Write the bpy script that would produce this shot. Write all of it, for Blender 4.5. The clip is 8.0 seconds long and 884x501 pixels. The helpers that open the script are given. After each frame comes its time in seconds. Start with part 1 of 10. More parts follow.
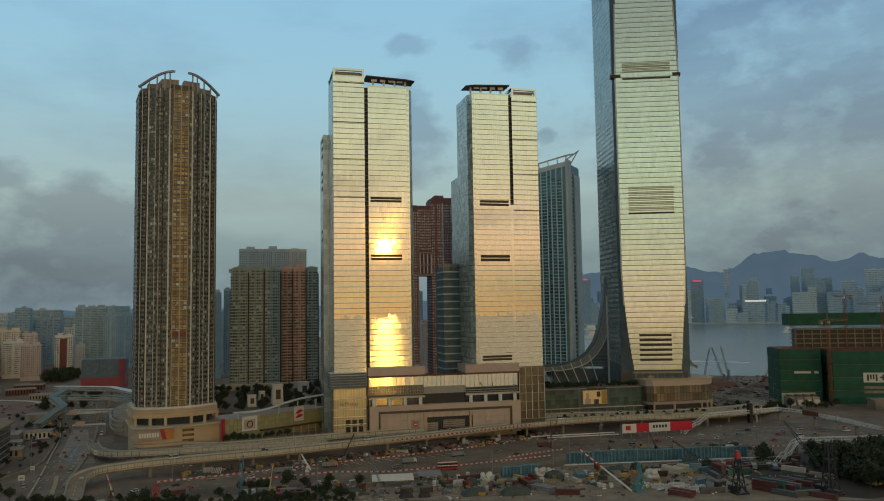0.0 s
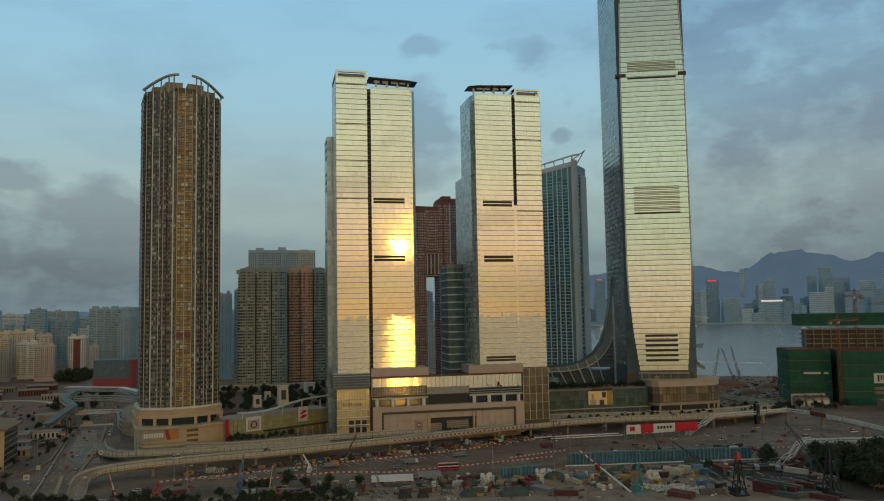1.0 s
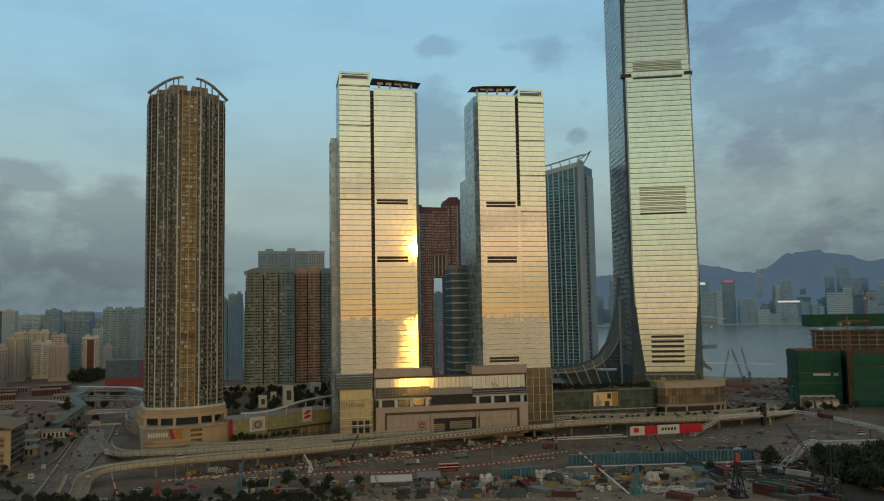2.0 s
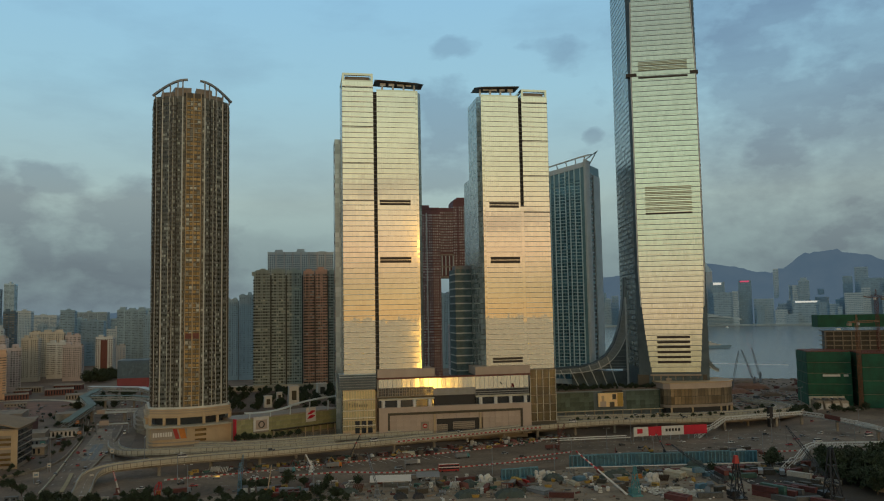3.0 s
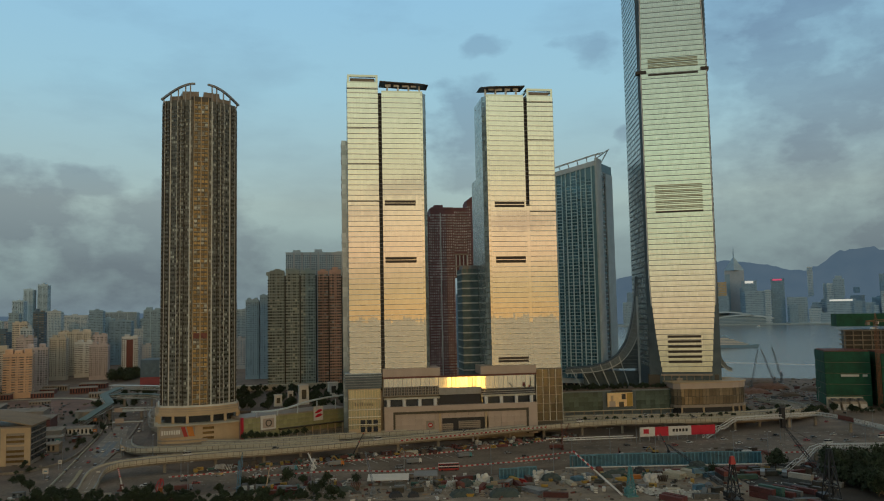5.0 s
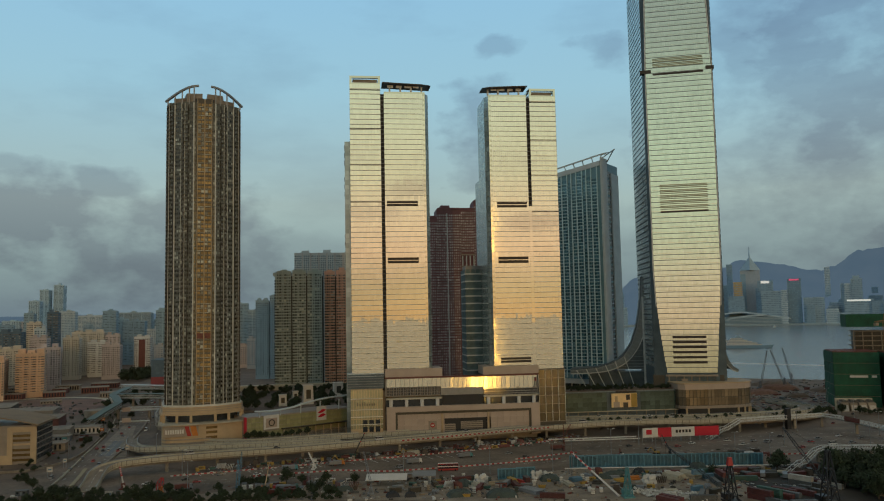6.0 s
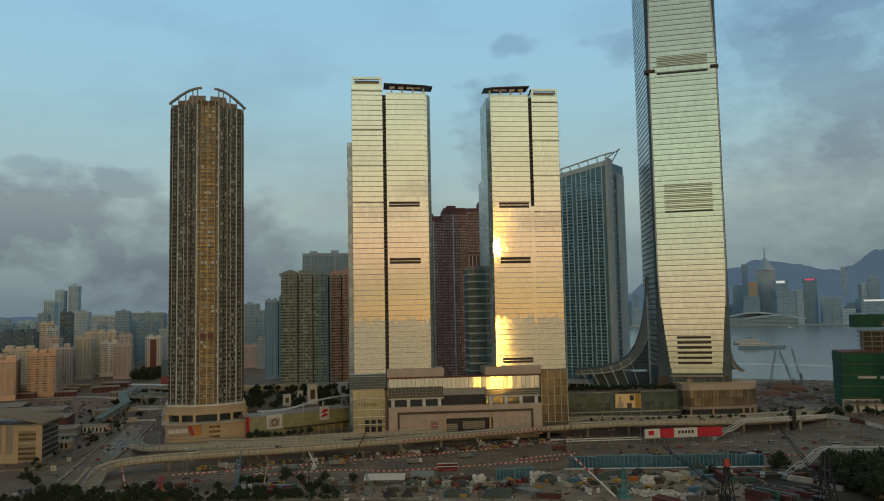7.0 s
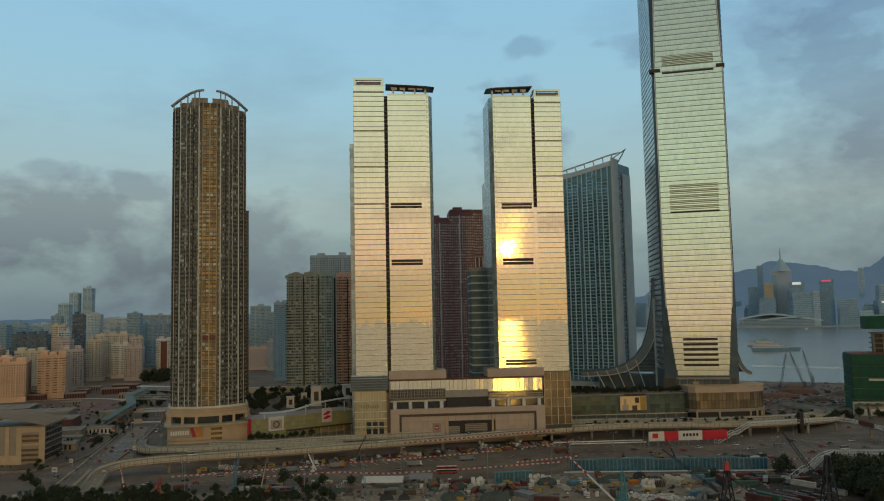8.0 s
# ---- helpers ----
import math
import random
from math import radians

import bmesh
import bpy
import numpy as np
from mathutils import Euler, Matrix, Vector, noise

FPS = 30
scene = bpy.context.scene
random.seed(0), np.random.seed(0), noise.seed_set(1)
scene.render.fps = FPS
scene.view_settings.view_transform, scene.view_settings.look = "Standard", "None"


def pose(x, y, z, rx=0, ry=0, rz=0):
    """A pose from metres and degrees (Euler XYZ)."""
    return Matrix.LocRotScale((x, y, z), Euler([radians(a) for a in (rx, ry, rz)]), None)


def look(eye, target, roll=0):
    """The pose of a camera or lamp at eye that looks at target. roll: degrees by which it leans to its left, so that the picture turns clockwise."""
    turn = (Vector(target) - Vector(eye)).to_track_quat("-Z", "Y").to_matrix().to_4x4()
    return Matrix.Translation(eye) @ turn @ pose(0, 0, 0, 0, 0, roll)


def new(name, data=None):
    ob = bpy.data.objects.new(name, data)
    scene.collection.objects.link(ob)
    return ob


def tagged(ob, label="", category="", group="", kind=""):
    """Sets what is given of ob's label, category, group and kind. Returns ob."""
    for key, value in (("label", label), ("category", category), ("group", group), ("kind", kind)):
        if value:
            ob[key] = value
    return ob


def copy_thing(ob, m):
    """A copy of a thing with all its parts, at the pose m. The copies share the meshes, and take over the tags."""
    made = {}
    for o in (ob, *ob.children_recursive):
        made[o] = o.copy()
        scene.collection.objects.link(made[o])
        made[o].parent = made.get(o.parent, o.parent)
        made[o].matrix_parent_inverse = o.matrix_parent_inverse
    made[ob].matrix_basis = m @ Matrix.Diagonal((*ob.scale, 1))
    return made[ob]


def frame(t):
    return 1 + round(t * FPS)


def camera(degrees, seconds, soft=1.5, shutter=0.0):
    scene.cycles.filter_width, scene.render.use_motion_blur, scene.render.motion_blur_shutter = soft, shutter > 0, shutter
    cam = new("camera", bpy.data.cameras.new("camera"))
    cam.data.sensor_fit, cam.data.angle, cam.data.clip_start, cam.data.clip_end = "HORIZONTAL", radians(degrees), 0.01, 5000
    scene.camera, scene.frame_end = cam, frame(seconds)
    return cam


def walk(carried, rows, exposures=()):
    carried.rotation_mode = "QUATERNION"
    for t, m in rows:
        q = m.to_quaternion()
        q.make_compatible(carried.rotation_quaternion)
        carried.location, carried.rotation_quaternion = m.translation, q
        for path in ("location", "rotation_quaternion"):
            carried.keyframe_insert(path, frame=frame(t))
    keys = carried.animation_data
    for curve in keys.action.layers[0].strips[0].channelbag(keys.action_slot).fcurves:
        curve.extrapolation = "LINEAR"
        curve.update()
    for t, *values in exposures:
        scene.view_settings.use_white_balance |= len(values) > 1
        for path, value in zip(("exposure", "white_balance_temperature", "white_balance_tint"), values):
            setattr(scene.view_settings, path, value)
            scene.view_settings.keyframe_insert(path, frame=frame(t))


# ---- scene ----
cam = camera(60.2, 8.0, soft=1.1)
PATH = [
    (0.0, (12.498, 5.245, 94.277), (60.7, 198.85, 109.58), -0.9),
    (0.5, (16.717, 4.001, 94.285), (63.02, 198.0, 109.69), -1.0),
    (1.0, (20.995, 2.743, 94.284), (65.3, 197.14, 109.78), -1.0),
    (1.5, (25.383, 1.461, 94.277), (67.68, 196.26, 109.88), -1.0),
    (3.0, (39.005, -2.477, 94.19), (75.2, 193.52, 110.09), -1.0),
    (3.5, (43.577, -3.765, 94.169), (77.78, 192.64, 110.07), -1.1),
    (4.0, (48.194, -5.007, 94.154), (80.39, 191.69, 110.05), -1.1),
    (4.5, (52.838, -6.179, 94.131), (83.04, 190.92, 110.03), -1.1),
    (6.0, (66.95, -9.347, 94.019), (91.15, 188.55, 110.02), -1.1),
    (6.5, (71.586, -10.316, 94.01), (93.89, 187.78, 110.21), -1.1),
    (7.0, (76.15, -11.232, 94.015), (96.55, 187.07, 110.11), -1.1),
    (7.5, (80.721, -12.135, 94.015), (99.12, 186.37, 110.21), -1.1),
    (7.8, (83.46, -12.68, 94.01), (100.68, 185.96, 110.25), -1.1),
    (7.9, (84.38, -12.86, 94.01), (101.2, 185.82, 110.26), -1.1),
    (8.0, (85.6, -9.45, 93.6), (102.2, 189.25, 110.3), -1.15),
]
walk(cam, [(t, look(eye, target, roll)) for t, eye, target, roll in PATH], exposures=[(0.0, 0.0), (8.0, 0.0)])

# ---- sky, sun ----
SUN_AZ, SUN_EL = 170.3, 4.8
SKY_STRENGTH, SUN_STRENGTH = 0.14, 0.24


def make_sky():
    world = bpy.data.worlds.new("evening_sky")
    scene.world = world
    world.use_nodes = True
    nt = world.node_tree
    nt.nodes.clear()
    out = nt.nodes.new("ShaderNodeOutputWorld")
    bg = nt.nodes.new("ShaderNodeBackground")
    bg.inputs["Strength"].default_value = SKY_STRENGTH
    nt.links.new(bg.outputs[0], out.inputs[0])
    sky = nt.nodes.new("ShaderNodeTexSky")
    sky.sky_type = "NISHITA"
    sky.sun_disc = False
    sky.sun_elevation, sky.sun_rotation = radians(SUN_EL), radians(SUN_AZ)
    sky.altitude, sky.air_density, sky.dust_density, sky.ozone_density = 0, 1.0, 0.6, 3.0

    def math_node(op, a, b=None, clamp=False):
        n = nt.nodes.new("ShaderNodeMath")
        n.operation, n.use_clamp = op, clamp
        for i, v in enumerate((a, b)):
            if v is None:
                continue
            if isinstance(v, (int, float)):
                n.inputs[i].default_value = v
            else:
                nt.links.new(v, n.inputs[i])
        return n.outputs[0]

    def vec_node(op, a, b=None):
        n = nt.nodes.new("ShaderNodeVectorMath")
        n.operation = op
        for i, v in enumerate((a, b)):
            if v is None:
                continue
            if isinstance(v, (tuple, list, Vector)):
                n.inputs[i].default_value = v
            else:
                nt.links.new(v, n.inputs[i])
        return n.outputs["Value"] if op in ("DOT_PRODUCT", "DISTANCE", "LENGTH") else n.outputs["Vector"]

    tex = nt.nodes.new("ShaderNodeTexCoord")
    way = tex.outputs["Generated"]
    big = nt.nodes.new("ShaderNodeTexNoise")
    big.inputs["Scale"].default_value, big.inputs["Detail"].default_value = 9.0, 6.0
    nt.links.new(vec_node("MULTIPLY", way, (1, 1, 2.0)), big.inputs["Vector"])
    shift = vec_node("MULTIPLY", vec_node("SUBTRACT", big.outputs["Color"], (0.5, 0.5, 0.5)), (0.12, 0.12, 0.06))
    bent = vec_node("ADD", way, shift)
    fine = nt.nodes.new("ShaderNodeTexNoise")
    fine.inputs["Scale"].default_value, fine.inputs["Detail"].default_value, fine.inputs["Roughness"].default_value = 24.0, 8.0, 0.55
    nt.links.new(vec_node("MULTIPLY", way, (1, 1, 1.7)), fine.inputs["Vector"])
    ragged = math_node("ADD", math_node("MULTIPLY", math_node("SUBTRACT", fine.outputs["Fac"], 0.5), 1.7), math_node("MULTIPLY", math_node("SUBTRACT", big.outputs["Fac"], 0.5), 1.1))
    cover = None
    # clouds of the eastern sky: azimuth and elevation in degrees, half width, half height, density
    for az, el, w, h, dens in CLOUDS:
        a, e = radians(az), radians(el)
        c = Vector((math.sin(a) * math.cos(e), math.cos(a) * math.cos(e), math.sin(e)))
        side = Vector((math.cos(a), -math.sin(a), 0))
        up = side.cross(c)
        if up.z < 0:
            up = -up
        du = math_node("DIVIDE", vec_node("DOT_PRODUCT", bent, side), math.sin(radians(w)))
        dv = math_node("DIVIDE", vec_node("DOT_PRODUCT", bent, up), math.sin(radians(h)))
        front = math_node("GREATER_THAN", vec_node("DOT_PRODUCT", way, c), 0.5)
        r2 = math_node("ADD", math_node("MULTIPLY", du, du), math_node("MULTIPLY", dv, dv))
        body = math_node("SUBTRACT", 0.9, math_node("MULTIPLY", r2, 0.62))
        soft = math_node("MULTIPLY", math_node("ADD", body, ragged), 1.35, True)
        blob = math_node("MULTIPLY", math_node("MULTIPLY", soft, front), dens)
        cover = blob if cover is None else math_node("MAXIMUM", cover, blob)
    # loose high cloud over the whole sky
    loose = nt.nodes.new("ShaderNodeTexNoise")
    loose.inputs["Scale"].default_value, loose.inputs["Detail"].default_value = 3.2, 8.0
    loose.inputs["Roughness"].default_value = 0.6
    nt.links.new(vec_node("MULTIPLY", way, (1, 1, 3.0)), loose.inputs["Vector"])
    veil = math_node("MULTIPLY", math_node("SUBTRACT", loose.outputs["Fac"], 0.5, True), 1.6)
    cover = math_node("ADD", cover, veil, True)

    # hazy evening air: elevation ramps for the sunset side and the side away from it
    def ramp(stops):
        n = nt.nodes.new("ShaderNodeValToRGB")
        e = n.color_ramp.elements
        while len(e) < len(stops):
            e.new(0.5)
        for i, (pos, col) in enumerate(stops):
            e[i].position, e[i].color = pos, (*col, 1)
        nt.links.new(height, n.inputs["Fac"])
        return n.outputs["Color"]

    def blend(kind, fac, a, b):
        n = nt.nodes.new("ShaderNodeMix")
        n.data_type, n.blend_type = "RGBA", kind
        for key, v in (("Factor", fac), ("A", a), ("B", b)):
            if isinstance(v, (int, float)):
                n.inputs[key].default_value = v
            elif isinstance(v, tuple):
                n.inputs[key].default_value = (*v, 1)
            else:
                nt.links.new(v, n.inputs[key])
        return n.outputs["Result"]

    height = math_node("ADD", vec_node("DOT_PRODUCT", way, (0, 0, 1)), 0.0, True)
    east = ramp([(0.0, (0.155, 0.22, 0.265)), (0.06, (0.245, 0.33, 0.34)), (0.14, (0.385, 0.50, 0.475)), (0.28, (0.345, 0.585, 0.70)), (0.43, (0.29, 0.56, 0.78)), (0.62, (0.29, 0.325, 0.325)), (1.0, (0.245, 0.20, 0.148))])
    west = ramp([(0.0, (0.36, 0.285, 0.185)), (0.03, (0.44, 0.345, 0.225)), (0.08, (0.88, 0.59, 0.39)), (0.13, (0.86, 0.66, 0.45)), (0.18, (0.77, 0.73, 0.51)), (0.28, (0.73, 0.80, 0.61)), (0.45, (0.47, 0.51, 0.46)), (1.0, (0.245, 0.20, 0.148))])
    toward = vec_node("DOT_PRODUCT", way, (math.sin(radians(SUN_AZ)), math.cos(radians(SUN_AZ)), 0))
    side_mix = nt.nodes.new("ShaderNodeMapRange")
    side_mix.interpolation_type = "SMOOTHSTEP"
    side_mix.inputs["From Min"].default_value, side_mix.inputs["From Max"].default_value = 0.0, 0.95
    nt.links.new(toward, side_mix.inputs["Value"])
    haze = blend("MIX", side_mix.outputs["Result"], east, west)
    haze = vec_node("MULTIPLY", haze, (1 / SKY_STRENGTH,) * 3)
    air = blend("MIX", 0.93, sky.outputs[0], haze)
    # glow of the veiled sun
    a, e = radians(170.6), radians(6.6)
    near = vec_node("DISTANCE", bent, (math.sin(a) * math.cos(e), math.cos(a) * math.cos(e), math.sin(e)))
    halo = math_node("POWER", 2.718, math_node("MULTIPLY", math_node("MULTIPLY", near, near), -2000.0))
    halo_col = vec_node("MULTIPLY", blend("MIX", halo, (0.0, 0.0, 0.0), (1.3, 0.70, 0.06)), (1 / SKY_STRENGTH,) * 3)
    air = vec_node("ADD", air, halo_col)
    dim = blend("MULTIPLY", 1.0, air, (0.60, 0.57, 0.63))
    nt.links.new(blend("MIX", math_node("MULTIPLY", cover, 1.0), air, dim), bg.inputs["Color"])


CLOUDS = [
    (174.5, 9.4, 3.2, 0.9, 0.45),
    (164.0, 6.9, 4.2, 0.7, 0.45),
    (172.0, 12.6, 1.7, 0.8, 0.35),
    (178.5, 7.6, 3.0, 0.6, 0.40),
    (-25.0, 7.0, 8.5, 3.2, 0.9),
    (37.0, 20.0, 8.0, 2.6, 0.75),
    (29.5, 17.5, 2.2, 3.2, 0.55),
    (28.0, 11.0, 2.6, 1.2, 0.45),
    (47.0, 8.5, 5.0, 2.2, 0.60),
    (46.0, 12.0, 19.0, 13.0, 0.62),
    (33.0, 19.0, 8.0, 5.5, 0.45),
    (30.0, 6.0, 9.0, 2.6, 0.28),
    (-16.8, 9.1, 1.9, 1.2, 0.70),
    (-12.0, 6.8, 6.0, 2.8, 0.8),
    (-5.2, 4.4, 8.5, 1.7, 0.30),
    (11.7, 19.2, 1.8, 0.8, 0.50),
    (19.0, 18.8, 2.1, 1.1, 0.50),
    (22.6, 13.0, 1.1, 0.6, 0.60),
    (32.9, 16.6, 3.8, 2.5, 0.75),
    (37.7, 14.1, 4.7, 3.8, 0.75),
    (34.4, 11.2, 3.2, 1.9, 0.80),
    (39.2, 5.4, 3.0, 2.1, 0.90),
    (11.0, 13.6, 3.0, 3.2, 0.70),
    (10.7, 10.2, 2.5, 1.7, 0.60),
    (-23.1, 10.3, 1.9, 0.8, 0.50),
    (-12.2, 3.8, 9.2, 3.2, 0.75),
    (33.2, 15.3, 3.8, 4.2, 0.70),
    (44.4, 13.3, 6.8, 3.8, 0.80),
]
make_sky()
sun = bpy.data.lights.new("sun", "SUN")
sun.energy, sun.angle, sun.color = SUN_STRENGTH, radians(0.53), (1.0, 0.53, 0.08)
sun_ob = new("sun", sun)
sun_ob.matrix_world = look((math.sin(radians(SUN_AZ)) * 900, math.cos(radians(SUN_AZ)) * 900, 900 * math.tan(radians(SUN_EL))), (0, 0, 0))

# ---- materials ----
def mat(name, color, rough=0.7, metal=0.0, var=0.2, scale=0.3, fine=4.0, bump=0.0, spec=0.5, dark=None, rnd=0.0, island=0.0, wobble=0.0, stretch=(1, 1, 1)):
    """A painted, mineral or metal surface: two scales of noise between color and dark; rnd varies it by object, island by loose piece."""
    m = bpy.data.materials.new(name)
    m.use_nodes = True
    nt = m.node_tree
    p = nt.nodes["Principled BSDF"]
    p.inputs["Roughness"].default_value, p.inputs["Metallic"].default_value = rough, metal
    p.inputs["Specular IOR Level"].default_value = spec
    link = nt.links.new
    tex = nt.nodes.new("ShaderNodeTexCoord")
    mp = nt.nodes.new("ShaderNodeMapping")
    mp.inputs["Scale"].default_value = stretch
    link(tex.outputs["Object"], mp.inputs["Vector"])
    noises = []
    for sc in (scale, fine):
        n = nt.nodes.new("ShaderNodeTexNoise")
        n.inputs["Scale"].default_value, n.inputs["Detail"].default_value, n.inputs["Roughness"].default_value = sc, 5.0, 0.6
        link(mp.outputs[0], n.inputs["Vector"])
        noises.append(n.outputs["Fac"])
    add = nt.nodes.new("ShaderNodeMath")
    add.operation = "MULTIPLY_ADD"
    link(noises[1], add.inputs[0])
    add.inputs[1].default_value = 0.6
    link(noises[0], add.inputs[2])
    rng = nt.nodes.new("ShaderNodeMapRange")
    rng.inputs["From Min"].default_value, rng.inputs["From Max"].default_value = 0.5, 1.1
    link(add.outputs[0], rng.inputs["Value"])
    fac = rng.outputs["Result"]
    d = dark or tuple(c * (1 - 2 * var) for c in color)
    l = tuple(min(1, c * (1 + var)) for c in color)
    mix = nt.nodes.new("ShaderNodeMix")
    mix.data_type = "RGBA"
    mix.inputs["A"].default_value, mix.inputs["B"].default_value = (*d, 1), (*l, 1)
    link(fac, mix.inputs["Factor"])
    col = mix.outputs["Result"]
    for amount, node, socket in ((rnd, "ShaderNodeObjectInfo", "Random"), (island, "ShaderNodeNewGeometry", "Random Per Island")):
        if amount:
            src = nt.nodes.new(node)
            r2 = nt.nodes.new("ShaderNodeMapRange")
            r2.inputs["To Min"].default_value, r2.inputs["To Max"].default_value = 1 - amount, 1 + amount
            link(src.outputs[socket], r2.inputs["Value"])
            vm = nt.nodes.new("ShaderNodeVectorMath")
            vm.operation = "SCALE"
            link(col, vm.inputs[0])
            link(r2.outputs["Result"], vm.inputs["Scale"])
            col = vm.outputs[0]
    link(col, p.inputs["Base Color"])
    rr = nt.nodes.new("ShaderNodeMapRange")
    rr.inputs["To Min"].default_value, rr.inputs["To Max"].default_value = max(0.02, rough * 0.8), min(1, rough * 1.2)
    link(noises[0], rr.inputs["Value"])
    link(rr.outputs["Result"], p.inputs["Roughness"])
    if bump:
        b = nt.nodes.new("ShaderNodeBump")
        b.inputs["Strength"].default_value, b.inputs["Distance"].default_value = 1.0, bump
        link(noises[1], b.inputs["Height"])
        link(b.outputs[0], p.inputs["Normal"])
    if wobble:
        b = nt.nodes.new("ShaderNodeBump")
        b.inputs["Strength"].default_value, b.inputs["Distance"].default_value = 1.0, wobble
        link(noises[0], b.inputs["Height"])
        link(b.outputs[0], p.inputs["Normal"])
    return m


def glow(name, color, strength):
    m = bpy.data.materials.new(name)
    m.use_nodes = True
    p = m.node_tree.nodes["Principled BSDF"]
    p.inputs["Base Color"].default_value = (*color, 1)
    p.inputs["Emission Color"].default_value = (*color, 1)
    p.inputs["Emission Strength"].default_value = strength
    return m


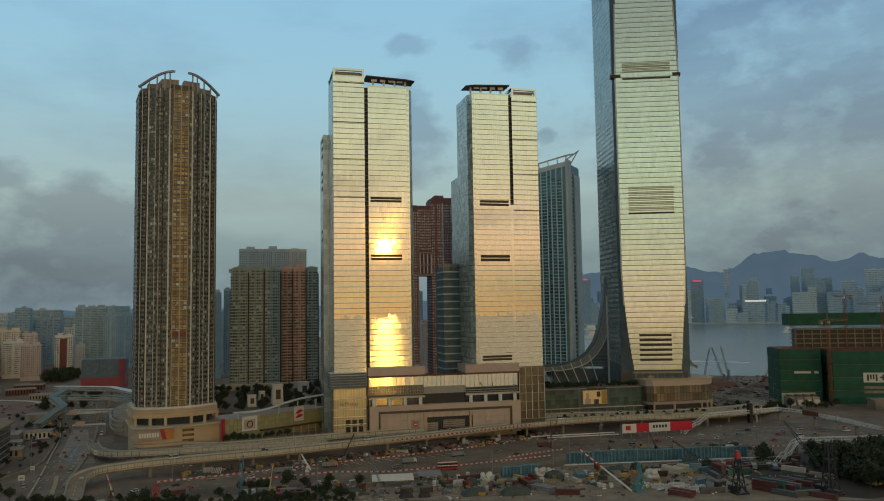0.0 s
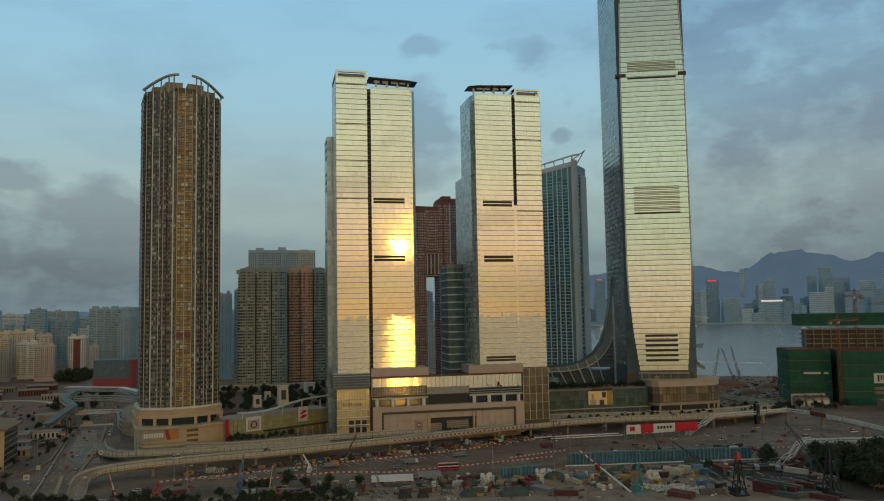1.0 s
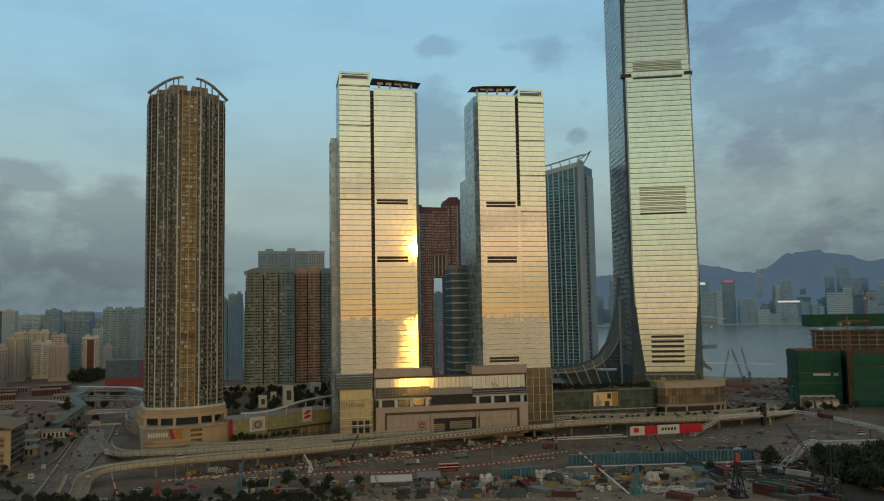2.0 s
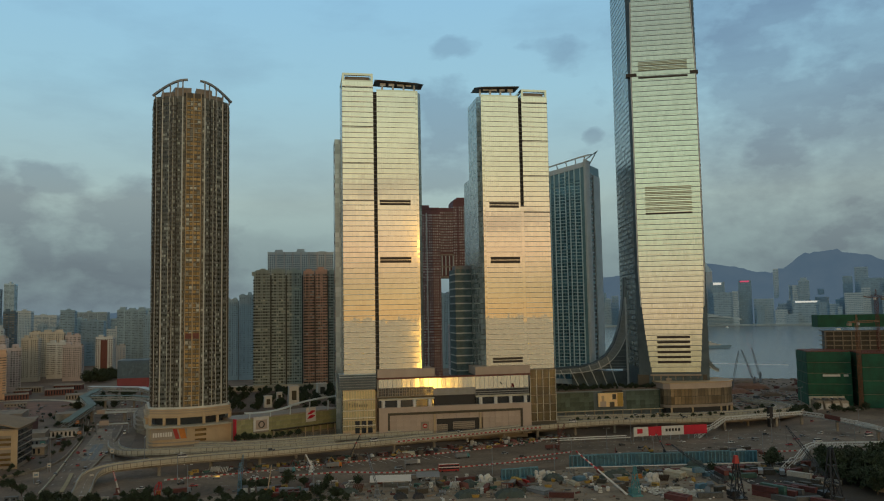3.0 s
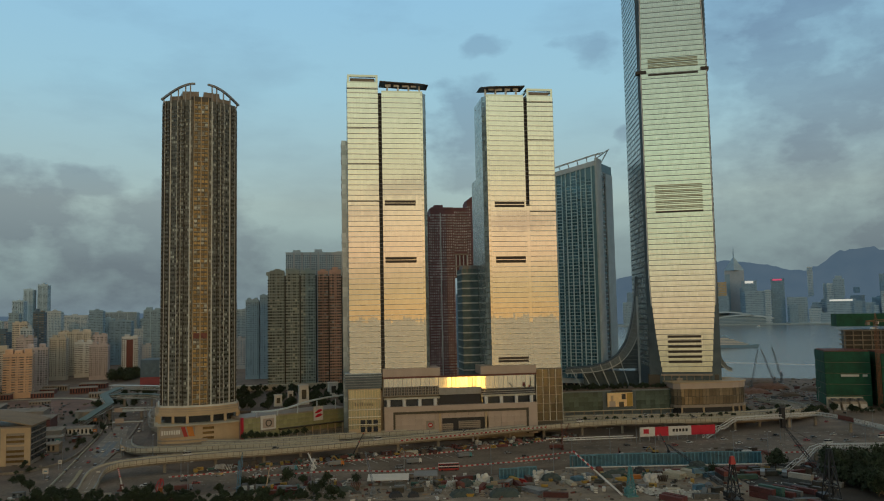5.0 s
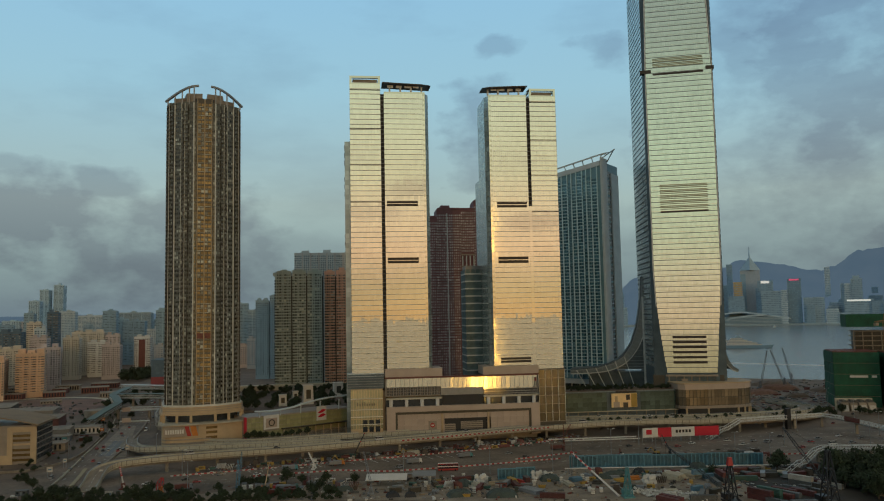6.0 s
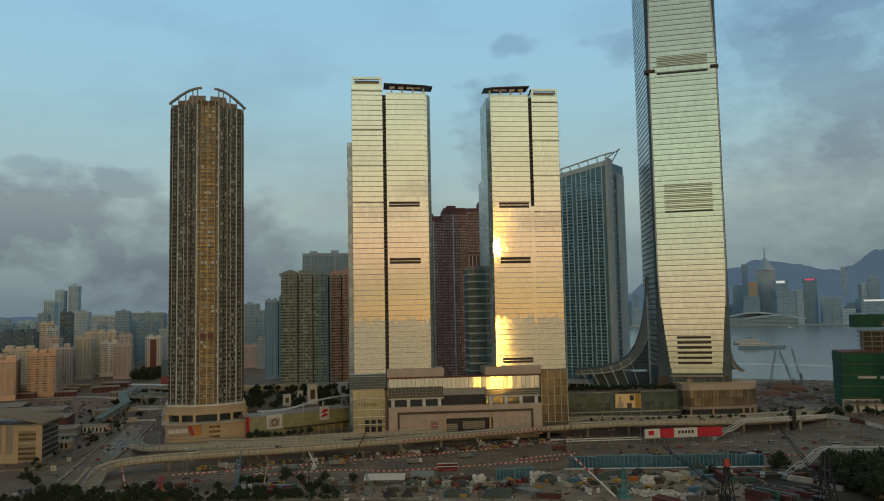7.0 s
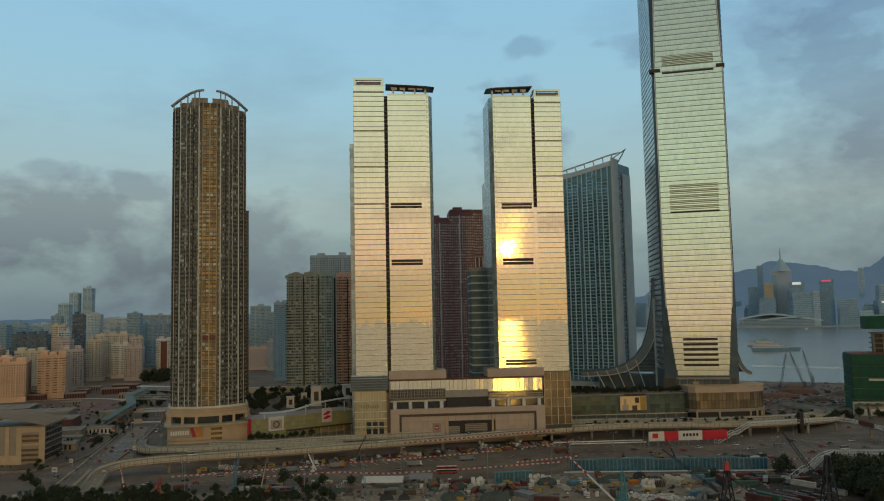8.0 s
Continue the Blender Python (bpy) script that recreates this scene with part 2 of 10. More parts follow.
M = {
    # tower cladding
    "gold_glass": mat("gold_coated_glass", (0.77, 0.75, 0.62), 0.02, 1.0, 0.015, 0.05, 0.3, island=0.035, spec=0.5),
    "silver_glass": mat("silver_coated_glass", (0.63, 0.70, 0.60), 0.05, 1.0, 0.04, 0.05, 0.8, island=0.05),
    "side_glass": mat("blue_grey_glass", (0.47, 0.52, 0.50), 0.22, 0.55, 0.1, 0.08, 0.7, island=0.25),
    "dark_glass": mat("dark_window_glass", (0.035, 0.042, 0.05), 0.08, 0.0, 0.2, 0.3, 2.0, island=0.4),
    "teal_glass": mat("teal_window_glass", (0.11, 0.25, 0.325), 0.14, 0.45, 0.2, 0.2, 2.0, island=0.45),
    "gold_frame": mat("pale_gold_anodised_frame", (0.63, 0.605, 0.485), 0.035, 1.0, 0.03, 0.1, 2.0),
    "mullion": mat("pale_aluminium_mullion", (0.70, 0.67, 0.58), 0.28, 0.92, 0.08, 0.2, 3.0),
    "fin": mat("pale_aluminium_fin", (0.72, 0.72, 0.66), 0.5, 0.8, 0.06, 0.2, 3.0),
    "louvre": mat("dark_bronze_louvre", (0.045, 0.035, 0.03), 0.5, 0.3, 0.2, 0.5, 4.0),
    # near-black that paints the shade of recesses, also used for dark sheeting
    "recess": mat("recess_shade_and_sheet_black", (0.02, 0.02, 0.022), 0.6, 0.0, 0.2, 0.3, 3.0),
    "steel": mat("grey_painted_steel", (0.23, 0.24, 0.25), 0.45, 0.3, 0.12, 0.3, 3.0),
    "white_steel": mat("white_painted_steel", (0.66, 0.65, 0.62), 0.4, 0.0, 0.1, 0.3, 3.0),
    "bronze": mat("bronze_tinted_glazing", (0.20, 0.13, 0.05), 0.3, 0.55, 0.25, 0.1, 1.2, island=0.3),
    "brown_clad": mat("dark_brown_cladding", (0.06, 0.053, 0.04), 0.5, 0.0, 0.2, 0.1, 2.0, rnd=0.08),
    "yellow_kerb": mat("dull_yellow_kerb_paint", (0.36, 0.30, 0.17), 0.8, 0.0, 0.2, 0.3, 3.0),
    "vent_olive": mat("olive_bronze_vent", (0.30, 0.29, 0.19), 0.4, 0.6, 0.15, 0.3, 3.0),
    "flat_pale": mat("curtained_flat_window", (0.34, 0.35, 0.30), 0.35, 0.0, 0.2, 0.3, 2.0, island=0.6),
    "balcony": mat("grey_balcony_railing", (0.33, 0.335, 0.30), 0.7, 0.0, 0.2, 0.2, 2.0),
    "rib": mat("cream_painted_rib", (0.60, 0.58, 0.51), 0.5, 0.0, 0.12, 0.15, 2.0),
    "cream": mat("cream_stone_cladding", (0.47, 0.34, 0.20), 0.6, 0.0, 0.1, 0.15, 2.5, bump=0.01),
    "pink_stone": mat("pink_granite_cladding", (0.43, 0.335, 0.27), 0.45, 0.0, 0.08, 0.12, 3.0, rnd=0.06),
    "tan_stone": mat("tan_granite_cladding", (0.29, 0.24, 0.19), 0.5, 0.0, 0.12, 0.12, 3.0, rnd=0.06),
    "red_clad": mat("dusty_red_tile_cladding", (0.165, 0.072, 0.08), 0.7, 0.0, 0.2, 0.1, 1.5),
    "grey_clad": mat("pale_grey_panel_cladding", (0.50, 0.54, 0.54), 0.5, 0.0, 0.1, 0.1, 2.0),
    # ground
    "asphalt": mat("worn_asphalt", (0.19, 0.145, 0.105), 0.85, 0.0, 0.38, 0.045, 0.5, bump=0.02),
    "concrete": mat("weathered_concrete", (0.28, 0.228, 0.168), 0.85, 0.0, 0.3, 0.1, 1.2, bump=0.02),
    "pale_concrete": mat("pale_road_concrete", (0.47, 0.42, 0.315), 0.8, 0.0, 0.15, 0.12, 2.0, bump=0.01),
    "earth": mat("bare_brown_earth", (0.18, 0.13, 0.092), 0.95, 0.0, 0.3, 0.03, 0.8, bump=0.05, dark=(0.055, 0.044, 0.035)),
    "leaf": mat("dark_evergreen_leaves", (0.036, 0.055, 0.024), 0.8, 0.0, 0.3, 0.3, 3.0, island=0.4),
    "bark": mat("brown_bark", (0.09, 0.065, 0.045), 0.9, 0.0, 0.2, 1.0, 6.0, bump=0.02),
    "paint": mat("white_road_paint", (0.55, 0.54, 0.50), 0.7, 0.0, 0.15, 0.5, 5.0),
    # colours of small things
    "teal_frame": mat("teal_painted_spandrel", (0.125, 0.25, 0.30), 0.45, 0.1, 0.15, 0.1, 1.5),
    "teal_rib": mat("pale_teal_rib", (0.52, 0.68, 0.71), 0.45, 0.0, 0.1, 0.1, 2.0),
    "slab_end": mat("pale_slate_render", (0.52, 0.58, 0.60), 0.6, 0.0, 0.1, 0.1, 1.5),
    "tower_wall": mat("olive_grey_tower_tiles", (0.135, 0.135, 0.108), 0.6, 0.0, 0.2, 0.1, 2.0),
    "web_glass": mat("dark_slate_glass", (0.105, 0.135, 0.148), 0.4, 0.0, 0.2, 0.1, 1.5, spec=0.15),
    "wing_wall": mat("dark_teal_wing_glass", (0.15, 0.215, 0.225), 0.5, 0.0, 0.25, 0.2, 1.5, spec=0.08, island=0.3),
    "wing_band": mat("grey_balcony_edge", (0.52, 0.56, 0.55), 0.6, 0.0, 0.15, 0.2, 2.0),
    "bronze_box": mat("grey_bronze_glazing", (0.15, 0.125, 0.075), 0.25, 0.35, 0.25, 0.1, 1.2, island=0.25),
    "pale_glass": mat("pale_yellow_green_glazing", (0.42, 0.40, 0.26), 0.25, 0.45, 0.12, 0.1, 1.2, island=0.15),
    # bay glazing: the sunset's golden reflection is put into the base colour
    "bay_gold": mat("bay_glazing_golden_reflection", (0.26, 0.18, 0.07), 0.4, 0.3, 0.3, 0.08, 1.2, island=0.45),
    "barrier_white": mat("grubby_white_plastic", (0.50, 0.45, 0.38), 0.6, 0.0, 0.15, 0.6, 4.0),
    "barrier_red": mat("grubby_red_plastic", (0.36, 0.035, 0.028), 0.6, 0.0, 0.15, 0.6, 4.0),
    "screen_blue": mat("steel_blue_screen", (0.10, 0.245, 0.315), 0.55, 0.0, 0.2, 0.3, 3.0, rnd=0.2),
    "screen_mid": mat("weathered_blue_steel", (0.055, 0.15, 0.20), 0.6, 0.0, 0.25, 0.3, 3.0, rnd=0.25),
    "red_soil": mat("red_brown_site_soil", (0.21, 0.115, 0.08), 0.95, 0.0, 0.3, 0.03, 0.6, bump=0.05),
    "roof_felt": mat("sandy_roof_felt", (0.26, 0.19, 0.12), 0.9, 0.0, 0.15, 0.08, 1.5),
    "dark_ground": mat("dark_yard_ground", (0.042, 0.037, 0.03), 0.9, 0.0, 0.35, 0.06, 0.7, bump=0.03),
    "arch_window": mat("pale_net_curtained_window", (0.42, 0.40, 0.41), 0.4, 0.0, 0.2, 0.2, 1.5, island=0.6),
    # crimson dulled towards the distance haze
    "hazy_red": mat("crimson_panels_dulled_by_haze", (0.26, 0.05, 0.06), 0.6, 0.0, 0.15, 0.1, 1.5),
    "flat_glass": mat("olive_flat_window_glass", (0.05, 0.046, 0.034), 0.2, 0.0, 0.3, 0.3, 2.0, island=0.8),
    "slab_glass": mat("grey_green_flat_windows", (0.07, 0.085, 0.08), 0.4, 0.0, 0.25, 0.3, 1.5, spec=0.2, island=0.7),
    "web_bar": mat("slate_painted_bars", (0.20, 0.24, 0.26), 0.6, 0.0, 0.12, 0.2, 2.0),
    "red": mat("red_paint", (0.38, 0.028, 0.025), 0.5, 0.0, 0.15, 0.3, 3.0),
    "signal_red": mat("bright_red_vinyl", (0.50, 0.006, 0.03), 0.45, 0.0, 0.06, 0.3, 3.0),
    "white": mat("white_paint", (0.62, 0.59, 0.54), 0.5, 0.0, 0.08, 0.3, 3.0),
    "blue": mat("faded_blue_paint", (0.10, 0.20, 0.27), 0.55, 0.0, 0.2, 0.3, 3.0, rnd=0.12),
    "teal": mat("teal_paint", (0.08, 0.24, 0.25), 0.5, 0.0, 0.15, 0.3, 3.0),
    "yellow": mat("yellow_paint", (0.40, 0.25, 0.05), 0.5, 0.0, 0.12, 0.3, 3.0),
    "orange": mat("orange_paint", (0.52, 0.17, 0.025), 0.5, 0.0, 0.12, 0.3, 3.0),
    "black": mat("black_paint", (0.018, 0.018, 0.02), 0.45, 0.0, 0.15, 0.3, 3.0),
    "rust": mat("rusty_red_steel", (0.17, 0.055, 0.04), 0.7, 0.1, 0.25, 0.5, 4.0),
    "green_net": mat("green_scaffold_netting", (0.018, 0.10, 0.055), 0.85, 0.0, 0.3, 0.12, 1.5, bump=0.06),
    "tarp": mat("dark_green_tarpaulin", (0.055, 0.075, 0.065), 0.7, 0.0, 0.25, 0.3, 2.0, bump=0.05),
    "teal_roof": mat("teal_metal_roof", (0.115, 0.165, 0.15), 0.7, 0.0, 0.12, 0.1, 1.5),
    "white_bag": mat("white_woven_sacks", (0.60, 0.58, 0.53), 0.8, 0.0, 0.12, 0.5, 4.0, rnd=0.12),
    "box_rust": mat("dull_rust_red_steel", (0.12, 0.035, 0.03), 0.65, 0.0, 0.25, 0.4, 3.0, rnd=0.3),
    "box_green": mat("dull_sea_green_steel", (0.05, 0.12, 0.095), 0.6, 0.0, 0.2, 0.4, 3.0, rnd=0.3),
    "box_grey": mat("dull_grey_steel", (0.10, 0.105, 0.105), 0.6, 0.0, 0.2, 0.4, 3.0, rnd=0.4),
    "box_white": mat("dull_white_steel", (0.34, 0.32, 0.28), 0.6, 0.0, 0.15, 0.4, 3.0, rnd=0.2),
    "skirt_glass": mat("slate_blue_skirt_glass", (0.15, 0.19, 0.205), 0.3, 0.2, 0.15, 0.15, 1.5),
    "tyre": mat("black_rubber", (0.02, 0.02, 0.02), 0.85, 0.0, 0.1, 1.0, 6.0),
}


# ---- building helpers ----
def thing(name, x, y, z, rz=0.0, label="", category="", group="", kind=""):
    ob = new(name)
    ob.empty_display_size = 1.0
    ob.matrix_world = pose(x, y, z, 0, 0, rz)
    return tagged(ob, label, category, group, kind)


def link_mesh(name, bm, material, smooth=False):
    me = bpy.data.meshes.new(name)
    bm.normal_update()
    bm.to_mesh(me)
    bm.free()
    me.materials.append(M[material] if isinstance(material, str) else material)
    if smooth:
        for f in me.polygons:
            f.use_smooth = True
    return me


def part(name, bm, material, parent, label="", smooth=False):
    ob = new(name, link_mesh(name, bm, material, smooth))
    ob.parent = parent
    if label:
        ob["label"] = label
    return ob


def solo(name, bm, material, label, category, group="", kind="", at=None, smooth=False):
    ob = new(name, link_mesh(name, bm, material, smooth))
    if at is not None:
        ob.matrix_world = at
    return tagged(ob, label, category, group, kind)


def same(name, me, parent, m):
    """One more object on the mesh me, under parent."""
    ob = new(name, me)
    ob.parent = parent
    ob.matrix_basis = m
    return ob


QUADS = ((0, 3, 2, 1), (4, 5, 6, 7), (0, 1, 5, 4), (1, 2, 6, 5), (2, 3, 7, 6), (3, 0, 4, 7))


def hexa(bm, pts):
    v = [bm.verts.new(p) for p in pts]
    for q in QUADS:
        bm.faces.new([v[i] for i in q])
    return v


def box(bm, x0, x1, y0, y1, z0, z1, m=None):
    pts = [(x0, y0, z0), (x1, y0, z0), (x1, y1, z0), (x0, y1, z0), (x0, y0, z1), (x1, y0, z1), (x1, y1, z1), (x0, y1, z1)]
    if m is not None:
        pts = [m @ Vector(p) for p in pts]
    return hexa(bm, pts)


def bar(bm, a, b, w, h=None):
    """A straight square bar from a to b."""
    a, b = Vector(a), Vector(b)
    d = b - a
    q = d.to_track_quat("Z", "Y").to_matrix().to_4x4()
    h = h or w
    box(bm, -w / 2, w / 2, -h / 2, h / 2, 0, d.length, Matrix.Translation(a) @ q)


def tube(bm, a, b, r0, r1=None, n=8):
    a, b = Vector(a), Vector(b)
    d = b - a
    m = Matrix.Translation(a) @ d.to_track_quat("Z", "Y").to_matrix().to_4x4()
    r1 = r0 if r1 is None else r1
    lo = [bm.verts.new(m @ Vector((r0 * math.cos(2 * math.pi * i / n), r0 * math.sin(2 * math.pi * i / n), 0))) for i in range(n)]
    hi = [bm.verts.new(m @ Vector((r1 * math.cos(2 * math.pi * i / n), r1 * math.sin(2 * math.pi * i / n), d.length))) for i in range(n)]
    for i in range(n):
        bm.faces.new((lo[i], lo[(i + 1) % n], hi[(i + 1) % n], hi[i]))
    bm.faces.new(lo[::-1])
    bm.faces.new(hi)


def prism(bm, pts, z0, z1):
    """An upright prism on a plan outline, counter-clockwise; z0 and z1 may be lists, a height for each corner."""
    n = len(pts)
    a = [bm.verts.new((p[0], p[1], z0[i] if isinstance(z0, (list, tuple)) else z0)) for i, p in enumerate(pts)]
    b = [bm.verts.new((p[0], p[1], z1[i] if isinstance(z1, (list, tuple)) else z1)) for i, p in enumerate(pts)]
    for i in range(n):
        bm.faces.new((a[i], a[(i + 1) % n], b[(i + 1) % n], b[i]))
    bm.faces.new(a[::-1])
    bm.faces.new(b)


def wall_panes(bm, a, b, z0, z1, width, height, gap_u=0.12, gap_z=0.5, out=0.06, tilt=0.0, rng=random, skip=None):
    """Loose panes standing proud of the wall from plan point a to plan point b (outside on the right hand), each very slightly out of true."""
    a, b = Vector((a[0], a[1], 0)), Vector((b[0], b[1], 0))
    d = b - a
    length = d.length
    d.normalize()
    nrm = Vector((d.y, -d.x, 0))
    nu, nz = max(1, round(length / width)), max(1, round((z1 - z0) / height))
    wu, hz = length / nu, (z1 - z0) / nz
    for j in range(nz):
        for i in range(nu):
            u0, u1 = i * wu + gap_u / 2, (i + 1) * wu - gap_u / 2
            y0, y1 = z0 + j * hz + gap_z / 2, z0 + (j + 1) * hz - gap_z / 2
            if skip and skip((u0 + u1) / 2, (y0 + y1) / 2):
                continue
            tu, tz = rng.gauss(0, tilt) * wu / 2, rng.gauss(0, tilt) * hz / 2
            v = []
            for u, z, s in ((u0, y0, -tu - tz), (u1, y0, tu - tz), (u1, y1, tu + tz), (u0, y1, -tu + tz)):
                p = a + d * u + nrm * (out + s)
                v.append(bm.verts.new((p.x, p.y, z)))
            bm.faces.new(v)

def smooth_line(pts, n=4):
    """A finer line through the points (Catmull-Rom)."""
    out = []
    P = [Vector(p) for p in pts]
    for i in range(len(P) - 1):
        p0, p1, p2, p3 = P[max(0, i - 1)], P[i], P[i + 1], P[min(len(P) - 1, i + 2)]
        for k in range(n):
            t = k / n
            out.append(tuple(0.5 * ((2 * p1) + (p2 - p0) * t + (2 * p0 - 5 * p1 + 4 * p2 - p3) * t * t + (3 * p1 - p0 - 3 * p2 + p3) * t ** 3)))
    out.append(tuple(P[-1]))
    return out


# ---- sea, land ----
def sea_material():
    m = bpy.data.materials.new("harbour_water")
    m.use_nodes = True
    nt = m.node_tree
    p = nt.nodes["Principled BSDF"]
    p.inputs["Base Color"].default_value = (0.15, 0.17, 0.165, 1)
    p.inputs["Roughness"].default_value = 0.21
    p.inputs["IOR"].default_value = 1.4
    p.inputs["Specular IOR Level"].default_value = 0.6
    tex = nt.nodes.new("ShaderNodeTexCoord")
    n1 = nt.nodes.new("ShaderNodeTexNoise")
    n1.inputs["Scale"].default_value, n1.inputs["Detail"].default_value = 0.3, 6.0
    nt.links.new(tex.outputs["Object"], n1.inputs["Vector"])
    b = nt.nodes.new("ShaderNodeBump")
    b.inputs["Strength"].default_value, b.inputs["Distance"].default_value = 1.0, 0.25
    nt.links.new(n1.outputs["Fac"], b.inputs["Height"])
    nt.links.new(b.outputs[0], p.inputs["Normal"])
    return m


M["sea"] = sea_material()
bm = bmesh.new()
box(bm, -9000, 9000, -9000, 9000, -14, -3)
solo("water", bm, "sea", "grey-blue rippled harbour water", "water", kind="structure")

SEAWALL = [(-420, 455), (-160, 425), (20, 372), (150, 335), (330, 290), (620, 210)]
SHORE = [(1400, 480), (1100, 700), (760, 820), (640, 900), (560, 950), (420, 1010), (330, 1250), (700, 1800), (-100, 3600), (-3200, 3600), (-3200, 455)]
bm = bmesh.new()
prism(bm, SEAWALL + SHORE, -10, 0.0)
bm.normal_update()
bmesh.ops.triangulate(bm, faces=[f for f in bm.faces if len(f.verts) > 4])
solo("ground", bm, "earth", "brown dusty ground of a reclaimed site with worn asphalt", "ground", kind="structure")

# ---- the pair of gold glass towers ----
def gold_tower(x0, mirror, tall, low, slot_foot, label, bands, back):
    """Front corner at x0; local u runs away from the tall wing's outer edge. mirror: the tall wing stands on the other side."""
    root = thing("glass_tower", x0, 548.2, 0, 0, label, "skyscraper", "pair of gold glass towers")
    sgn = -1 if mirror else 1
    rng = random.Random(11 + mirror)
    wing, gap, width, depth = (20.3 if mirror else 22.6), 2.6, (52.0 if mirror else 55.8), 34.0

    def run(bm, pts):
        if mirror:
            pts = [(-u, v) for u, v in pts][::-1]
        return pts

    def ubox(bm, u0, u1, v0, v1, z0, z1):
        a, b = sorted((u0 * sgn, u1 * sgn))
        box(bm, a, b, v0, v1, z0, z1)

    def glazed(name, outline, z0, z1, pane, material, frame_material="gold_frame", gap_z=0.3, tilt=0.0012, skip=None):
        b = bmesh.new()
        pts = run(b, outline)
        prism(b, pts, z0, z1)
        body = part(name, b, frame_material, root)
        b = bmesh.new()
        n = len(pts)
        for i in range(n):
            wall_panes(b, pts[i], pts[(i + 1) % n], z0, z1, pane, 3.8, 0.12, gap_z, 0.05, tilt, rng, skip if i == 0 else None)
        ob = part("window_pane", b, material, body, "mirror-like gold coated glass panes")
        ob["kind"] = "stuff"
        return body

    def in_band(u, z):
        return any(z0 - 0.6 < z < z1 + 0.6 and 1.2 < u < 25.0 for z0, z1 in bands)

    # tall wing, with its open crown frame
    glazed("tall_wing", [(0, 0), (wing, 0), (wing, depth), (0, depth)], 50, tall - 6.0, 2.25, "gold_glass", gap_z=0.5)
    b = bmesh.new()
    ubox(b, 0, wing, 0, 2, tall - 1.6, tall)
    ubox(b, 0, wing, 0, 2, tall - 6.0, tall - 5.2)
    for u in (0, wing - 1.6):
        ubox(b, u, u + 1.6, 0, 2, tall - 5.2, tall - 1.6)
    ubox(b, 0, 1.6, 2, depth, tall - 1.6, tall)
    ubox(b, wing - 1.6, wing, 2, depth, tall - 1.6, tall)
    ubox(b, 0, wing, depth - 2, depth, tall - 6.0, tall)
    part("crown_frame", b, "gold_frame", root, "open pale metal roof frame")
    b = bmesh.new()
    ubox(b, 2.2, wing - 2.2, 2.6, depth - 4, tall - 6.0, tall - 2.0)
    part("plant_room", b, "tan_stone", root)
    for z in (tall - 11.0, tall - 40.0, tall - 67.0, tall - 95.0):
        b = bmesh.new()
        ubox(b, -0.15, wing, -0.22, 0.3, z, z + 0.55)
        part("shadow_joint", b, "louvre", root)
    # a pale fin over a thin dark strip at every floor
    def fins(ua, ub, z_top, h, out, clear=()):
        nz = max(1, round((z_top - 50) / 3.8))
        for j in range(1, nz):
            z = 50 + j * (z_top - 50) / nz
            if any(z0 - 0.6 < z < z1 + 0.6 for z0, z1 in clear):
                continue
            ubox(fin, ua, ub, -out, 0.05, z - h / 2, z + h / 2)
            ubox(dark_strip, ua, ub, -0.1, 0.05, z - h / 2 - 0.2, z - h / 2)

    fin, dark_strip = bmesh.new(), bmesh.new()
    fins(0, wing, tall - 6.0, 0.4, 0.3)
    fins(wing + gap, width - 2.0, low, 0.26, 0.2, bands)
    part("floor_fin", fin, "fin", root, "pale aluminium floor fins")["kind"] = "stuff"
    part("floor_seam", dark_strip, "louvre", root)["kind"] = "stuff"
    # deep joint between the wings, its shade put into a near-black colour
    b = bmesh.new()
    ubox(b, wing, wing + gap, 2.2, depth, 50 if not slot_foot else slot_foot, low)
    part("deep_joint", b, "recess", root, "recessed joint between the wings, its shade painted near-black")
    z = (slot_foot or 52) + 1.0
    b = bmesh.new()
    while z < low - 1:
        ubox(b, wing, wing + gap, 0.9, 1.3, z, z + 0.28)
        z += 3.15
    part("joint_rail", b, "steel", root)["kind"] = "stuff"
    if slot_foot:
        glazed("infill", [(wing, 0.02), (wing + gap, 0.02), (wing + gap, depth), (wing, depth)], 50, slot_foot, 2.6, "gold_glass")
    # wide wing with its chamfered inner corner
    u0 = wing + gap
    outline = [(u0, 0), (width, 0), (width + 2.6, 4.2), (width + 2.6, depth), (u0, depth)]
    skip_side = (lambda u, z: in_band(u if not mirror else (width - u0) - u, z))
    bodyw = glazed("wide_wing", outline, 50, low, 1.55, "gold_glass", gap_z=0.26, tilt=0.0012, skip=None if mirror else skip_side)
    # pale corner post
    b = bmesh.new()
    z = 50
    while z < low:
        ubox(b, width - 1.9, width - 0.4, -0.2, 0.1, z, z + 1.7)
        z += 3.8
    part("corner_panel", b, "gold_frame", root)["kind"] = "stuff"
    # louvred plant floors
    for z0, z1 in bands:
        mid = (z0 + z1) / 2
        for a, c in ((z0, mid - 0.25), (mid + 0.25, z1)):
            b = bmesh.new()
            ubox(b, u0 + 1.4, u0 + 24.2, -0.16, 0.3, a, c)
            lou = part("louvre_band", b, "louvre", root, "dark louvred plant-floor vent")
            b = bmesh.new()
            zz = a + 0.2
            while zz < c - 0.2:
                ubox(b, u0 + 1.6, u0 + 24.0, -0.28, -0.14, zz, zz + 0.14)
                zz += 0.5
            part("slat", b, "louvre", lou)
    # dark side face behind the chamfer
    b = bmesh.new()
    pts = run(b, [(width + 2.6, 4.2), (width + 2.6, depth)])
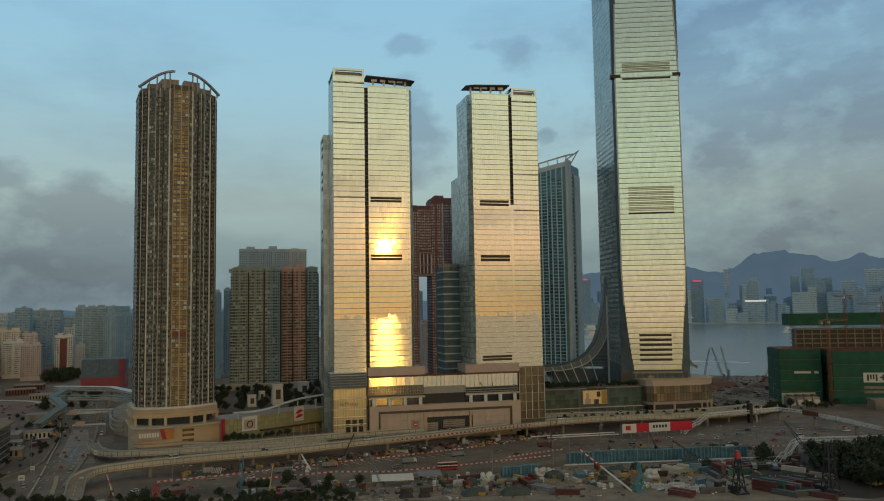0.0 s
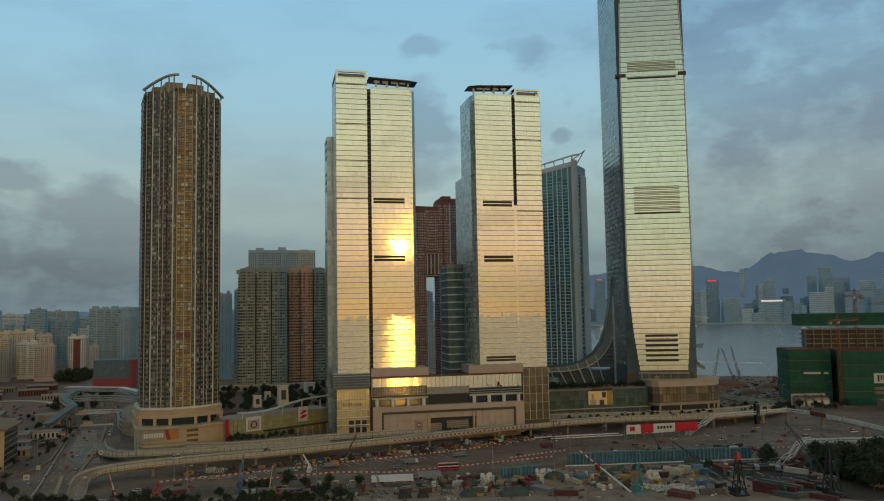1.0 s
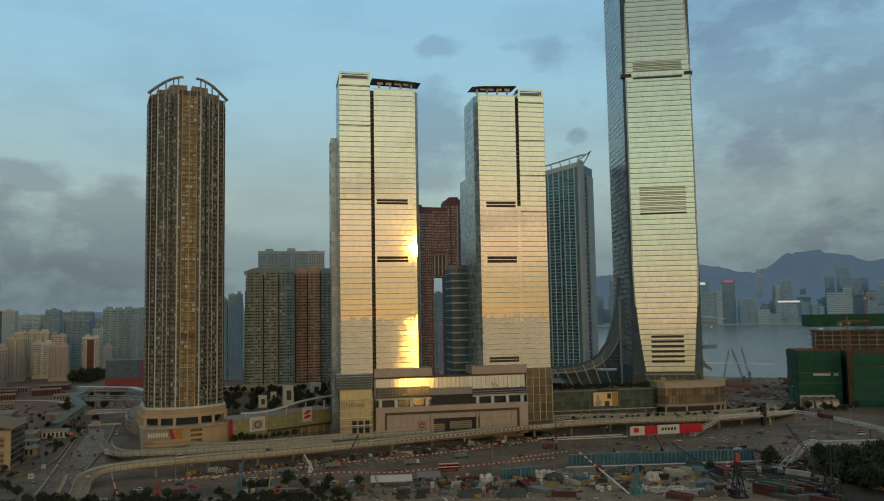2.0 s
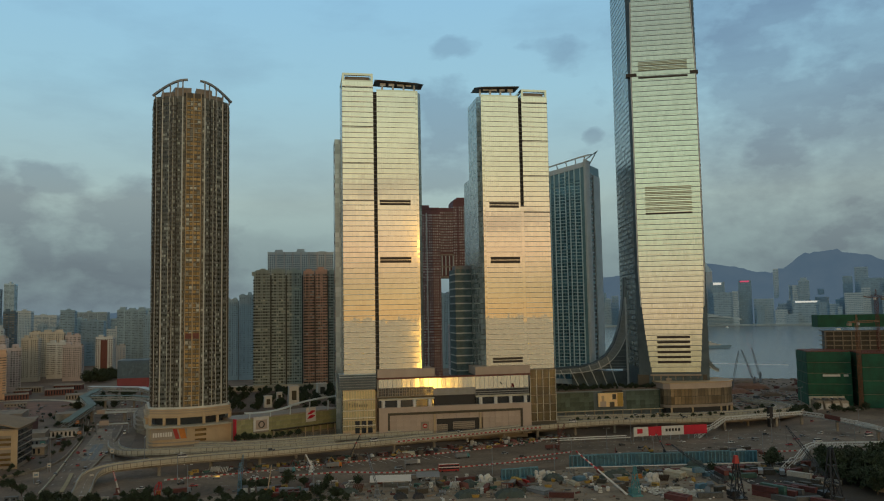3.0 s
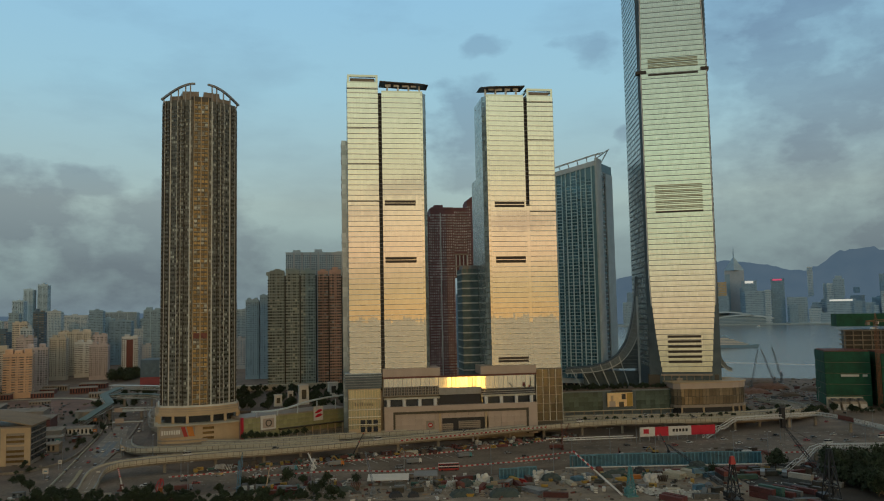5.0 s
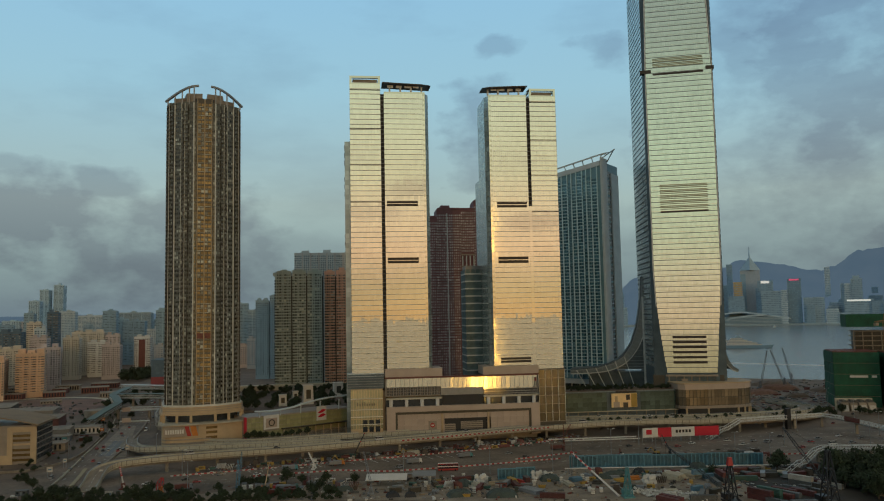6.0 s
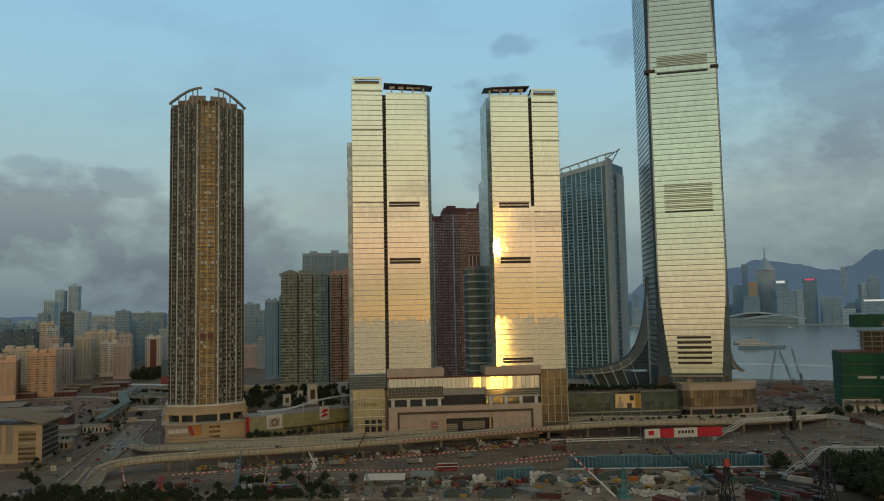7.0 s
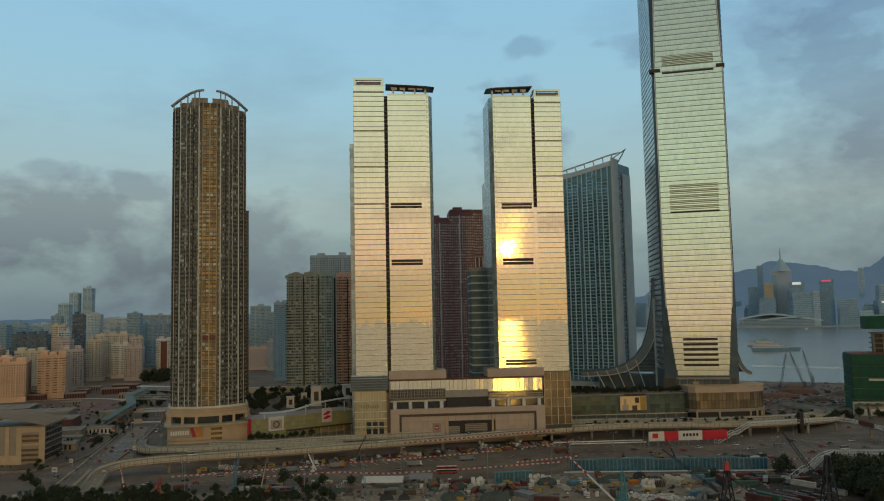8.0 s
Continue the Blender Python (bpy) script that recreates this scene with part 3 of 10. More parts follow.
    wall_panes(b, pts[0], pts[1], 50, low, 3.0, 3.8, 0.14, 0.4, 0.14, 0.004, rng)
    part("side_glazing", b, "side_glass", root, "blue-grey side glazing")
    b = bmesh.new()
    pts = run(b, [(width, 0), (width + 2.6, 4.2)])
    wall_panes(b, pts[0], pts[1], 50, low, 2.4, 3.8, 0.14, 0.4, 0.14, 0.004, rng)
    part("chamfer_glazing", b, "side_glass", root)
    # outer side
    b = bmesh.new()
    pts = run(b, [(0, depth), (0, 0)])
    wall_panes(b, pts[0], pts[1], 50, tall - 6, 3.0, 3.8, 0.14, 0.4, 0.14, 0.004, rng)
    part("outer_glazing", b, "side_glass", root)
    # lower rear wing
    v0, uL, uR, top = back
    glazed("rear_wing", [(uL, v0), (uR, v0), (uR, v0 + 24), (uL, v0 + 24)], 0, top, 3.0, "side_glass", "side_glass", 0.35, 0.004)
    for z in (top - 5, top - 11, top - 17, top - 30, top - 36, top - 42, top - 75, top - 81):
        b = bmesh.new()
        a, c = sorted((uL * sgn, (uL - 0.25) * sgn))
        box(b, a - 0.1, c + 0.1, v0 + 3, v0 + 11, z, z + 2.6)
        part("side_louvre", b, "louvre", root)
    # winged roof canopy on struts
    b = bmesh.new()
    zc = low + 7.6
    lip = width + 4.6
    prof = [(u0 - 1.2, zc + 0.9), (lip - 7, zc - 0.4), (lip, zc - 1.4), (lip - 7, zc - 1.2), (u0 - 1.2, zc + 0.1)]
    lo = [b.verts.new((u * sgn, -0.6, z)) for u, z in prof]
    hi = [b.verts.new((u * sgn, 14.0, z)) for u, z in prof]
    for i in range(5):
        b.faces.new((lo[i], lo[(i + 1) % 5], hi[(i + 1) % 5], hi[i]))
    b.faces.new(lo[::-1])
    b.faces.new(hi)
    bmesh.ops.recalc_face_normals(b, faces=b.faces)
    cano = part("roof_canopy", b, "louvre", root, "dark winged roof canopy")
    # white panels stand in for bright sky through the canopy's openings
    for k in range(4):
        b = bmesh.new()
        u = u0 + 3.0 + k * 6.4
        ubox(b, u, u + 4.2, 2.6, 3.0, zc - 2.6, zc - 0.6 - 0.2 * k)
        part("white_soffit", b, "white_steel", cano)
    for k in range(4):
        b = bmesh.new()
        u = u0 + 4 + k * 8.0
        ubox(b, u, u + 1.3, 3.4, 4.6, low, zc - 0.6)
        part("strut", b, "white_steel", root)
    b = bmesh.new()
    ubox(b, u0 + 3, width - 5, 8, depth - 6, low, low + 3.4)
    part("roof_plant", b, "tan_stone", root)
    b = bmesh.new()
    ubox(b, u0, width, 0, 0.5, low, low + 1.3)
    part("parapet", b, "gold_frame", root)
    return root


gold_tower(68.4, 0, 270.0, 257.0, 0, "tall gold mirror-glass tower reflecting the sunset", [(172.2, 176.0), (130.0, 134.2)], (34.4, -4.2, 30, 228.0))
gold_tower(224.5, 1, 262.4, 256.0, 172, "gold mirror-glass tower with winged roof beside its twin", [(171.0, 175.2), (129.2, 134.0), (55.6, 59.4)], (37.0, 8, 53.0, 199.0))


# ---- the tallest tower, silver glass shingles over a flared foot ----
def tallest_tower():
    root = thing("office_skyscraper", 345.2, 594.5, 0, -19.0, "very tall silver-glass office tower with flared curved foot", "skyscraper")
    rng = random.Random(5)
    rows = 4.45

    def half(z):
        """Half width of the front face at height z, outer left and right."""
        pts = ((38, 18.2, 20.4), (50, 20.2, 21.6), (73, 23.0, 23.2), (95, 25.0, 25.2), (125, 26.2, 26.6), (294, 26.2, 26.9), (360, 24.8, 24.4), (484, 21.0, 21.0))
        for (za, la, ra), (zb, lb, rb) in zip(pts, pts[1:]):
            if z <= zb:
                k = max(0, (z - za) / (zb - za))
                return la + (lb - la) * k, ra + (rb - ra) * k
        return pts[-1][1:]

    # core body
    b = bmesh.new()
    ring = []
    zs = [0, 38, 50, 60, 73, 95, 125, 294, 430, 484]
    for z in zs:
        l, r = half(z)
        s = 1.0 if z <= 430 else 1.0 - (z - 430) / 54 * 0.10
        pts = [(-l, 0.6), (r, 0.6), (28.6 * s, 4.5), (31 * s, 64), (26 * s, 70), (-28 * s, 70), (-37 * s, 66), (-28.8 * s, 4.5)]
        ring.append([b.verts.new((u, v, z)) for u, v in pts])
    for lo, hi in zip(ring, ring[1:]):
        for i in range(8):
            b.faces.new((lo[i], lo[(i + 1) % 8], hi[(i + 1) % 8], hi[i]))
    b.faces.new(ring[-1])
    part("core", b, "web_glass", root)
    # one tilted glass shingle row a floor on the front
    z = 40.2
    vents = [(47.6, 70.2, -13.5, 13.2), (291.6, 293.2, -20.5, 20.5), (298.5, 307.0, -20.5, 20.5), (176.0, 197.0, -18.8, 19.6)]
    glass = bmesh.new()
    lines, backs, sills = bmesh.new(), bmesh.new(), bmesh.new()
    while z < 484:
        l, r = half(z + 2)
        top = min(z + rows - 0.5, 484)
        n = 26
        for i in range(n):
            ua, ub = -l + (l + r) * i / n + 0.03, -l + (l + r) * (i + 1) / n - 0.03
            j = rng.gauss(0, 0.004)
            k = rng.gauss(0, 0.004)
            v = [glass.verts.new(p) for p in ((ua, 0.02 + j + k, z), (ub, 0.02 - j + k, z), (ub, 0.20 - j - k, top), (ua, 0.20 + j - k, top))]
            glass.faces.new(v)
        box(lines, -l, r, 0.12, 0.5, top + 0.08, top + 0.38)
        box(backs, -l, r, 0.3, 0.56, z, top)
        box(sills, -l, r, -0.12, 0.2, z + 0.95, z + 1.12)
        z += rows
    part("glass_shingle", glass, "silver_glass", root, "silver coated glass floor bands")["kind"] = "stuff"
    part("floor_line", lines, "steel", root)["kind"] = "stuff"
    part("back_plate", backs, "mullion", root)["kind"] = "stuff"
    part("sill_line", sills, "gold_frame", root)["kind"] = "stuff"
    for z0, z1, ua, ub in vents:
        z = z0
        low, thin = z0 < 60, z1 - z0 < 3
        pitch = 4.15 if low else 4.45
        while z < z1 - 0.5:
            b = bmesh.new()
            box(b, ua, ub, -0.25, 0.4, z, z + (2.0 if low else 1.5 if thin else 0.55))
            vent = part("vent_louvre", b, "louvre" if low or thin else "vent_olive", root, "dark horizontal plant-floor vent" if low or thin else "olive horizontal plant-floor vent")
            if not low and not thin:
                for dz in (1.3, 2.5):
                    b = bmesh.new()
                    box(b, ua, ub, -0.18, 0.3, z + dz, z + dz + 0.65)
                    part("vent_shade", b, "vent_olive", vent)
            z += pitch
    b = bmesh.new()
    box(b, -18.8, 19.6, -0.3, 0.4, 173.2, 174.6)
    part("vent_louvre", b, "louvre", root)
    # side faces: slanting dark glass bands
    for sgn, (ua, va), (ub, vb) in ((-1, (-28.8, 4.5), (-37, 66)), (1, (31, 64), (28.6, 4.5))):
        b = bmesh.new()
        if sgn < 0:
            wall_panes(b, (ub, vb), (ua, va), 44, 430, 5.0, rows, 0.1, 1.2, 0.25, 0.006, rng)
        else:
            wall_panes(b, (ub, vb), (ua, va), 44, 430, 5.0, rows, 0.1, 1.2, 0.25, 0.006, rng)
        part("side_glazing", b, "side_glass", root, "dark blue-grey side glazing")
    # corner fins and collar
    for u in (-27.4, 27.6):
        b = bmesh.new()
        s = 1 if u > 0 else -1
        zlist = (95, 125, 294, 360)
        for za, zb in zip(zlist, zlist[1:]):
            la, lb = half(za)[u > 0], half(zb)[u > 0]
            hexa(b, [(s * (la + 0.2), -0.2, za), (s * (la + 0.9), -0.2, za), (s * (la + 0.9), 2.0, za), (s * (la + 0.2), 2.0, za),
                     (s * (lb + 0.2), -0.2, zb), (s * (lb + 0.9), -0.2, zb), (s * (lb + 0.9), 2.0, zb), (s * (lb + 0.2), 2.0, zb)])
        bmesh.ops.recalc_face_normals(b, faces=b.faces)
        part("corner_fin", b, "white_steel", root)
    for ua, ub in ((-31, -22), (22.5, 29.2)):
        b = bmesh.new()
        box(b, ua, ub, -0.5, 5, 293.6, 296.4)
        part("collar", b, "louvre", root)
    def smooth_profile(prof):
        return [(p[0], p[2]) for p in smooth_line([(u, 0, z) for u, z in prof], 4)]

    # flared skirts at the foot
    left = [(-34.4, 122), (-35.2, 106), (-37.0, 92), (-40.2, 76), (-45.0, 62), (-52.5, 51), (-62.0, 44.5), (-76.0, 40.5), (-100.0, 38.5)]
    right = [(28.6, 120), (28.9, 92), (29.6, 74), (31.4, 58), (34.6, 47), (38.6, 41), (43.0, 38.6)]
    for prof, v0, v1, name in ((left, 44, 68, "skirt"), (right, 40, 66, "skirt")):
        s = -1 if prof is left else 1
        panels = []
        fine = bmesh.new()
        for (ua, za), (ub, zb) in zip(prof, prof[1:]):
            d = Vector((ub - ua, 0, zb - za)).normalized()
            nrm = Vector((d.z, 0, -d.x)) * (1 if s < 0 else -1) * -1
            t = nrm * 1.2
            pts = [(ua, v0, za), (ua, v1, za), (ub, v1, zb), (ub, v0, zb)]
            piece = bmesh.new()
            hexa(piece, [Vector(p) - t for p in pts] + [Vector(p) for p in pts])
            bmesh.ops.recalc_face_normals(piece, faces=piece.faces)
            panels.append(piece)
            steps = max(2, int(Vector((ub - ua, 0, zb - za)).length / 3))
            for k in range(steps):
                f = k / steps
                u, z = ua + (ub - ua) * f, za + (zb - za) * f
                bar(fine, (u, v0 - 0.4, z), (u, v1, z), 0.5)
        sk = part(name, panels[0], "web_glass", root, "curved glass skirt sweeping out from the foot")
        for piece in panels[1:]:
            part("skirt_panel", piece, "web_glass", sk)
        part("rib", fine, "web_bar", sk)["kind"] = "stuff"
        b = bmesh.new()
        for (ua, za), (ub, zb) in zip(prof, prof[1:]):
            bar(b, (ua, v0 - 0.6, za), (ub, v0 - 0.6, zb), 1.0)
        part("edge_beam", b, "web_bar", sk)
        # glazed front band that follows the sweep, with ribs across it
        line = smooth_profile(prof)
        inner = []
        for i, (u, z) in enumerate(line):
            du, dz = (line[min(i + 1, len(line) - 1)][j] - line[max(i - 1, 0)][j] for j in (0, 1))
            n = math.hypot(du, dz)
            wide = (9.5 if s < 0 else 4.0) * (1 - 0.72 * i / (len(line) - 1))
            inner.append((u + s * dz / n * wide, z - s * du / n * wide))
        band, ribs, rim = bmesh.new(), bmesh.new(), bmesh.new()
        for i in range(len(line) - 1):
            (ua, za), (ub, zb), (uc, zc), (ud, zd) = line[i], line[i + 1], inner[i + 1], inner[i]
            hexa(band, [(ua, v0 - 1.0, za), (ub, v0 - 1.0, zb), (uc, v0 - 1.0, zc), (ud, v0 - 1.0, zd), (ua, v0 - 0.4, za), (ub, v0 - 0.4, zb), (uc, v0 - 0.4, zc), (ud, v0 - 0.4, zd)])
            bar(ribs, (ua, v0 - 1.15, za), (ud, v0 - 1.15, zd), 0.4)
            bar(rim, (ud, v0 - 1.1, zd), (uc, v0 - 1.1, zc), 0.8)
        bmesh.ops.recalc_face_normals(band, faces=band.faces)
        bd = part("skirt_band", band, "skirt_glass", sk, "slate glass band along the sweep")
        part("cross_rib", ribs, "web_bar", bd)["kind"] = "stuff"
        part("rim", rim, "grey_clad", bd)
    # dark glass webs closing the sides between the core and the skirts
    for prof, inner, low_z in ((left, -33.0, 50), (right, 29.2, 46)):
        s = -1 if prof is left else 1
        b = bmesh.new()
        bars = bmesh.new()
        rowz = [z for z in (120, 112, 102, 92, 84, 76, 69, 62, 56.5, 51, 47.5, 44.5, 42, 40) if z >= low_z - (6 if s > 0 else 10)]
        def out_at(z):
            for (ua, za), (ub, zb) in zip(prof, prof[1:]):
                if zb <= z <= za:
                    return ua + (ub - ua) * (za - z) / (za - zb)
            return prof[0][0]
        for za, zb in zip(rowz, rowz[1:]):
            ua, ub = out_at(za), out_at(zb)
            ia = ib = inner
            pts = [(ib, 44.4, zb), (ub, 44.4, zb), (ub, 45.2, zb), (ib, 45.2, zb), (ia, 44.4, za), (ua, 44.4, za), (ua, 45.2, za), (ia, 45.2, za)]
            hexa(b, pts)
            n = 2 if za - zb > 9 else 1
            for k in range(n):
                z = zb + (za - zb) * k / n
                bar(bars, (inner, 44.1, z), (out_at(z), 44.1, z), 0.45)
        bmesh.ops.remove_doubles(b, verts=b.verts, dist=0.001)
        wb = part("side_web", b, "web_glass", root, "dark glass web at the flared foot")
        part("web_bar", bars, "web_bar", wb)["kind"] = "stuff"
    for k in range(6):
        b = bmesh.new()
        u = -52 - k * 8.5
        zt = 50.5 - k * 3.4 if k < 3 else 41 - (k - 3) * 0.9
        bar(b, (u, 43.0, zt), (u + 8, 43.0, 24), 0.8)
        part("raking_strut", b, "grey_clad", root)
    for u, z in ((-34.6, 104), (-31.2, 112)):
        b = bmesh.new()
        box(b, u - 0.9, u + 0.9, 42.2, 43.6, 20, z)
        part("foot_column", b, "grey_clad" if u < -33 else "web_bar", root)
    # recessed dark foot below the front face
    b = bmesh.new()
    box(b, -30, 26, 1.6, 60, 0, 38)
    part("lobby", b, "brown_clad", root)
    b = bmesh.new()
    box(b, -84, -30, 47, 62, 0, 37.5)
    part("side_lobby", b, "web_glass", root)
    b = bmesh.new()
    box(b, -20, 21, -1.5, 3, 37.2, 38.6)
    part("entrance_canopy", b, "tan_stone", root)
    for k in range(7):
        b = bmesh.new()
        box(b, -18 + k * 6, -17 + k * 6, 0.6, 1.5, 20, 37.2)
        part("column", b, "tan_stone", root)


tallest_tower()


# ---- the brown residential tower on its mall drum ----
def brown_tower():
    root = thing("residential_tower", -37.5, 557.2, 0, 12.4, "tall brown residential tower with cream ribs and central bay tinted by a golden reflection", "skyscraper")
    rng = random.Random(3)
    plan = [(-7.5, -9.5), (7.5, -9.5), (16.0, -6.0), (24.0, -0.5), (25.6, 6.0), (25.6, 34), (-25.6, 34), (-25.6, 6.0), (-24.0, -0.5), (-16.0, -6.0)]
    n = len(plan)
    top, storey = 247.0, 3.15
    b = bmesh.new()
    prism(b, plan, 30, top)
    shaft = part("shaft", b, "tower_wall", root)
    floors = [33.4 + storey * k for k in range(int((top - 35) / storey))]

    def slab(b, a, d, nr, u0, u1, z0, z1, o0, o1):
        """A block on the face that starts at a and runs along d, between two offsets from the wall."""
        p, q = a + d * u0, a + d * u1
        ring = [p + nr * o0, p + nr * o1, q + nr * o1, q + nr * o0]
        hexa(b, [(v.x, v.y, z0) for v in ring][::-1] + [(v.x, v.y, z1) for v in ring][::-1])

    for i in range(n):
        a, c = Vector((*plan[i], 0)), Vector((*plan[(i + 1) % n], 0))
        d = c - a
        length = d.length
        d.normalize()
        nr = Vector((d.y, -d.x, 0))
        back = length > 30
        dark, pale, sill, rails = bmesh.new(), bmesh.new(), bmesh.new(), bmesh.new()
        cols = max(2, round(length / (4.6 if back else 1.62)))
        step = length / cols
        for z in floors:
            for k in range(cols):
                u0 = k * step + 0.22
                u1 = (k + 1) * step - 0.22
                if i == 0 and abs((u0 + u1) / 2 - 7.5) < 4.6:
                    continue
                high = rng.uniform(1.35, 1.75)
                slab(pale if rng.random() < 0.26 else dark, a, d, nr, u0, u1, z + 0.75, z + 0.75 + high, 0.0, 0.09)
                # a few panes stand ajar or carry a cooler box below the sill
                if rng.random() < 0.22 and not back:
                    slab(rails, a, d, nr, u0 + 0.3, u0 + 0.95, z + 0.12, z + 0.62, 0.0, 0.5)
            if not back:
                slab(sill, a, d, nr, 0.3, length - 0.3, z + 0.42, z + 0.60, 0.0, 0.26)
        part("window", dark, "flat_glass", shaft, "small dark flat windows")["kind"] = "stuff"
        part("curtained_window", pale, "flat_pale", shaft, "pale curtained flat windows")["kind"] = "stuff"
        if not back:
            part("sill", sill, "tower_wall", shaft)["kind"] = "stuff"
        # stacks of railed balconies beside the ribs
        stacks = {1: ((4.2, 7.4),), 9: ((1.8, 5.0),), 2: ((6.2, 8.8),), 8: ((0.9, 3.5),), 3: ((1.6, 4.6),), 7: ((2.0, 5.0),)}.get(i, ())
        for u0, u1 in stacks:
            for z in floors:
                slab(rails, a, d, nr, u0, u1, z, z + 0.22, 0.0, 1.25)
                slab(rails, a, d, nr, u0, u1, z + 0.95, z + 1.10, 1.13, 1.25)
                for f in (0.0, 0.5, 1.0):
                    u = u0 + (u1 - u0 - 0.14) * f
                    slab(rails, a, d, nr, u, u + 0.14, z + 0.22, z + 0.95, 1.13, 1.25)
            for u in (u0 - 0.28, u1):
                b = bmesh.new()
                slab(b, a, d, nr, u, u + 0.28, 32, top - 1, 0.0, 0.9)
                part("balcony_fin", b, "brown_clad", shaft)
        if not back:
            part("balcony", rails, "balcony", shaft)["kind"] = "stuff"
    # bay down the middle, a storey taller than the shaft, golden reflection painted in
    b = bmesh.new()
    prism(b, [(-4.9, -10.0), (4.9, -10.0), (6.6, -8.6), (6.6, -3), (-6.6, -3), (-6.6, -8.6)], 31, 250.6)
    bay = part("bay", b, "brown_clad", root, "central bay tinted by a golden reflection")
    panes, pale = bmesh.new(), bmesh.new()
    a, d, nr = Vector((-4.9, -10.0, 0)), Vector((1, 0, 0)), Vector((0, -1, 0))
    for z in floors + [floors[-1] + storey]:
        for k in range(4):
            u0 = 0.35 + k * 2.4
            slab(pale if rng.random() < 0.2 else panes, a, d, nr, u0, u0 + 1.9, z + 0.7, z + 2.5, 0.0, 0.1)
        slab(pale, a, d, nr, 0.1, 9.7, z, z + 0.3, 0.0, 0.22)
    part("bay_window", panes, "bay_gold", bay, "bay windows coloured with a golden sunset reflection")["kind"] = "stuff"
    part("bay_sill", pale, "flat_pale", bay)["kind"] = "stuff"
    for u, r in ((-4.9, 0.3), (0.0, 0.42), (4.9, 0.3)):
        b = bmesh.new()
        tube(b, (u, -10.1, 31), (u, -10.1, 250.4), r, n=6)
        part("bay_rib", b, "cream", bay)
    for u0, u1 in ((-4.6, -0.5), (0.5, 4.6)):
        b = bmesh.new()
        box(b, u0, u1, -10.32, -10.0, 78.4, 82.2)
        part("refuge_panel", b, "rust", bay, "dull red panel on the bay")
    # cream ribs: stout ones and thin ones between
    for u, v, r in ((-7.5, -9.6, 0.52), (7.5, -9.6, 0.52), (-20.4, -3.1, 0.5), (20.4, -3.1, 0.5), (-13.6, -7.1, 0.28), (13.6, -7.1, 0.28), (-24.2, -0.6, 0.26), (24.2, -0.6, 0.26), (-25.7, 6.0, 0.4), (25.7, 6.0, 0.4), (-16.1, -6.1, 0.2), (16.1, -6.1, 0.2)):
        b = bmesh.new()
        tube(b, (u, v - 0.15, 31), (u, v - 0.15, top + 0.6), r, n=6)
        part("rib", b, "rib", root, "cream vertical rib")
    # roof: stepped plant rooms and two bowed arches on posts
    for pts, z1 in (([(-12.5, -6.6), (-1.6, -8.6), (-1.6, 6), (-14, 6)], 254.6), ([(1.6, -8.6), (12.5, -6.6), (14, 6), (1.6, 6)], 254.6), ([(-21, -1), (-12.5, -4.5), (-12.5, 12), (-21, 12)], 251.6), ([(12.5, -4.5), (21, -1), (21, 12), (12.5, 12)], 251.6)):
        b = bmesh.new()
        prism(b, pts, top, z1)
        part("roof_plant", b, "tan_stone", root)
    b = bmesh.new()
    for p, q in zip(plan, plan[1:] + plan[:1]):
        bar(b, (p[0], p[1], top + 0.5), (q[0], q[1], top + 0.5), 0.5, 1.2)
    part("parapet", b, "tower_wall", root)
    for s in (-1, 1):
        arch = bmesh.new()
        posts = []
        prev = None
        for k in range(15):
            f = k / 14
            u = s * (26.8 - 22.6 * f)
            v = -0.5 - 9.0 * math.sin(f * 1.5)
            z = 248.8 + 11.2 * math.sin(f * 1.52)
            if prev:
                bar(arch, prev, (u, v, z), 1.7, 1.3)
            prev = (u, v, z)
            if k in (1, 4, 7, 10, 12):
                posts.append((u, v + 0.3, z))
        bmesh.ops.remove_doubles(arch, verts=arch.verts, dist=0.35)
        part("roof_arch", arch, "steel", root, "dark bowed roof arch")
        for u, v, z in posts:
            b = bmesh.new()
            bar(b, (u, v, top - 0.5), (u, v, z), 0.9)
            part("arch_post", b, "steel", root)
    # stone crown of the drum
    def offset(d):
        return [(u * (1 + d / 26), v - d if v < 0 else v + (d if v > 20 else 0)) for u, v in plan]
    for z0, z1, d, m_ in ((27.2, 31.2, 2.6, "cream"), (25.6, 27.2, 3.6, "cream"), (31.2, 32.4, 1.6, "rib")):
        b = bmesh.new()
        prism(b, offset(d), z0, z1)
        part("stone_band", b, m_, root)
    # shade of two grooves, painted as slightly raised tan bands
    for z in (28.4, 29.9):
        b = bmesh.new()
        prism(b, offset(2.68), z, z + 0.3)
        part("shadow_groove", b, "tan_stone", root)
    b = bmesh.new()
    prism(b, offset(-1.2), 20.5, 25.6)
    part("recessed_storey", b, "dark_glass", root)
    for i in range(n):
        px, py = offset(2.2)[i]
        b = bmesh.new()
        box(b, px - 0.9, px + 0.9, py - 0.9, py + 0.9, 20.5, 25.6)
        part("column", b, "cream", root)
    return root


brown_tower()


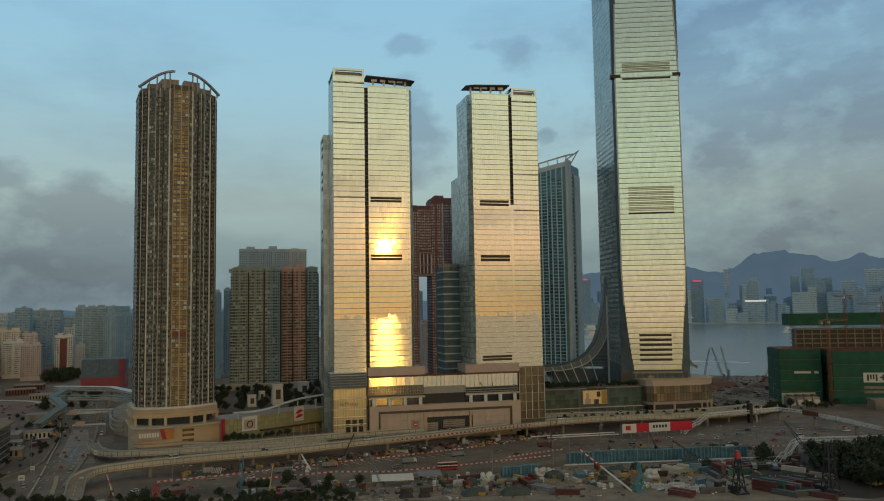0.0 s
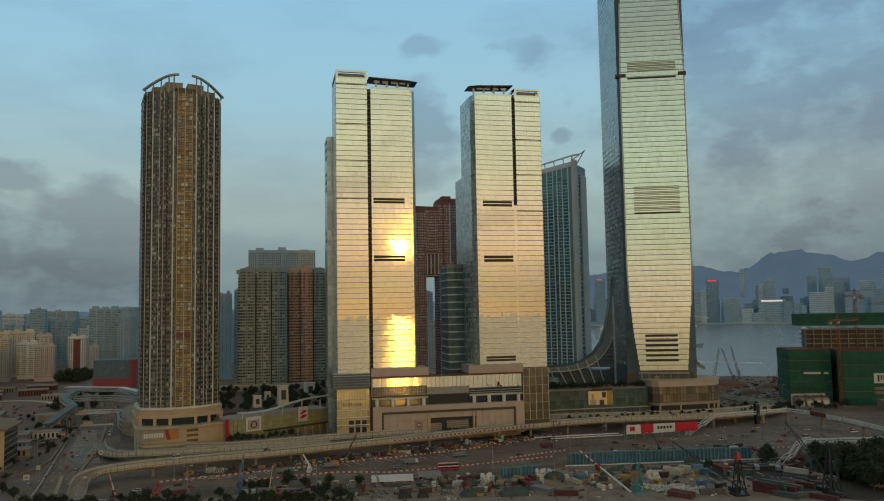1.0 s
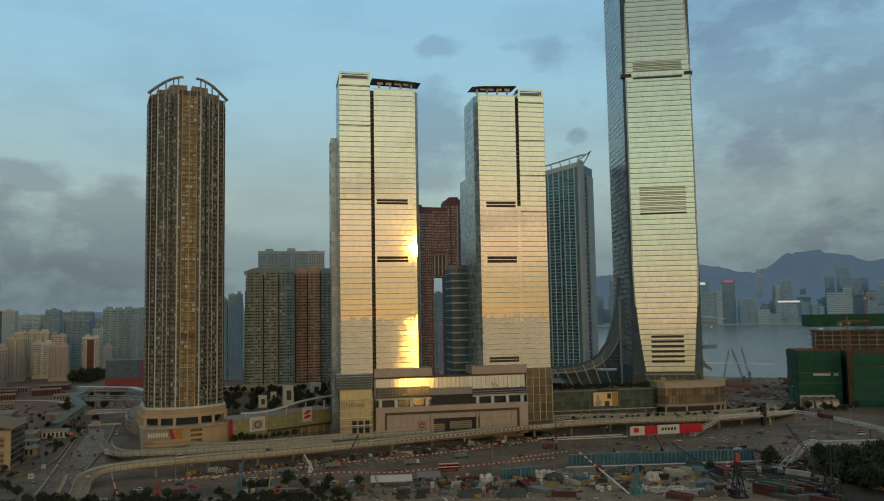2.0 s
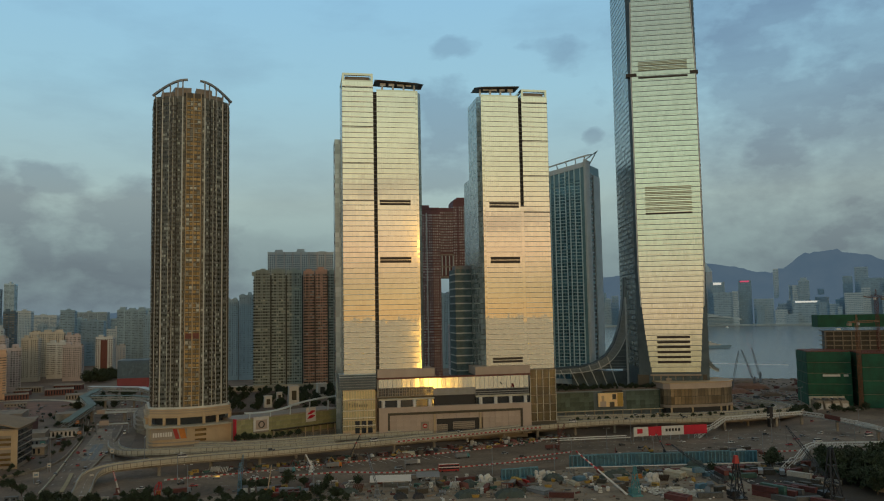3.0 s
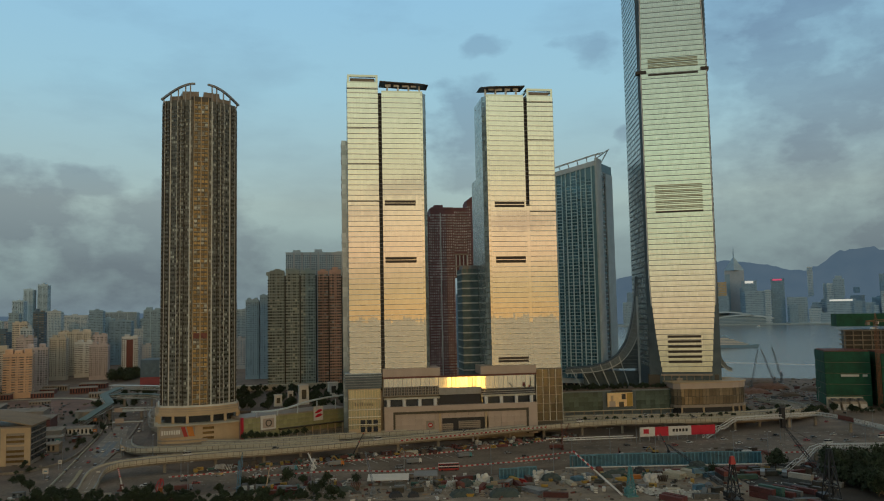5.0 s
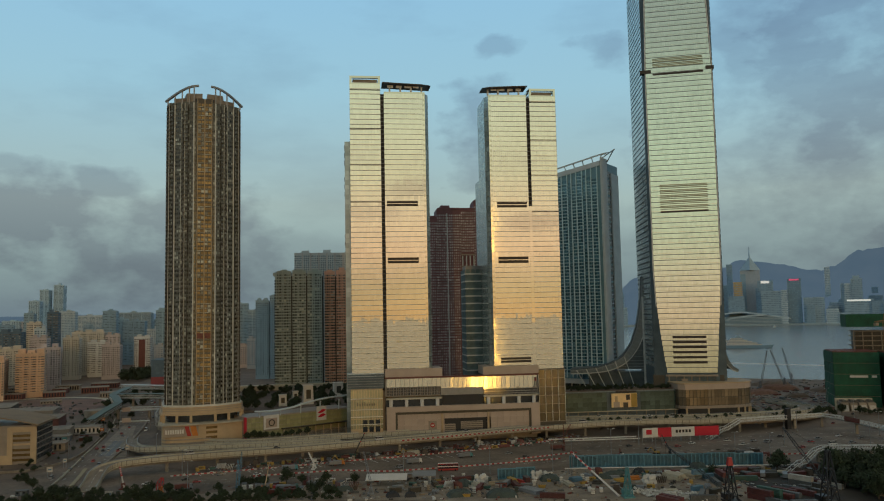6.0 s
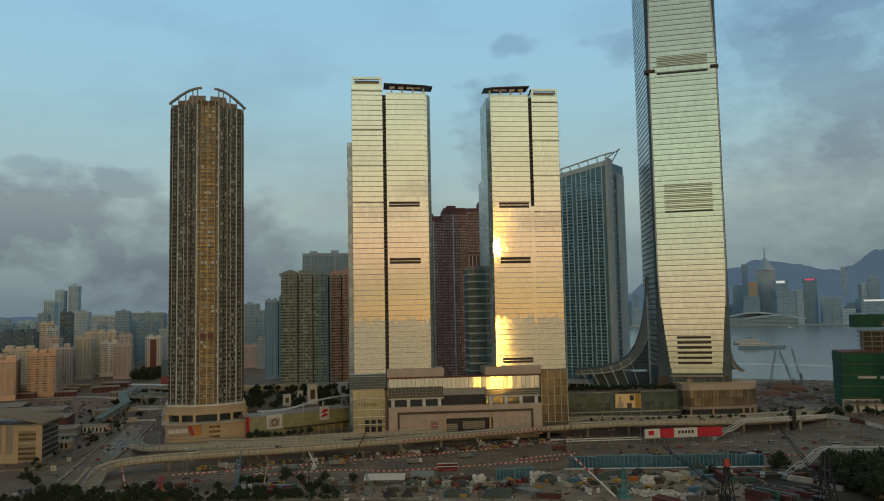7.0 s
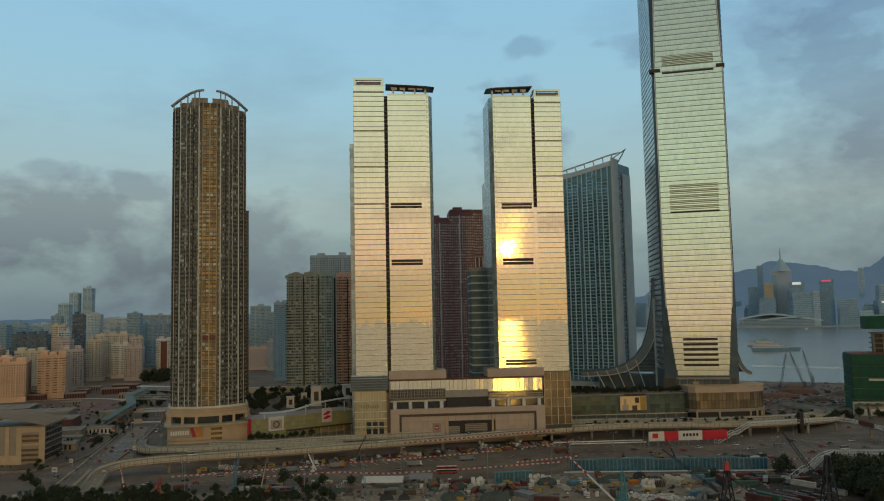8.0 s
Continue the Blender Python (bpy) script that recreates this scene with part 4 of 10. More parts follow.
def mall_drum():
    """The rounded mall base under the brown tower, with its sign."""
    root = thing("shopping_mall", -36.0, 556.0, 0, 12.4, "rounded cream stone mall base with shop sign", "mall")
    arc = [(-28.5, 40)] + [(-28.5 + 6 * (1 - math.cos(a)), -6 - 8 * math.sin(a)) for a in (0, 0.5, 1.0, 1.5)] + [(-14, -15.5), (4, -16), (8, -15.4), (27.5, -11), (27.5, 40)]
    b = bmesh.new()
    prism(b, arc, 0, 19.8)
    part("wall", b, "cream", root)
    wide = [(u * 1.06, v - 1.0 if v < 30 else v) for u, v in arc]
    for z0, z1 in ((19.8, 20.5),):
        b = bmesh.new()
        prism(b, [(u * 1.02, v - 0.6 if v < 30 else v) for u, v in wide], z0, z1)
        part("roof_slab", b, "pale_concrete", root)
    # curved string courses on the round end
    for z in (1.5, 3.6, 5.7, 7.8, 10.2):
        b = bmesh.new()
        for p, q in zip(arc[1:6], arc[2:7]):
            bar(b, (p[0], p[1] - 0.2, z), (q[0], q[1] - 0.2, z), 0.5, 0.9)
        part("string_course", b, "tan_stone", root)
    # shop sign: a dark red and white board with a sweeping stripe; lettering as bars
    def board(u0, u1, z0, z1, m_, out, lean=0.0):
        bb = bmesh.new()
        hexa(bb, [(u0, -15.75 - out, z0), (u1, -15.95 - out, z0), (u1, -15.5, z0), (u0, -15.3, z0),
                  (u0 - lean, -15.75 - out, z1), (u1 - lean, -15.95 - out, z1), (u1 - lean, -15.5, z1), (u0 - lean, -15.3, z1)])
        return bb
    s = part("sign_board", board(-27.0, -4.4, 12.4, 19.2, "white", 0.2), "tan_stone", root, "mall sign board with pale lettering bars")
    for k in range(8):
        part("letter_bar", board(-26.0 + k * 1.55, -24.9 + k * 1.55, 14.4, 17.2, "white", 0.32), "white", s)
    part("sign_stripe", board(-11.6, -9.0, 12.5, 19.1, "red", 0.36, 2.0), "red", s)
    part("sign_stripe", board(-8.4, -4.6, 12.5, 19.1, "orange", 0.36, 1.6), "orange", s)
    # facade panels to the right of the sign: glass bands between stone
    for z in (6.6, 10.0, 13.4, 16.6):
        b = bmesh.new()
        hexa(b, [(0.5, -16.3, z), (8, -15.7, z), (8, -14.8, z), (0.5, -15.4, z), (0.5, -16.3, z + 1.7), (8, -15.7, z + 1.7), (8, -14.8, z + 1.7), (0.5, -15.4, z + 1.7)])
        part("window", b, "bronze", root)
    return root


mall_drum()


# ---- podium of the gold towers ----
def gold_podium():
    root = thing("podium_building", 68.4, 548.2, 0, 0, "pink granite podium between the gold towers with hotel entrance", "podium")
    # local u from the west corner
    b = bmesh.new()
    box(b, 25, 136, 6, 70, 0, 40)
    box(b, 1, 24, 2.5, 70, 0, 38)
    part("core", b, "tan_stone", root)
    # west glass box with the entrance lettering
    b = bmesh.new()
    box(b, -1.2, 21.5, -5.5, 12, 9.0, 40.0)
    g = part("glass_box", b, "cream", root, "pale lit glass entrance box")
    b = bmesh.new()
    wall_panes(b, (-1.2, -5.5), (21.5, -5.5), 12.0, 39.6, 1.9, 6.8, 0.25, 0.35, 0.1, 0.004)
    wall_panes(b, (-1.2, 12), (-1.2, -5.5), 9.0, 39.6, 1.9, 6.8, 0.25, 0.35, 0.1, 0.004)
    part("window_pane", b, "pale_glass", g)["kind"] = "stuff"
    for u in (8.5, 13, 17.5):
        for z in (10.0, 14.6):
            b = bmesh.new()
            box(b, u - 1.3, u + 1.9, -5.75, -5.4, z, z + 3.8)
            part("dark_pane", b, "dark_glass", g)
    for z in (15.0, 20.3, 25.4, 33.0):
        b = bmesh.new()
        box(b, -1.4, 21.7, -5.9, -5.45, z, z + 0.5)
        part("transom", b, "rib", g)
    for k in range(8):
        b = bmesh.new()
        h = 2.6 if k in (0, 2, 3) else 1.7
        box(b, 3.2 + k * 1.7, 3.9 + k * 1.7, -6.15, -5.8, 28.2, 28.2 + h)
        part("letter_bar", b, "brown_clad", g)
    b = bmesh.new()
    box(b, -3.5, 22.6, -2.5, 12, 40.0, 50.5)
    band = part("dark_band", b, "web_glass", root, "grey glazed storey under the tower")
    for z in (41.4, 43.2, 45.0, 46.8, 48.6, 50.2):
        b = bmesh.new()
        box(b, -3.7, 22.8, -2.8, 12, z, z + 0.4)
        part("transom", b, "grey_clad" if z > 48 else "steel", band)
    # pink blocks at the feet of the two towers
    for u0, u1 in ((23.4, 65.0), (95.0, 136.6)):
        b = bmesh.new()
        box(b, u0, u1, -2.2, 20, 47.6, 53.4)
        blk = part("stone_block", b, "pink_stone", root, "pink granite block below the tower")
        b = bmesh.new()
        box(b, u0 - 0.3, u1 + 0.3, -2.6, 0, 46.6, 47.6)
        part("cornice", b, "rust", blk)
    b = bmesh.new()
    box(b, 23.4, 136, -2.4, -0.4, 46.4, 47.5)
    part("lintel", b, "rust", root)
    # long mirror window band
    b = bmesh.new()
    box(b, 23.4, 136, 0.0, 6, 33.5, 46.4)
    part("window_wall", b, "steel", root)
    b = bmesh.new()
    wall_panes(b, (24.5, 0), (64.0, 0), 40.0, 46.2, 3.2, 6.2, 0.22, 0.3, 0.06, 0.004)
    wall_panes(b, (95.5, 0), (135.5, 0), 37.0, 46.2, 3.3, 9.2, 0.22, 0.3, 0.06, 0.004)
    wall_panes(b, (64.0, 0), (95.5, 0), 38.5, 46.2, 3.2, 7.7, 0.22, 0.3, 0.06, 0.004)
    part("window_pane", b, "gold_glass", root, "gold mirror window band")["kind"] = "stuff"
    for k in range(16):
        b = bmesh.new()
        u = 24.5 + k * 2.5
        box(b, u, u + 1.9, -0.35, 0.2, 33.9, 40.0)
        w = part("balcony_window", b, "dark_glass", root)
        b = bmesh.new()
        for z in (33.9, 35.9, 37.9, 39.6):
            box(b, u - 0.1, u + 2.0, -0.6, -0.34, z, z + 0.3)
        for du in (-0.2, 0.85):
            box(b, u + du, u + du + 0.28, -0.62, -0.34, 33.9, 39.9)
        part("window_grid", b, "tan_stone", w)
    # centre bay barely set back, so its shade is painted on
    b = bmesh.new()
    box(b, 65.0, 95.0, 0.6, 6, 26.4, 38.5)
    part("dark_bay", b, "recess", root, "centre bay painted near-black as shade")
    b = bmesh.new()
    box(b, 95.5, 135.6, -0.5, 1, 32.0, 36.8)
    part("dark_band", b, "dark_glass", root)
    for z in (33.3, 34.9):
        b = bmesh.new()
        box(b, 95.5, 135.6, -0.75, 0, z, z + 0.5)
        part("transom", b, "steel", root)
    # terrace with white posts
    for u0, u1 in ((24.0, 64.5), (95.2, 135.8)):
        b = bmesh.new()
        box(b, u0, u1, -2.8, 1, 31.4, 32.6)
        part("terrace_slab", b, "pale_concrete", root)
        for k in range(4):
            b = bmesh.new()
            u = u0 + 3.4 + k * (u1 - u0 - 6.8) / 3
            tube(b, (u, -2.2, 26.4), (u, -2.2, 31.4), 1.35, n=12)
            part("round_column", b, "white", root, "stout white terrace column")
        b = bmesh.new()
        box(b, u0, u1, -0.4, 1, 26.4, 31.4)
        part("shaded_window", b, "dark_glass", root)
    # stepped stone portal
    for u0, u1, z0, z1, v, m_ in ((24.2, 136.4, 22.6, 26.4, -3.4, "pink_stone"), (24.2, 30.5, 4, 22.6, -3.4, "pink_stone"), (130.0, 136.4, 4, 22.6, -3.4, "pink_stone"),
                                  (30.5, 130.0, 20.8, 22.6, -2.6, "brown_clad"), (30.5, 32.0, 4, 20.8, -2.6, "brown_clad"), (128.4, 130.0, 4, 20.8, -2.6, "brown_clad")):
        b = bmesh.new()
        box(b, u0, u1, v, 6, z0, z1)
        part("portal_band", b, m_, root)
    # inner wall of granite slabs; the opening is a solid block coloured as shade
    slab = bmesh.new()
    box(slab, -2.35, 2.35, -0.2, 0.2, -2.05, 2.05)
    me = link_mesh("slab", slab, "pink_stone")
    for i in range(20):
        u = 34.5 + i * 4.84
        for j in range(4):
            z = 6.6 + j * 4.16
            if 64.5 < u < 97.5 and z < 17.5:
                continue
            same("granite_slab", me, root, pose(u, -1.9, z))
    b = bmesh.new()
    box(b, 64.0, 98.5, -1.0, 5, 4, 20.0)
    op = part("entrance_recess", b, "recess", root, "hotel entrance block with the recess shade painted near-black")
    for u in (64.2, 98.0):
        b = bmesh.new()
        box(b, u - 0.7, u + 0.7, -3.2, -0.6, 4, 20.6)
        part("jamb", b, "cream", op)
    # tan panels stand for the lit inside of the entrance
    for u0, u1, z0, z1 in ((66, 74, 7, 13), (78, 94, 9, 14.5)):
        b = bmesh.new()
        box(b, u0, u1, -1.6, -0.9, z0, z1)
        part("lit_bay", b, "tan_stone", op)
        for k in range(4):
            b = bmesh.new()
            z = z0 + 0.5 + k * 1.4
            box(b, u0 + 0.3, u1 - 0.3, -1.8, -1.5, z, z + 0.35)
            part("transom", b, "brown_clad", op)
    b = bmesh.new()
    box(b, 54.2, 60.2, -2.5, -2.15, 9.6, 15.6)
    sg = part("wall_sign", b, "tan_stone", root, "square sign with small red emblem")
    b = bmesh.new()
    tube(b, (57.2, -2.5, 12.6), (57.2, -2.8, 12.6), 1.7, n=16)
    part("emblem", b, "red", sg)
    b = bmesh.new()
    box(b, 56.2, 58.2, -2.95, -2.8, 12.2, 13.0)
    part("emblem_bar", b, "white", sg)
    # east glass box, bronze
    b = bmesh.new()
    box(b, 136.8, 156.6, -0.5, 60, 4.0, 50.6)
    e = part("glass_box", b, "brown_clad", root, "bronze glazed corner box")
    b = bmesh.new()
    wall_panes(b, (136.8, -0.5), (156.6, -0.5), 12.0, 49.6, 2.75, 6.3, 0.14, 0.14, 0.1, 0.002)
    wall_panes(b, (156.6, -0.5), (156.6, 60), 12.0, 49.6, 2.75, 6.3, 0.14, 0.14, 0.1, 0.002)
    part("window_pane", b, "bronze_box", e)["kind"] = "stuff"
    for k in range(7):
        b = bmesh.new()
        box(b, 136.6, 156.9, -0.95, -0.5, 12.0 + k * 6.28, 12.35 + k * 6.28)
        part("transom", b, "tan_stone", e)
    for k in range(5):
        b = bmesh.new()
        u = 136.6 + k * 4.95
        box(b, u, u + 0.35, -1.0, -0.55, 12, 50)
        part("mullion", b, "rib", e)
    return root


gold_podium()


# ---- residential blocks and the old town ----
WALLS = {
    "wall_olive": (0.34, 0.40, 0.375), "wall_orange": (0.80, 0.46, 0.31), "wall_grey": (0.36, 0.44, 0.43), "wall_cream": (0.60, 0.53, 0.42),
    "wall_peach": (0.70, 0.46, 0.30), "wall_rose": (0.50, 0.42, 0.39), "wall_white": (0.62, 0.62, 0.59), "wall_blue": (0.10, 0.15, 0.19),
    # haze_ walls: distance haze is mixed into the wall colour
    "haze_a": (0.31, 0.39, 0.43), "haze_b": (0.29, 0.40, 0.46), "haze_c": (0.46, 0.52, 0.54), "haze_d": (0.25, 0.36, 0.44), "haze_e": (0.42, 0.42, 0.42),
}
for key, col in WALLS.items():
    M[key] = mat("weathered_" + key, col, 0.8, 0.0, 0.14, 0.06, 0.9, rnd=0.1)
M["town_glass"] = mat("muted_town_window", (0.20, 0.185, 0.17), 0.5, 0.0, 0.25, 0.3, 1.5, spec=0.15, island=0.8)
# far block and far windows, lightened in colour to stand for haze
M["far_haze"] = mat("far_block_haze_blue", (0.44, 0.57, 0.64), 0.9, 0.0, 0.06, 0.05, 0.5, spec=0.1)
M["haze_glass"] = mat("haze_lifted_window_glass", (0.15, 0.215, 0.26), 0.5, 0.0, 0.2, 0.2, 1.0, spec=0.15, island=0.5)


def flats(x, y, w, d, h, rz, wall, label, glass="dark_glass", floor=3.0, bay=3.0, fill=0.55, piers=0, group="", category="apartment block", stripes=None, name="apartment_building", rng=random.Random(1)):
    root = thing(name, x, y, 0, rz, label, category, group)
    w2 = w / 2
    b = bmesh.new()
    prism(b, [(-w2, 0), (w2, 0), (w2, d), (-w2, d)], 0, h)
    wall_ob = part("wall", b, wall, root)
    b = bmesh.new()
    gu, gz = bay * (1 - fill), floor * (1 - fill) if fill < 0.9 else 0.9
    if group and rng.random() < 0.55:
        gu, gz = 0.5, floor * 0.58
    for a, c in (((-w2, 0), (w2, 0)), ((w2, 0), (w2, d)), ((-w2, d), (-w2, 0))):
        wall_panes(b, a, c, 6, h - 2, bay, floor, gu, gz, 0.08, 0.0, rng)
    part("window", b, glass, wall_ob)["kind"] = "stuff"
    for k in range(piers):
        b = bmesh.new()
        u = -w2 + w * (k + 1) / (piers + 1)
        box(b, u - 0.9, u + 0.9, -0.5, 0.4, 0, h + 1)
        part("pier", b, stripes or wall, root)
    b = bmesh.new()
    box(b, -w2 - 0.3, w2 + 0.3, -0.3, 0.4, h, h + 1.2)
    part("parapet", b, wall, root)
    if category == "apartment block" and h < 160 and y < 1420:
        # bay stacks and floor ledges that break the flat front
        b = bmesh.new()
        for k in range(max(1, int(w / 9))):
            u = -w2 + w * (k + 0.5) / max(1, int(w / 9)) + rng.uniform(-0.8, 0.8)
            z = 7.0
            while z < h - 4:
                box(b, u - 1.5, u + 1.5, -0.9, 0.1, z, z + 1.05)
                z += floor
        part("balcony", b, wall, root)["kind"] = "stuff"
        b = bmesh.new()
        for k in range(4):
            u = rng.uniform(-w2 + 1.5, w2 - 1.5)
            v, t = rng.uniform(1, d - 2), rng.uniform(1.2, 3.4)
            box(b, u - 0.9, u + 0.9, v, v + 1.6, h, h + t)
        part("roof_tank", b, "concrete", root)["kind"] = "stuff"
    houses = 1 if y > 1450 else 2 if w < 30 else 3
    for k in range(houses):
        b = bmesh.new()
        u = -w2 + w * (k + 0.5) / houses
        hh = rng.uniform(2.5, 6.0)
        ww = min(w * 0.13, 5)
        box(b, u - ww, u + ww, d * 0.25, d * 0.7, h, h + hh)
        part("roof_house", b, wall, root)
    return root


# three slabs behind the mall roof
M["dull_glass"] = mat("dull_window_glass", (0.04, 0.046, 0.046), 0.4, 0.0, 0.25, 0.3, 1.5, spec=0.15, island=0.7)
def estate_tower(x, y, rz, h, wings, label):
    """A residential tower of several wings with deep dark joints; wings hold (start, end, depth offset, height step, wall)."""
    root = thing("residential_block", x, y, 0, rz, label, "apartment block", "estate towers behind the mall")
    rng = random.Random(int(h * 10 + x))
    for u0, u1, v, dh, wall in wings:
        b = bmesh.new()
        box(b, u0, u1, v, 24, 0, h + dh)
        wing = part("wing", b, wall, root)
        # gap between wings, coloured near-black for its shade
        b = bmesh.new()
        box(b, u1, u1 + 1.5, v + 4, 24, 0, h - 4)
        part("joint", b, "recess", wing)
        dark, pale, ledge = bmesh.new(), bmesh.new(), bmesh.new()
        n = max(3, round((u1 - u0) / 2.35))
        step = (u1 - u0) / n
        z = 8.0
        k = 0
        while z < h + dh - 4:
            box(ledge, u0 - 0.1, u1 + 0.1, v - 0.32, v, z - 0.25, z + 0.25)
            for i in range(n):
                c = u0 + (i + 0.5) * step
                wide = 0.95 if (i + 1) % 3 else 0.5
                box(pale if rng.random() < 0.16 else dark, c - wide, c + wide, v - 0.08, v, z + 0.75, z + 2.2)
            z += 2.9
            k += 1
        part("window", dark, "slab_glass", wing)["kind"] = "stuff"
        part("curtained_window", pale, "flat_pale", wing)["kind"] = "stuff"
        part("floor_ledge", ledge, wall, wing)["kind"] = "stuff"
        # side windows
        b = bmesh.new()
        wall_panes(b, (u1, v), (u1, 24), 8, h, 3.0, 2.9, 1.2, 1.4, 0.08, 0.0, rng)
        wall_panes(b, (u0, 24), (u0, v), 8, h, 3.0, 2.9, 1.2, 1.4, 0.08, 0.0, rng)
        part("side_window", b, "slab_glass", wing)["kind"] = "stuff"
        # tall framed bays on the top floors and the roof rooms
        for i in range(max(2, int((u1 - u0) / 4.5))):
            c = u0 + 1.2 + i * 4.5
            b = bmesh.new()
            box(b, c, c + 0.7, v - 0.6, v, h + dh - 28, h + dh + 0.8)
            part("top_pier", b, wall, wing)
        b = bmesh.new()
        c = (u0 + u1) / 2
        box(b, c - 3, c + 3, 4, 14, h + dh, h + dh + rng.uniform(2.0, 4.0))
        part("roof_house", b, wall, wing)
        b = bmesh.new()
        box(b, u0 - 0.2, u1 + 0.2, v - 0.3, v + 0.4, h + dh, h + dh + 1.1)
        part("parapet", b, wall, wing)
    return root


estate_tower(-6.3, 780, 1.5, 137.4, [(-1.8, 0.0, 1.5, -4, "wall_grey"), (0.0, 14.2, 0.0, 0.0, "wall_olive"), (15.6, 29.2, 0.6, 1.0, "wall_olive"), (30.6, 45.3, 0.0, 0.0, "wall_olive")], "olive grey residential tower in three tiled wings")
estate_tower(41.0, 800, 1.5, 137.6, [(0.0, 10.8, 0.0, 0.0, "wall_orange"), (12.1, 24.2, 0.4, 1.2, "wall_orange"), (25.7, 37.0, 3.0, 1.0, "wall_olive")], "orange brick residential tower with an olive wing")
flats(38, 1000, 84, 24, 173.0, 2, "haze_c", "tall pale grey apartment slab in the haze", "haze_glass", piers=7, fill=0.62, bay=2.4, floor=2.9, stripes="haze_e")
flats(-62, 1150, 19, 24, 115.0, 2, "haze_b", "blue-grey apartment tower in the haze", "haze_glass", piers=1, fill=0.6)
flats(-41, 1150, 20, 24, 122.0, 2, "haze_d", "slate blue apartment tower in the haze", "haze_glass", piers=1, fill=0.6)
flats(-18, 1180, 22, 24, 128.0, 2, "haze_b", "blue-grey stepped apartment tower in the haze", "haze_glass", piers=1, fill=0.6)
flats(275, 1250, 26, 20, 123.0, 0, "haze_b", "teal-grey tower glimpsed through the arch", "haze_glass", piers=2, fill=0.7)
flats(268, 1120, 22, 20, 74.0, 0, "wall_rose", "rose brick block glimpsed through the arch", "haze_glass", piers=1)
# tower behind the brown one
flats(-41.6, 690, 20, 30, 190, 12, "brown_clad", "brown residential tower behind its taller twin", bay=2.7, fill=0.6, piers=2, stripes="rib")

# old town blocks beside the highway
LABELS = {"wall_peach": "old peach concrete apartment block in low sun", "wall_rose": "rose-grey concrete apartment block with many windows", "wall_cream": "cream concrete apartment block with small windows",
          "wall_white": "off-white striped apartment block", "wall_blue": "dark blue glass office block", "haze_a": "grey high-rise in the evening haze", "haze_b": "blue-grey high-rise in the evening haze",
          "haze_c": "pale high-rise in the evening haze", "haze_d": "slate blue high-rise in the evening haze", "haze_e": "sandy high-rise in the evening haze", "far_haze": "pale blue high-rise far off in the haze"}
town_rng = random.Random(21)
filled = []


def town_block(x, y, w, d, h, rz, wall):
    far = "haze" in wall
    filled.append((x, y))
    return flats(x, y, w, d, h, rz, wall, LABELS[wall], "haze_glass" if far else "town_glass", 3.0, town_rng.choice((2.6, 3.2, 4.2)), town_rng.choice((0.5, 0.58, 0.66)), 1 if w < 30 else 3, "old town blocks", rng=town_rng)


town_block(-354, 937, 42, 60, 47, 18, "wall_peach")
town_block(-318, 976, 31, 70, 52, 18, "wall_peach")
town_block(-334, 1077, 28, 50, 55, 18, "wall_rose")
town_block(-362, 1240, 23, 24, 64, 8, "wall_cream")
town_block(-338, 1287, 28, 26, 55, 8, "wall_white")
town_block(-299, 1228, 26, 28, 52, 8, "wall_rose")
town_block(-366, 1330, 50, 24, 71, 8, "wall_cream")
town_block(-386, 1255, 16, 24, 37, 8, "wall_rose")
town_block(-405, 1010, 40, 50, 49, 18, "wall_peach")
town_block(-452, 985, 40, 60, 44, 18, "wall_rose")
town_block(-487, 1300, 52, 30, 74, 6, "wall_blue")
town_block(-376, 1150, 22, 30, 67, 10, "wall_rose")
town_block(-420, 1150, 40, 40, 52, 14, "wall_cream")
town_block(-480, 1130, 50, 40, 58, 14, "wall_peach")
town_block(-270, 1294, 25, 24, 62, 4, "wall_white")
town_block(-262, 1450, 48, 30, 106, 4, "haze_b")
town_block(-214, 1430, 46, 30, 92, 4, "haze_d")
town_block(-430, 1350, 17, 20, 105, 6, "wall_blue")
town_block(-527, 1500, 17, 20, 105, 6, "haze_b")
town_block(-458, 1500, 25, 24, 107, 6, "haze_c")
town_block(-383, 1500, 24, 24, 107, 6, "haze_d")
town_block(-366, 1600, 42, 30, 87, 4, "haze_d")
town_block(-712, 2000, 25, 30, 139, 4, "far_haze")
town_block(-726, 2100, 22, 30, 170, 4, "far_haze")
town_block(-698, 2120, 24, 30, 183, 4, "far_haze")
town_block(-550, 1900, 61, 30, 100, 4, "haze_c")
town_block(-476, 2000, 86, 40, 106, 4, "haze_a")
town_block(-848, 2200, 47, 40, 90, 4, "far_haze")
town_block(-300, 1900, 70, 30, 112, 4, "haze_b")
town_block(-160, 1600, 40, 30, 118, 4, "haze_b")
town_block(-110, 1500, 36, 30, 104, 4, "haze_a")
# slim towers standing among the lower blocks
for k in range(34):
    y = town_rng.uniform(1180, 1900)
    x = town_rng.uniform(-0.42, -0.235) * y
    wall = town_rng.choice(("wall_white", "wall_rose", "wall_blue", "wall_cream", "haze_c") if y < 1450 else ("haze_a", "haze_b", "haze_c", "haze_d"))
    if all(abs(x - fx) > 24 or abs(y - fy) > 30 for fx, fy in filled):
        town_block(x, y, town_rng.uniform(12, 24), 20, town_rng.uniform(48, 92), town_rng.uniform(0, 16), wall)
